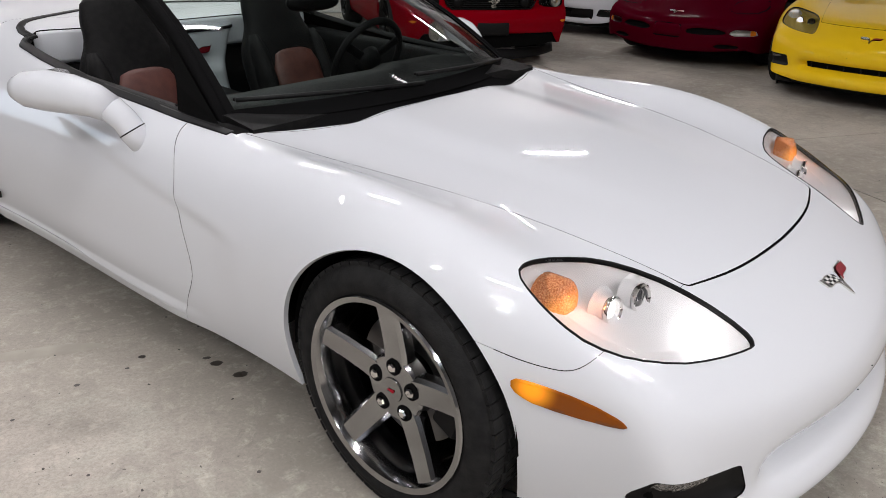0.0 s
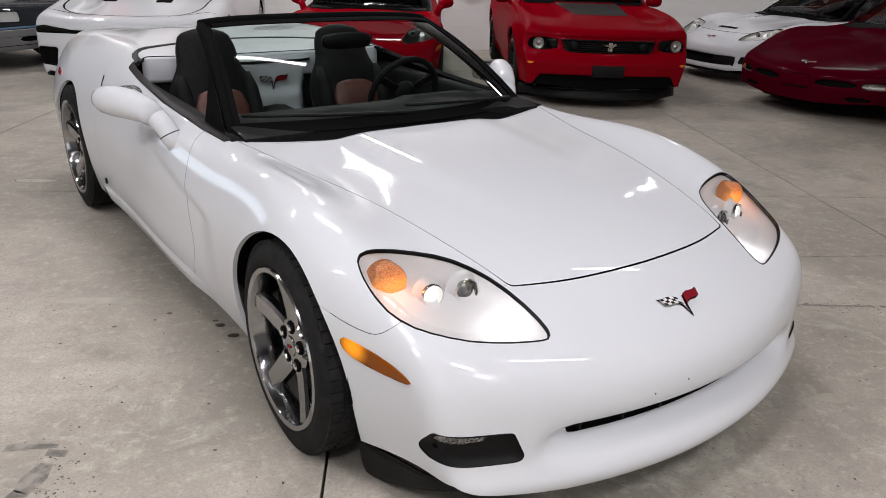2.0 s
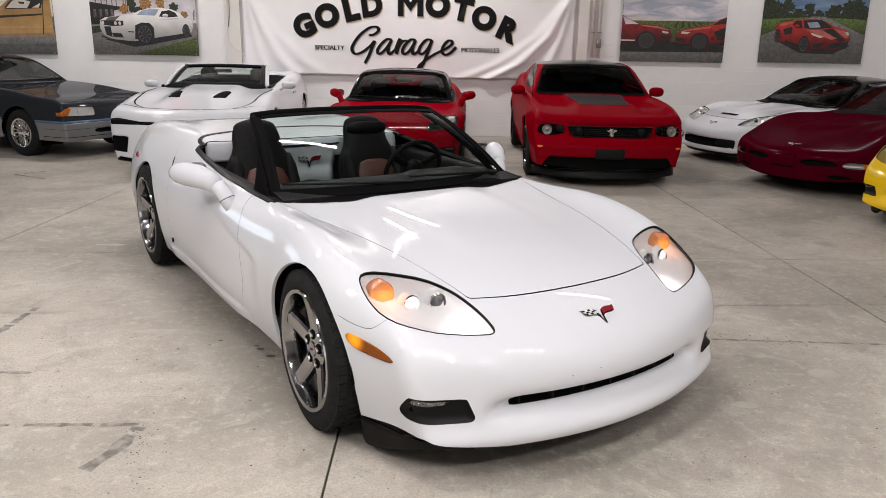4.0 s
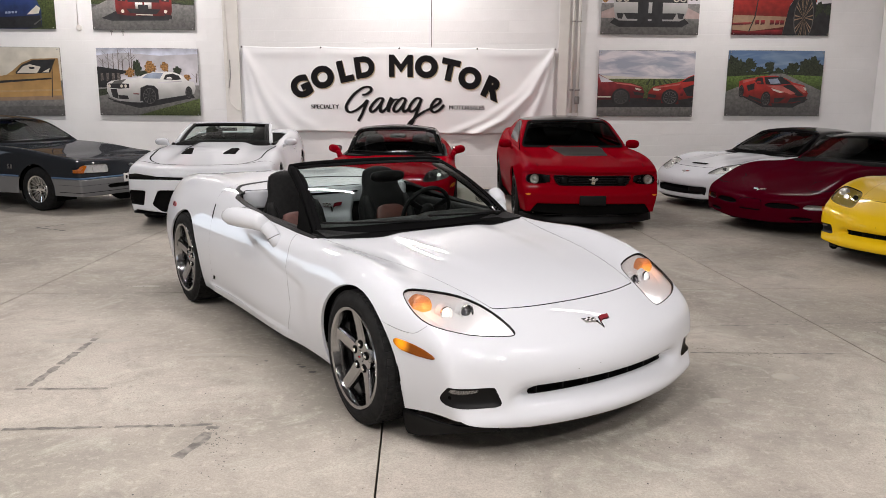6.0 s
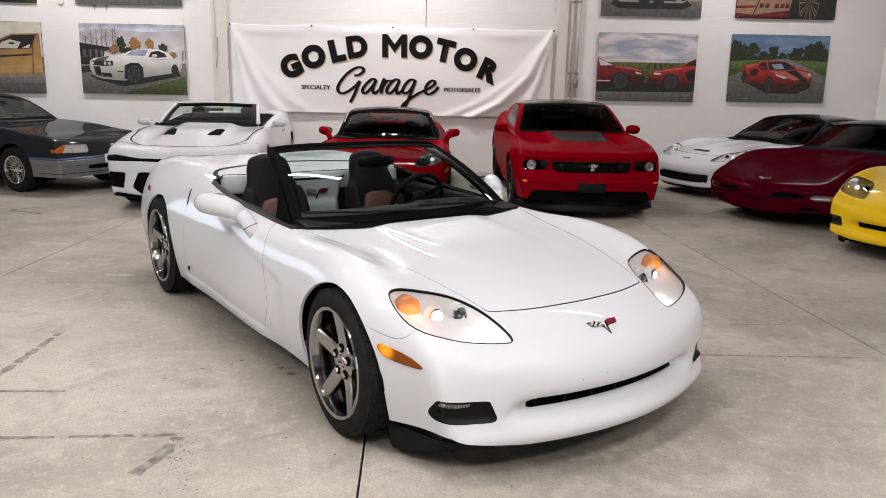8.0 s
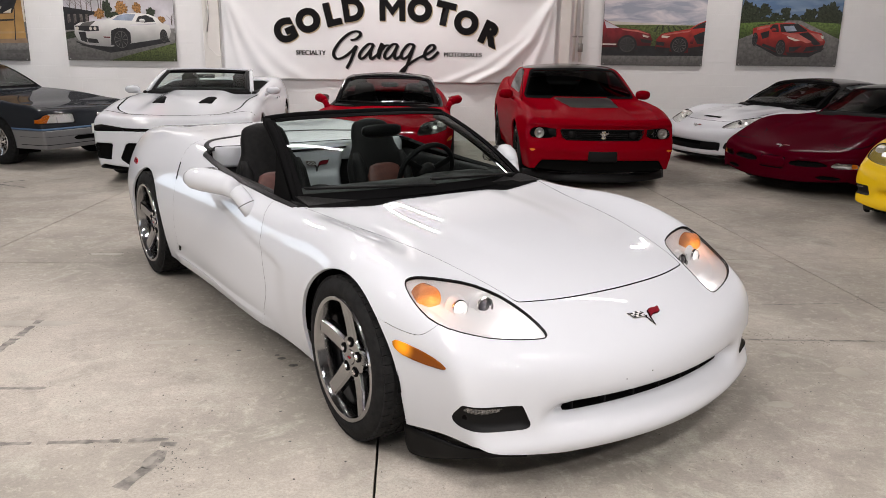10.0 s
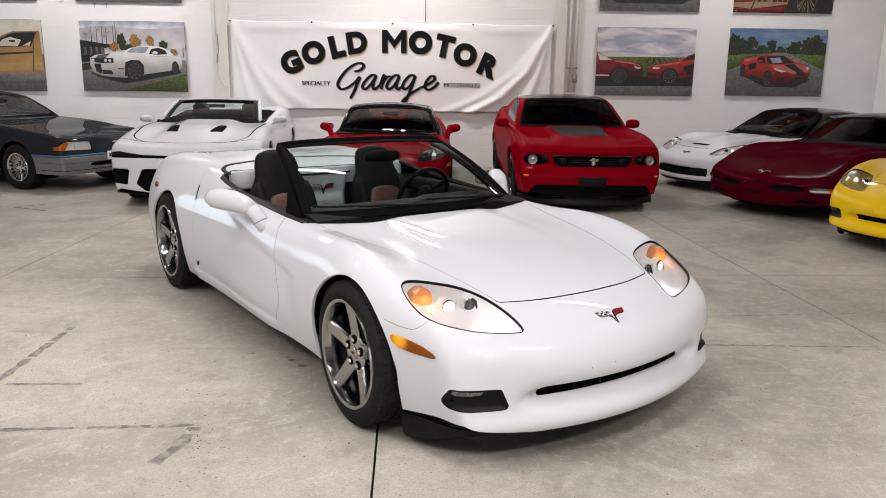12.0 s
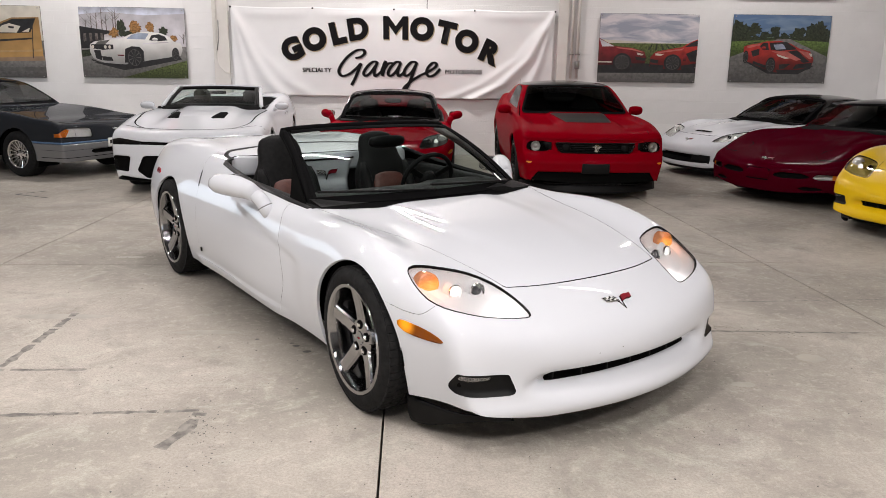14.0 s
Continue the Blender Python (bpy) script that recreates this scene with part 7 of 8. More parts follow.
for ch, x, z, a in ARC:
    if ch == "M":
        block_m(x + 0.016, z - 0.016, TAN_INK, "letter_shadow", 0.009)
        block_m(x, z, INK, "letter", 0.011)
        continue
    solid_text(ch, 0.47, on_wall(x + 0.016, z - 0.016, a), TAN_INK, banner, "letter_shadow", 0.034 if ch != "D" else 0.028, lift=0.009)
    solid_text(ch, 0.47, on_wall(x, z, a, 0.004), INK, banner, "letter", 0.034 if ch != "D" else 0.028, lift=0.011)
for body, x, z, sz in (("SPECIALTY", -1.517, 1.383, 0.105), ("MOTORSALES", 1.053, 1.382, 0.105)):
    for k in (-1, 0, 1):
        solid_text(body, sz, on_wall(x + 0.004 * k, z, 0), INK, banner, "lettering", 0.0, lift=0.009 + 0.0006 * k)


def stroke(pts, w0, mt, dx, dz, lift, name):
    """A brush stroke through points, thick on the way down."""
    P = [Vector((a, b, 0)) for a, b in pts]
    fine = []
    for i in range(len(P) - 1):
        p0, p1, p2, p3 = P[max(i - 1, 0)], P[i], P[i + 1], P[min(i + 2, len(P) - 1)]
        for k in range(6):
            t = k / 6
            fine.append(0.5 * ((2 * p1) + (p2 - p0) * t + (2 * p0 - 5 * p1 + 4 * p2 - p3) * t * t + (3 * p1 - p0 - 3 * p2 + p3) * t ** 3))
    fine.append(P[-1])
    bm = bmesh.new()
    rows = []
    for i, p in enumerate(fine):
        d = (fine[min(i + 1, len(fine) - 1)] - fine[max(i - 1, 0)]).normalized()
        s = Vector((-d.y, d.x, 0)) * w0 * (0.62 + 0.48 * abs(d.y)) * (0.75 if i in (0, len(fine) - 1) else 1.0)
        rows.append([bm.verts.new((-1.517 + (q.x / 3 - 5) * 0.01032 + dx, 0, 1.383 - (q.y / 3 - 52.4 - (q.x / 3 - 5) * 0.0124) * 0.01032 + dz)) for q in (p + s, p - s)])
    for a, b in zip(rows, rows[1:]):
        bm.faces.new((a[0], a[1], b[1], b[0]))
    ob = part(name, bm, mt, banner, smooth=False)
    onto_cloth(ob.data, lift)


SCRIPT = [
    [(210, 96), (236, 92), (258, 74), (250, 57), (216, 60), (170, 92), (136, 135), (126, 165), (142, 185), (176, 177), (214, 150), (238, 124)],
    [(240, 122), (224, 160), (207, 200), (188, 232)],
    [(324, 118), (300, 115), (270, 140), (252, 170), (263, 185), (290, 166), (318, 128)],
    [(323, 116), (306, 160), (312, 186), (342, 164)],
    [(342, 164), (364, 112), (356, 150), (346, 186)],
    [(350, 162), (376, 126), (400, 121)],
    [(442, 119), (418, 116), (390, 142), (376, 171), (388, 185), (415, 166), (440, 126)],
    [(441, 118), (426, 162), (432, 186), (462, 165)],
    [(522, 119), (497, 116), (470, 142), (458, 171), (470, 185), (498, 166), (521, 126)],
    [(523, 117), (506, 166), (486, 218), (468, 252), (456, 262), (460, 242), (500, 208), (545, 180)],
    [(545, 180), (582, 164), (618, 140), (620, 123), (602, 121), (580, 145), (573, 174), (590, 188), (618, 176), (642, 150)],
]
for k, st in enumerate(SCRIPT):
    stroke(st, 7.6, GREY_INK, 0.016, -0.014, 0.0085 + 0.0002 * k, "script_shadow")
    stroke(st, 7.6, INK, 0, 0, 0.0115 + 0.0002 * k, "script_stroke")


# ---- printed posters ----
class Sheet:
    """A printed poster: shapes laid on a sheet by fractions of its width and height."""

    def __init__(self, x0, x1, z0, z1, label):
        self.x0, self.x1, self.z0, self.z1, self.k = x0, x1, z0, z1, 0
        self.ob = thing("poster", Matrix(), label, "poster", "printed posters")
        fn = lambda u, v: Vector((x0 + (x1 - x0) * u, WALL_Y - 0.016 - 0.01 * (1 - v) ** 3 * abs(2 * u - 1), z0 + (z1 - z0) * v + 0.006 * math.sin(3.1 * u)))
        part("sheet", sheet(fn, 12, 12, 0.003), PRINT_STEEL, self.ob)
        for u, v in ((0.02, 0.02), (0.98, 0.02), (0.02, 0.97), (0.98, 0.97)):
            p = fn(u, v)
            bm = bmesh.new()
            bmesh.ops.create_uvsphere(bm, u_segments=8, v_segments=6, radius=0.011, matrix=Matrix.Translation(p + Vector((0, -0.03, 0))))
            part("eyelet", bm, STEEL, self.ob)

    def shape(self, pts, m, name="printed_shape"):
        self.k += 1
        y = WALL_Y - 0.0275 - 0.0002 * self.k
        bm = bmesh.new()
        bm.faces.new([bm.verts.new((self.x0 + (self.x1 - self.x0) * min(max(u, 0.001), 0.999), y, self.z0 + (self.z1 - self.z0) * min(max(v, 0.001), 0.999))) for u, v in pts])
        if bm.faces[:]:
            bm.normal_update()
            f = bm.faces[:][0]
            if f.normal.y > 0:
                f.normal_flip()
        bmesh.ops.triangulate(bm, faces=bm.faces[:])
        part(name, bm, m, self.ob, smooth=False)

    def band(self, v0, v1, m, u0=0.0, u1=1.0):
        self.shape([(u0, v0), (u1, v0), (u1, v1), (u0, v1)], m, "printed_band")

    def disc(self, u, v, r, m, squash=1.0, n=18):
        asp = (self.x1 - self.x0) / (self.z1 - self.z0)
        self.shape([(u + r * math.cos(2 * math.pi * i / n) * squash, v + r * asp * math.sin(2 * math.pi * i / n)) for i in range(n)], m, "printed_disc")

    def frame_of(self, ox, oy, w, h):
        """The lower left corner and the size of the print, in drawing units with y down."""
        self.grid = (ox, oy, w, h)

    def draw(self, pts, m, name="printed_shape"):
        ox, oy, w, h = self.grid
        self.shape([((x - ox) / w, (oy - y) / h) for x, y in pts], m, name)

    def oval(self, x, y, rx, ry, m, name="printed_disc", n=20):
        self.draw([(x + rx * math.cos(2 * math.pi * i / n), y + ry * math.sin(2 * math.pi * i / n)) for i in range(n)], m, name)

    def crown(self, x, y, rx, ry, m, seed, n=26):
        """A ragged treetop."""
        rng = random.Random(seed)
        self.draw([(x + rx * k * math.cos(2 * math.pi * i / n), y + ry * k * math.sin(2 * math.pi * i / n)) for i in range(n) for k in [rng.uniform(0.62, 1.08)]], m, "printed_foliage")

    def alloy(self, x, y, rx, ry, spokes=9):
        """A dark tyre with a spoked wheel."""
        self.oval(x, y, rx, ry, PRINT_SHADOW, "printed_tyre")
        self.oval(x, y, rx * 0.76, ry * 0.76, PRINT_STEEL, "printed_rim")
        self.oval(x, y, rx * 0.71, ry * 0.71, PRINT_SHADOW, "printed_rim")
        for i in range(spokes):
            a = 2 * math.pi * i / spokes
            self.draw([(x + rx * 0.7 * math.cos(a + k), y + ry * 0.7 * math.sin(a + k)) for k in (-0.06, 0.06)] + [(x, y)], PRINT_STEEL, "printed_spoke")


TOP = 3.88
# white coupe on a lane
s = Sheet(-5.562, -3.765, 1.21, 2.385, "printed poster of a white coupe on a lane in autumn")
s.frame_of(488, 617, 537, 355)
s.draw([(488, 262), (1030, 262), (1030, 480), (488, 480)], PRINT_SKY)
s.draw([(488, 300), (620, 285), (820, 300), (1030, 290), (1030, 262), (488, 262)], PRINT_CLOUD)
rng = random.Random(5)
for x, y, h in ((520, 400, 80), (548, 400, 110), (575, 395, 105), (602, 395, 130), (624, 390, 95), (660, 380, 100), (672, 380, 112), (1012, 440, 50)):
    s.draw([(x - 3, y), (x + 3, y), (x + 1, y - h), (x - 1, y - h)], PRINT_BARE, "printed_trunk")
    for k in range(7):
        yy, d, l = y - h * rng.uniform(0.3, 0.9), rng.choice((-1, 1)), rng.uniform(14, 34)
        s.draw([(x, yy), (x, yy + 2), (x + d * l, yy - l * 0.9), (x + d * l, yy - l * 0.9 - 1)], PRINT_BARE, "printed_branch")
for x, y, rx, ry, m in ((660, 390, 30, 26, PRINT_ORANGE), (702, 362, 24, 46, PRINT_DARK), (770, 362, 34, 36, PRINT_ORANGE), (846, 360, 26, 30, PRINT_ORANGE), (912, 378, 24, 30, PRINT_DARK), (962, 415, 26, 18, PRINT_ORANGE), (570, 425, 34, 20, PRINT_ORANGE), (730, 395, 30, 18, PRINT_DARK)):
    s.crown(x, y, rx, ry, m, int(x))
s.draw([(488, 358), (640, 380), (640, 392), (610, 400), (610, 440), (488, 490)], PRINT_SHADOW, "printed_barn")
for x in (505, 535, 565, 592):
    s.draw([(x, 392), (x + 14, 394), (x + 14, 430), (x, 436)], PRINT_BARE, "printed_opening")
s.draw([(488, 470), (1030, 455), (1030, 617), (488, 617)], PRINT_ROAD)
s.draw([(488, 480), (560, 470), (560, 500), (488, 515)], PRINT_DARK)
s.draw([(690, 617), (820, 580), (1030, 525), (1030, 617)], PRINT_GRASS)
s.draw([(545, 540), (700, 578), (800, 562), (1000, 520), (985, 500), (700, 540)], PRINT_SHADOW, "printed_shadow")
s.draw([(535, 448), (560, 434), (640, 424), (700, 416), (742, 396), (790, 387), (845, 383), (900, 388), (938, 404), (965, 430), (1000, 440), (1006, 470), (996, 500), (800, 532), (700, 550), (600, 541), (548, 520), (532, 488)], PRINT_WHITE, "printed_body")
s.draw([(722, 419), (752, 397), (792, 389), (838, 390), (818, 421)], PRINT_GREYBLUE, "printed_window")
s.draw([(836, 425), (850, 400), (888, 393), (920, 405), (932, 424), (880, 429)], PRINT_SHADOW, "printed_window")
s.draw([(806, 440), (935, 432), (936, 436), (806, 446)], PRINT_SKY, "printed_crease")
s.oval(868, 420, 15, 9, PRINT_WHITE, "printed_mirror")
s.draw([(538, 449), (590, 447), (652, 449), (653, 472), (600, 476), (545, 470)], PRINT_SHADOW, "printed_grille")
s.draw([(578, 434), (640, 424), (612, 448), (560, 449)], PRINT_STEEL, "printed_stripe")
s.draw([(552, 478), (586, 477), (592, 530), (562, 520)], PRINT_SHADOW, "printed_stripe")
s.draw([(590, 508), (640, 512), (648, 532), (596, 530)], PRINT_SHADOW, "printed_intake")
s.draw([(536, 522), (600, 545), (704, 548), (706, 556), (600, 553), (538, 530)], PRINT_SHADOW, "printed_splitter")
s.draw([(672, 499), (704, 500), (704, 506), (674, 505)], PRINT_DARKRED, "printed_lamp")
for x in (612, 634, 548):
    s.oval(x, 461, 7, 9, PRINT_PALE, "printed_lamp")
s.draw([(706, 540), (712, 470), (745, 456), (785, 458), (806, 480), (806, 530)], PRINT_SHADOW, "printed_arch")
s.alloy(758, 513, 44, 55)
s.alloy(969, 495, 19, 35)
# red coupe head-on
s = Sheet(-5.58, -3.785, 2.70, TOP, "printed poster of a red coupe with white stripes seen head-on")
s.frame_of(455, 172, 545, 359)
s.draw([(455, -187), (1000, -187), (1000, 40), (455, 40)], PRINT_GRASS)
s.draw([(880, 20), (1000, 50), (1000, 60), (880, 48)], PRINT_DARK)
for k in range(8):
    s.crown(480 + 70 * k, -100 + 12 * (k % 3), 60, 60, PRINT_DARK if k % 2 else PRINT_GRASS, 60 + k)
s.draw([(455, 60), (560, 10), (1000, 45), (1000, 172), (455, 172)], PRINT_ROAD)
s.draw([(505, 112), (590, 72), (880, 100), (860, 122), (560, 126)], PRINT_SHADOW, "printed_shadow")
s.draw([(583, 0), (583, 72), (592, 92), (640, 98), (830, 100), (876, 96), (882, 70), (882, 0), (850, -70), (815, -110), (650, -110), (615, -70)], PRINT_RED, "printed_body")
s.draw([(655, -105), (810, -105), (835, -70), (630, -70)], PRINT_SHADOW, "printed_window")
s.draw([(640, -16), (824, -14), (814, 30), (650, 28)], PRINT_SHADOW, "printed_grille")
for x0, x1 in ((594, 640), (826, 872)):
    s.draw([(x0, 0), (x1, -2), (x1 - 3, 26), (x0 + 3, 24)], PRINT_SHADOW, "printed_lamp")
    s.oval((x0 + x1) / 2, 12, 9, 9, PRINT_PALE, "printed_lamp")
for x in (688, 736):
    s.draw([(x, 30), (x + 40, 30), (x + 38, 62), (x + 2, 62)], PRINT_WHITE, "printed_stripe")
    s.draw([(x + 4, -70), (x + 34, -70), (x + 38, -16), (x, -16)], PRINT_WHITE, "printed_stripe")
s.draw([(703, 42), (757, 43), (757, 70), (704, 69)], PRINT_SHADOW, "printed_plate")
s.draw([(640, 62), (822, 65), (800, 89), (660, 86)], PRINT_SHADOW, "printed_intake")
s.draw([(690, 90), (778, 92), (778, 97), (690, 95)], PRINT_PALE, "printed_splitter")
for x in (620, 848):
    s.oval(x, 76, 9, 9, PRINT_PALE, "printed_lamp")
for x in (586, 840):
    s.draw([(x, 88), (x + 40, 97), (x + 40, 116), (x + 6, 114)], PRINT_SHADOW, "printed_tyre")
# golden coupe, flank
s = Sheet(-8.0, -6.2, 1.19, 2.387, "printed poster of a golden coupe seen from the side")
s.frame_of(-240, 617, 540, 358)
s.draw([(-240, 258), (310, 258), (310, 430), (-240, 430)], PRINT_PALE)
s.draw([(-240, 535), (310, 515), (310, 617), (-240, 617)], PRINT_ROAD)
s.draw([(-240, 575), (310, 562), (310, 580), (-240, 596)], PRINT_STEEL)
s.draw([(-240, 430), (-60, 415), (10, 402), (45, 378), (92, 340), (150, 318), (288, 314), (294, 515), (0, 528), (-240, 530)], PRINT_GOLD, "printed_body")
s.draw([(-240, 522), (0, 520), (296, 508), (300, 530), (0, 538), (-240, 542)], PRINT_TAN, "printed_sill")
s.draw([(48, 397), (92, 350), (152, 325), (272, 320), (240, 390), (120, 397)], PRINT_SHADOW, "printed_window")
s.draw([(64, 392), (98, 358), (135, 346), (192, 360), (170, 392)], PRINT_PALE, "printed_window")
s.draw([(196, 388), (240, 366), (232, 388)], PRINT_PALE, "printed_window")
s.draw([(128, 360), (160, 362), (158, 372), (132, 370)], PRINT_SHADOW, "printed_mirror")
s.draw([(12, 400), (48, 376), (60, 395), (40, 404)], PRINT_GOLD, "printed_mirror")
s.draw([(-240, 446), (244, 416), (244, 424), (-240, 462)], PRINT_SHADOW, "printed_stripe")
s.draw([(-240, 490), (288, 474), (290, 484), (-240, 502)], PRINT_PALEGOLD, "printed_sheen")
s.draw([(253, 330), (257, 330), (243, 518), (238, 518)], PRINT_SHADOW, "printed_seam")
# blue car on grass
s = Sheet(-8.0, -6.226, 2.70, TOP, "printed poster of a blue car on grass")
s.frame_of(-280, 160, 540, 357)
s.draw([(-280, -197), (265, -197), (265, 160), (-280, 160)], PRINT_GRASS)
for k in range(5):
    s.crown(-220 + 110 * k, -150, 80, 50, PRINT_DARK, 80 + k)
s.draw([(-280, -120), (-100, -110), (90, -60), (165, 0), (190, 60), (186, 150), (100, 160), (-280, 160)], PRINT_BLUE, "printed_body")
s.draw([(-240, -100), (-60, -95), (60, -50), (-120, -50)], PRINT_GREYBLUE, "printed_window")
s.draw([(-150, 105), (180, 90), (186, 152), (-150, 160)], PRINT_SHADOW, "printed_intake")
s.draw([(112, 86), (166, 38), (186, 52), (174, 80)], PRINT_PALE, "printed_lamp")
s.draw([(145, 132), (190, 104), (190, 110), (148, 140)], PRINT_STEEL, "printed_trim")
for k in range(4):
    s.draw([(-2 + 17 * k, 72 - k), (10 + 17 * k, 71 - k), (10 + 17 * k, 82 - k), (-2 + 17 * k, 83 - k)], PRINT_GREYBLUE, "printed_bar")
# two red coupes nose to nose
s = Sheet(3.436, 5.195, 1.247, 2.418, "printed poster of two red coupes nose to nose")
s.frame_of(14, 605, 480, 330)
s.draw([(14, 275), (500, 275), (500, 420), (14, 420)], PRINT_OVERCAST)
s.draw([(14, 398), (300, 412), (500, 412), (500, 420), (14, 420)], PRINT_PALE)
s.draw([(14, 416), (500, 414), (500, 530), (14, 530)], PRINT_GRASS)
for k in range(5):
    s.draw([(270 + 22 * k, 418), (276 + 22 * k, 418), (262 + 36 * k, 446), (250 + 36 * k, 446)], PRINT_DARK, "printed_furrow")
s.draw([(14, 515), (500, 515), (500, 605), (14, 605)], PRINT_ROAD)
s.draw([(14, 530), (250, 512), (500, 530), (500, 556), (14, 560)], PRINT_SHADOW, "printed_shadow")
s.draw([(14, 392), (60, 415), (92, 430), (180, 438), (236, 455), (248, 485), (241, 516), (190, 528), (14, 540)], PRINT_DARKRED, "printed_body")
s.draw([(500, 392), (462, 405), (420, 430), (340, 445), (290, 455), (268, 480), (265, 525), (320, 535), (420, 542), (500, 522)], PRINT_RED, "printed_body")
s.draw([(16, 396), (90, 431), (30, 433)], PRINT_SKY, "printed_window")
s.draw([(500, 396), (462, 410), (430, 431), (500, 425)], PRINT_SHADOW, "printed_window")
s.draw([(14, 503), (80, 504), (80, 510), (14, 510)], PRINT_PALE, "printed_stripe")
s.draw([(14, 522), (90, 520), (92, 534), (14, 542)], PRINT_SHADOW, "printed_sill")
s.draw([(172, 512), (242, 512), (238, 522), (180, 530)], PRINT_SHADOW, "printed_lip")
s.draw([(266, 516), (334, 520), (334, 538), (270, 528)], PRINT_SHADOW, "printed_lip")
s.draw([(420, 520), (500, 508), (500, 526), (424, 544)], PRINT_SHADOW, "printed_sill")
s.draw([(96, 434), (180, 441), (232, 456), (226, 459), (176, 448), (110, 441)], PRINT_SHEEN, "printed_sheen")
s.draw([(428, 436), (350, 448), (296, 458), (304, 462), (350, 455), (420, 445)], PRINT_SHEEN, "printed_sheen")
s.draw([(430, 470), (452, 468), (440, 500), (428, 498)], PRINT_DARKRED, "printed_shade")
s.draw([(190, 478), (246, 487), (242, 500), (200, 496)], PRINT_SHADOW, "printed_grille")
s.draw([(268, 490), (308, 495), (304, 512), (268, 506)], PRINT_SHADOW, "printed_grille")
s.draw([(200, 460), (234, 467), (226, 474), (204, 470)], PRINT_PALE, "printed_lamp")
s.draw([(292, 462), (332, 466), (318, 474), (290, 472)], PRINT_PALE, "printed_lamp")
s.draw([(440, 462), (496, 440), (492, 500), (462, 500)], PRINT_SHADOW, "printed_scoop")
s.alloy(131, 508, 46, 45, 11)
s.alloy(377, 508, 43, 42, 11)
# white coupe with dark stripes, head-on
s = Sheet(3.438, 5.206, 2.695, TOP, "printed poster of a dark-striped white coupe seen head-on")
s.frame_of(32, 196, 482, 323)
s.draw([(32, -127), (514, -127), (514, 60), (32, 60)], PRINT_SKY)
for k in range(9):
    s.crown(50 + 55 * k, -5, 42, 50, PRINT_DARK if k % 3 else PRINT_ORANGE, 20 + k)
s.draw([(32, 50), (514, 50), (514, 196), (32, 196)], PRINT_ROAD)
s.draw([(32, 90), (110, 60), (440, 60), (514, 95), (514, 120), (32, 118)], PRINT_PINK)
s.draw([(75, 140), (110, 110), (430, 110), (465, 140), (430, 160), (120, 160)], PRINT_SHADOW, "printed_shadow")
s.draw([(92, -20), (92, 72), (102, 120), (136, 137), (410, 137), (440, 120), (455, 72), (455, -20), (420, -60), (390, -95), (155, -95), (125, -60)], PRINT_WHITE, "printed_body")
s.draw([(160, -90), (385, -90), (412, -60), (133, -60)], PRINT_SHADOW, "printed_window")
s.draw([(100, 12), (450, 12), (450, 46), (100, 43)], PRINT_SHADOW, "printed_grille")
s.draw([(140, 94), (402, 95), (386, 124), (160, 122)], PRINT_SHADOW, "printed_intake")
for x in (210, 280):
    s.draw([(x, -60), (x + 52, -60), (x + 52, 137), (x, 137)], PRINT_STEEL if x < 0 else PRINT_SHADOW, "printed_stripe")
for x in (118, 152, 397, 430):
    s.oval(x, 27, 16, 15, PRINT_PALE, "printed_lamp")
    s.oval(x, 27, 10, 10, PRINT_SHADOW, "printed_lamp")
for x in (106, 404):
    s.draw([(x, 94), (x + 36, 96), (x + 28, 122), (x + 8, 120)], PRINT_SHADOW, "printed_duct")
s.draw([(90, 114), (100, 140), (260, 152), (440, 145), (446, 114), (432, 132), (110, 130)], PRINT_SHADOW, "printed_splitter")
# red sports car on a tree-lined road
s = Sheet(5.794, 7.55, 1.27, 2.436, "printed poster of a red sports car on a tree-lined road")
s.frame_of(660, 605, 478, 326)
s.draw([(660, 279), (1140, 279), (1140, 400), (660, 400)], PRINT_BLUESKY)
s.draw([(660, 388), (1140, 382), (1140, 480), (660, 480)], PRINT_MEADOW)
s.draw([(660, 376), (760, 384), (860, 388), (1000, 386), (1060, 380), (1140, 372), (1140, 404), (1000, 398), (860, 396), (660, 408)], PRINT_DARK, "printed_hedge")
for k in range(14):
    s.crown(668 + 36 * k, 388 - 6 * (k % 3), 24, 12, PRINT_DARK, 300 + k)
for x, y, rx, ry in ((684, 350, 42, 48), (718, 356, 34, 40), (770, 350, 34, 34), (820, 372, 26, 18), (870, 358, 26, 32), (912, 374, 16, 16), (985, 362, 40, 28), (1052, 352, 40, 42), (1085, 346, 38, 46), (1120, 362, 26, 24)):
    s.crown(x, y, rx, ry, PRINT_DARK, int(x))
    s.draw([(x - 3, y + ry * 0.6), (x + 3, y + ry * 0.6), (x + 3, 402), (x - 3, 402)], PRINT_DARK, "printed_trunk")
s.draw([(885, 392), (945, 392), (1138, 476), (1138, 605), (660, 605), (660, 482)], PRINT_ROAD)
s.draw([(735, 505), (850, 560), (1000, 562), (1075, 520), (960, 500)], PRINT_SHADOW, "printed_shadow")
s.draw([(722, 432), (738, 425), (800, 413), (830, 405), (900, 402), (950, 414), (992, 436), (1050, 450), (1072, 490), (1060, 530), (1000, 550), (900, 555), (850, 545), (770, 512), (726, 496)], PRINT_RED, "printed_body")
s.draw([(760, 452), (800, 440), (800, 470), (770, 480)], PRINT_SHADOW, "printed_scoop")
s.draw([(845, 411), (930, 406), (985, 441), (900, 450), (856, 445)], PRINT_SHADOW, "printed_window")
s.draw([(800, 430), (816, 412), (838, 411), (846, 446), (815, 446)], PRINT_SHADOW, "printed_window")
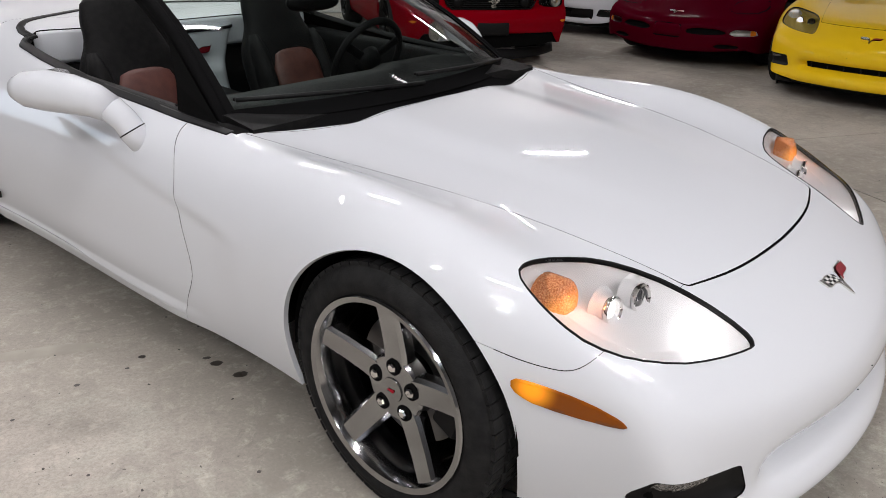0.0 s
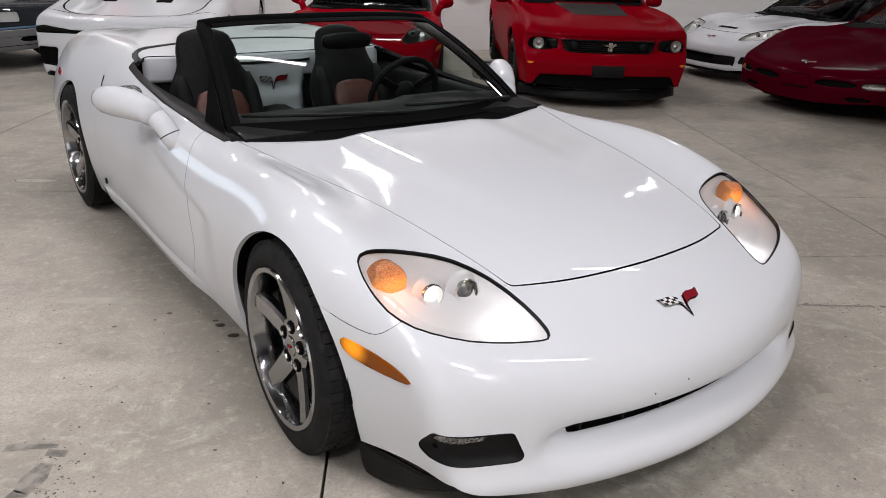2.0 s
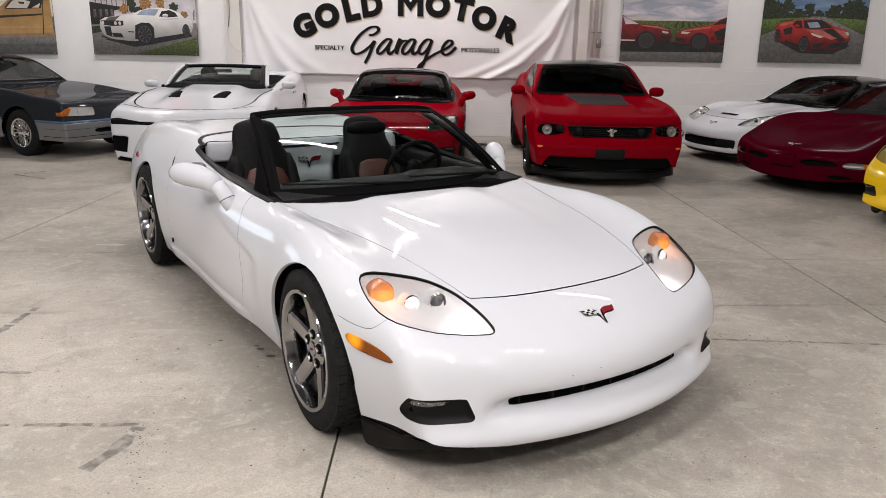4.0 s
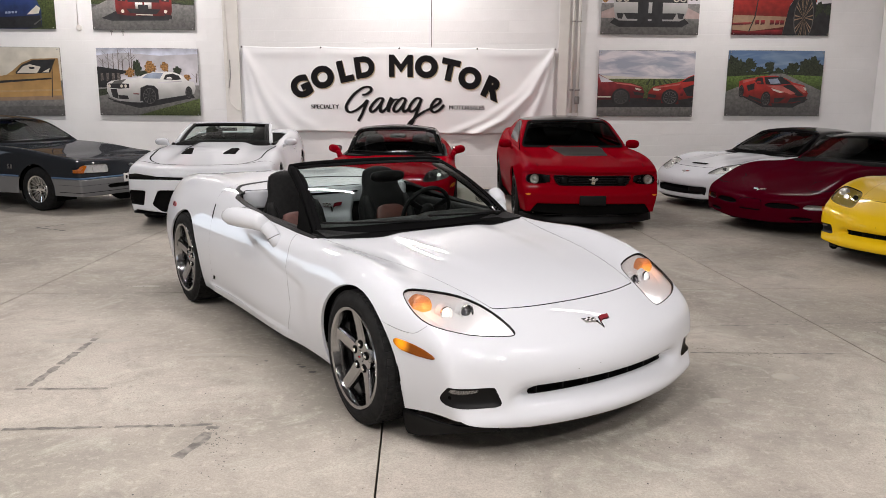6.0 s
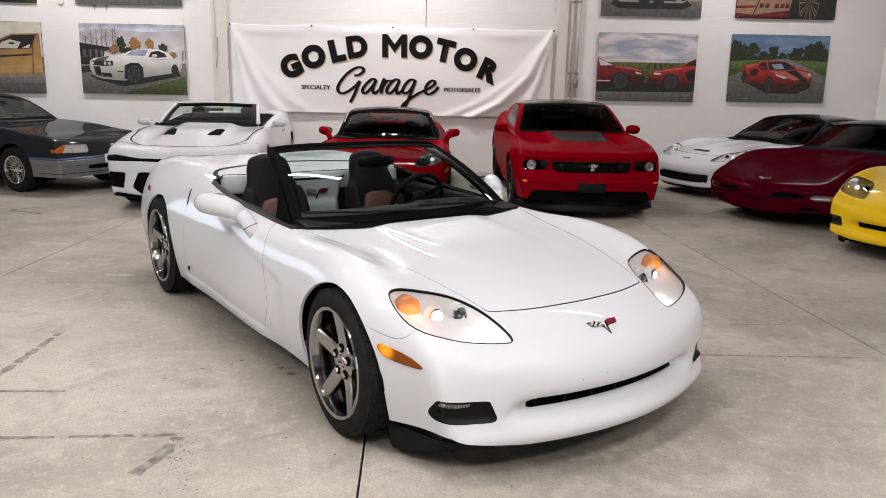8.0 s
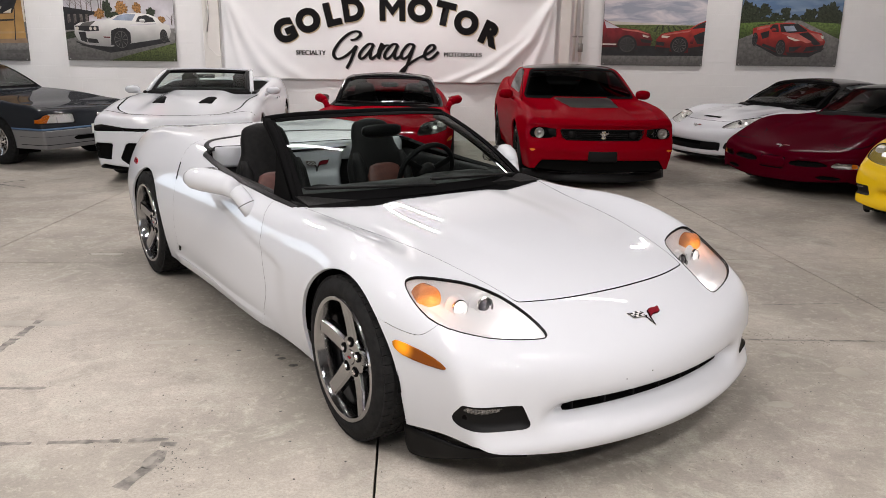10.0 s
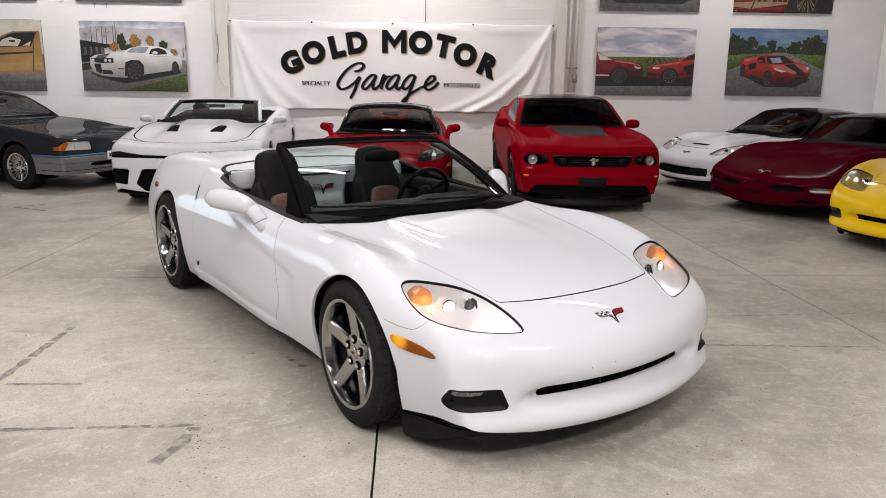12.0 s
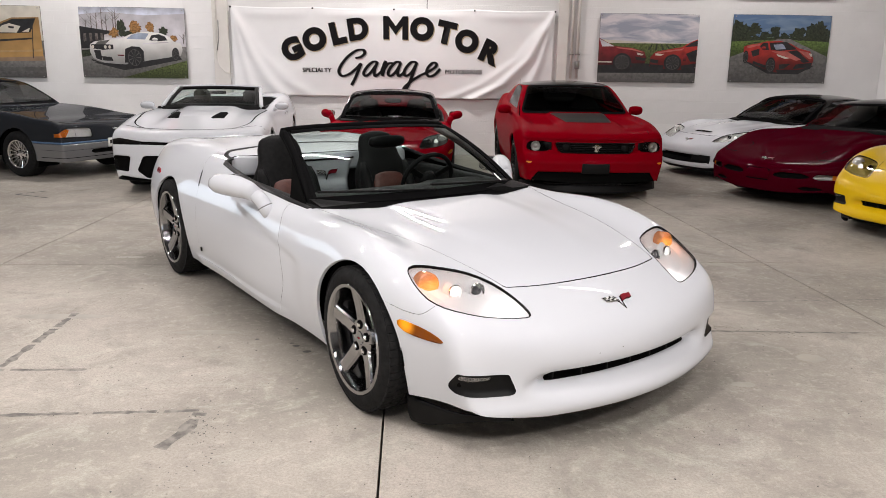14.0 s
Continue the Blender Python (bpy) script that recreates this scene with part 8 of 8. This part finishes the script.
s.draw([(865, 420), (912, 416), (930, 440), (880, 444)], PRINT_GREYBLUE, "printed_window")
s.draw([(940, 452), (985, 445), (1052, 500), (1022, 506)], PRINT_SHADOW, "printed_stripe")
s.draw([(903, 515), (962, 511), (926, 536), (905, 537)], PRINT_SHADOW, "printed_intake")
s.draw([(985, 514), (1066, 504), (1060, 526), (972, 537)], PRINT_SHADOW, "printed_intake")
s.draw([(884, 464), (952, 484), (930, 488), (895, 476)], PRINT_PALE, "printed_lamp")
s.draw([(1044, 458), (1060, 462), (1062, 476), (1052, 474)], PRINT_PALE, "printed_lamp")
s.draw([(738, 428), (800, 416), (800, 424), (742, 440)], PRINT_SHEEN, "printed_sheen")
s.draw([(858, 452), (936, 452), (1010, 490), (985, 496), (900, 466)], PRINT_SHEEN, "printed_sheen")
s.draw([(990, 446), (1040, 454), (1062, 486), (1046, 486)], PRINT_SHEEN, "printed_sheen")
s.draw([(776, 500), (836, 520), (838, 536), (772, 512)], PRINT_SHADOW, "printed_sill")
s.draw([(890, 540), (1000, 540), (1064, 522), (1058, 534), (1000, 554), (900, 558)], PRINT_SHADOW, "printed_splitter")
s.draw([(740, 418), (746, 414), (800, 406), (800, 410)], PRINT_SHADOW, "printed_wing")
s.oval(820, 437, 12, 8, PRINT_RED, "printed_mirror")
s.alloy(861, 520, 24, 39, 8)
s.alloy(735, 481, 13, 31, 6)
# red flank and wheel
s = Sheet(5.808, 7.58, 2.705, TOP, "printed poster of a red car flank and wheel close up")
s.frame_of(684, 196, 484, 324)
s.draw([(684, -128), (1168, -128), (1168, 60), (684, 60)], PRINT_SKY)
s.draw([(1060, 50), (1168, 40), (1168, 196), (1060, 196)], PRINT_SHADOW)
for x, y in ((1112, 62), (1158, 72), (1085, 80)):
    s.crown(x, y, 26, 30, PRINT_DARK, x)
s.draw([(684, -128), (1020, -128), (1090, -40), (1096, 40), (1000, -10), (960, 60), (935, 196), (684, 196)], PRINT_RED, "printed_body")
s.draw([(684, 175), (760, 178), (935, 168), (930, 196), (684, 196)], PRINT_DARKRED, "printed_sill")
s.draw([(690, 100), (955, 107), (946, 155), (770, 178), (684, 170)], PRINT_TAN, "printed_stripe")
s.draw([(684, 138), (782, 134), (774, 145), (684, 150)], PRINT_DARKRED, "printed_stripe")
s.draw([(812, -60), (816, -60), (798, 108), (772, 180), (766, 180), (792, 108)], PRINT_SHADOW, "printed_seam")
s.draw([(936, 196), (960, 60), (1000, -6), (1050, -20), (1085, 0), (1094, 60), (1086, 196)], PRINT_SHADOW, "printed_arch")
s.oval(1036, 110, 50, 112, PRINT_STEEL, "printed_rim")
s.oval(1036, 110, 46, 106, PRINT_SHADOW, "printed_rim")
for i in range(10):
    a = 2 * math.pi * i / 10
    for k in (-0.14, 0.06):
        s.draw([(1036 + 46 * math.cos(a + k), 110 + 106 * math.sin(a + k)), (1036 + 46 * math.cos(a + k + 0.07), 110 + 106 * math.sin(a + k + 0.07)), (1036, 112)], PRINT_TAN, "printed_spoke")
for x in (798, 826, 872, 898, 922):
    s.draw([(x, 124), (x + 20, 124), (x + 18, 144), (x - 2, 146)], PRINT_DARKRED, "printed_bar")
hero = c6_car(HERO, WHITE_PAINT, "glossy white convertible sports car with the roof down", True)


for place, paint, roof, label in ((stand(-0.15, 6.90, -91), RED_PAINT, True, "red sports coupe with a black roof"), (stand(4.94, 8.33, -159), WHITE_PAINT, True, "white sports coupe with a black roof"), (stand(5.28, 3.78, -148.5), YELLOW_PAINT, False, "bright yellow sports car with clear headlights")):
    c = copy_thing(hero, place)
    tagged(c, label)
    c.name = "sports_car"
    repaint(c, WHITE_PAINT, paint)
    repaint(c, LAMP_LIT, LAMP_OFF)
    repaint(c, AMBER_LIT, AMBER)
    repaint(c, AMBER_BULB, LAMP_BOWL)
    repaint(c, LAMP_SILVER, STEEL if paint == RED_PAINT else LAMP_YELLOW_REFLECTION if paint == YELLOW_PAINT else LAMP_BOWL)
    for o in c.children:
        if roof and o.name.split(".")[0] in ("centre_panel", "tonneau_front"):
            o.material_slots[0].link = "OBJECT"
            o.material_slots[0].material = LEATHER
    if paint == WHITE_PAINT:
        base = shell(C6, OUT, INN, (0.03, 0.03, 0.03))
        vent = poly_field([(0.455, -0.3), (0.455, 0.15), (0.43, 0.17), (0.395, 0.16), (0.385, -0.3)])
        inset(c, base, C6, lambda x, y, z: np.where(z > 0.5, vent(x, np.abs(y)), -1), -0.004, DARK, "hood_slot", "black slot in the hood")
        mouth = front_of(poly_field([(-0.6, 0.225), (0.40, 0.225), (0.52, 0.245), (0.54, 0.345), (-0.6, 0.345)], 1), 0.5)
        inset(c, base, C6, mouth, -0.006, DARK, "front_mouth", "wide black front intake")
        part("plate_holder", box(bmesh.new(), 0.80, 0.825, 0.10, 0.42, 0.225, 0.345, 0.006, pose(0, 0, 0, 0, 0, 8)), BLACK_PLASTIC, c, "black front plate holder")
        part("chin_lip", sheet(lambda u, v: Vector((0.845 - 0.42 * abs(u * 2 - 1) ** 2.2 - 0.03 * v, (u * 2 - 1) * 0.84, 0.135 + 0.05 * v)), 30, 3, 0.01), BLACK_PLASTIC, c, "black chin lip")
    if roof:
        repaint(c, GLASS, DARK_GLASS)
        coupe_roof(c, paint, BLACK_GLOSS)
pony_car(stand(2.34, 6.47, -91.2) @ Matrix.Diagonal((1, 0.965, 1, 1)))
muscle_car(stand(-2.50, 6.66, -86.4) @ Matrix.Diagonal((1, 0.945, 1, 1)))
boxy_car(stand(-4.77, 8.0, -24))
low_car(stand(5.02, 6.02, -149.5))
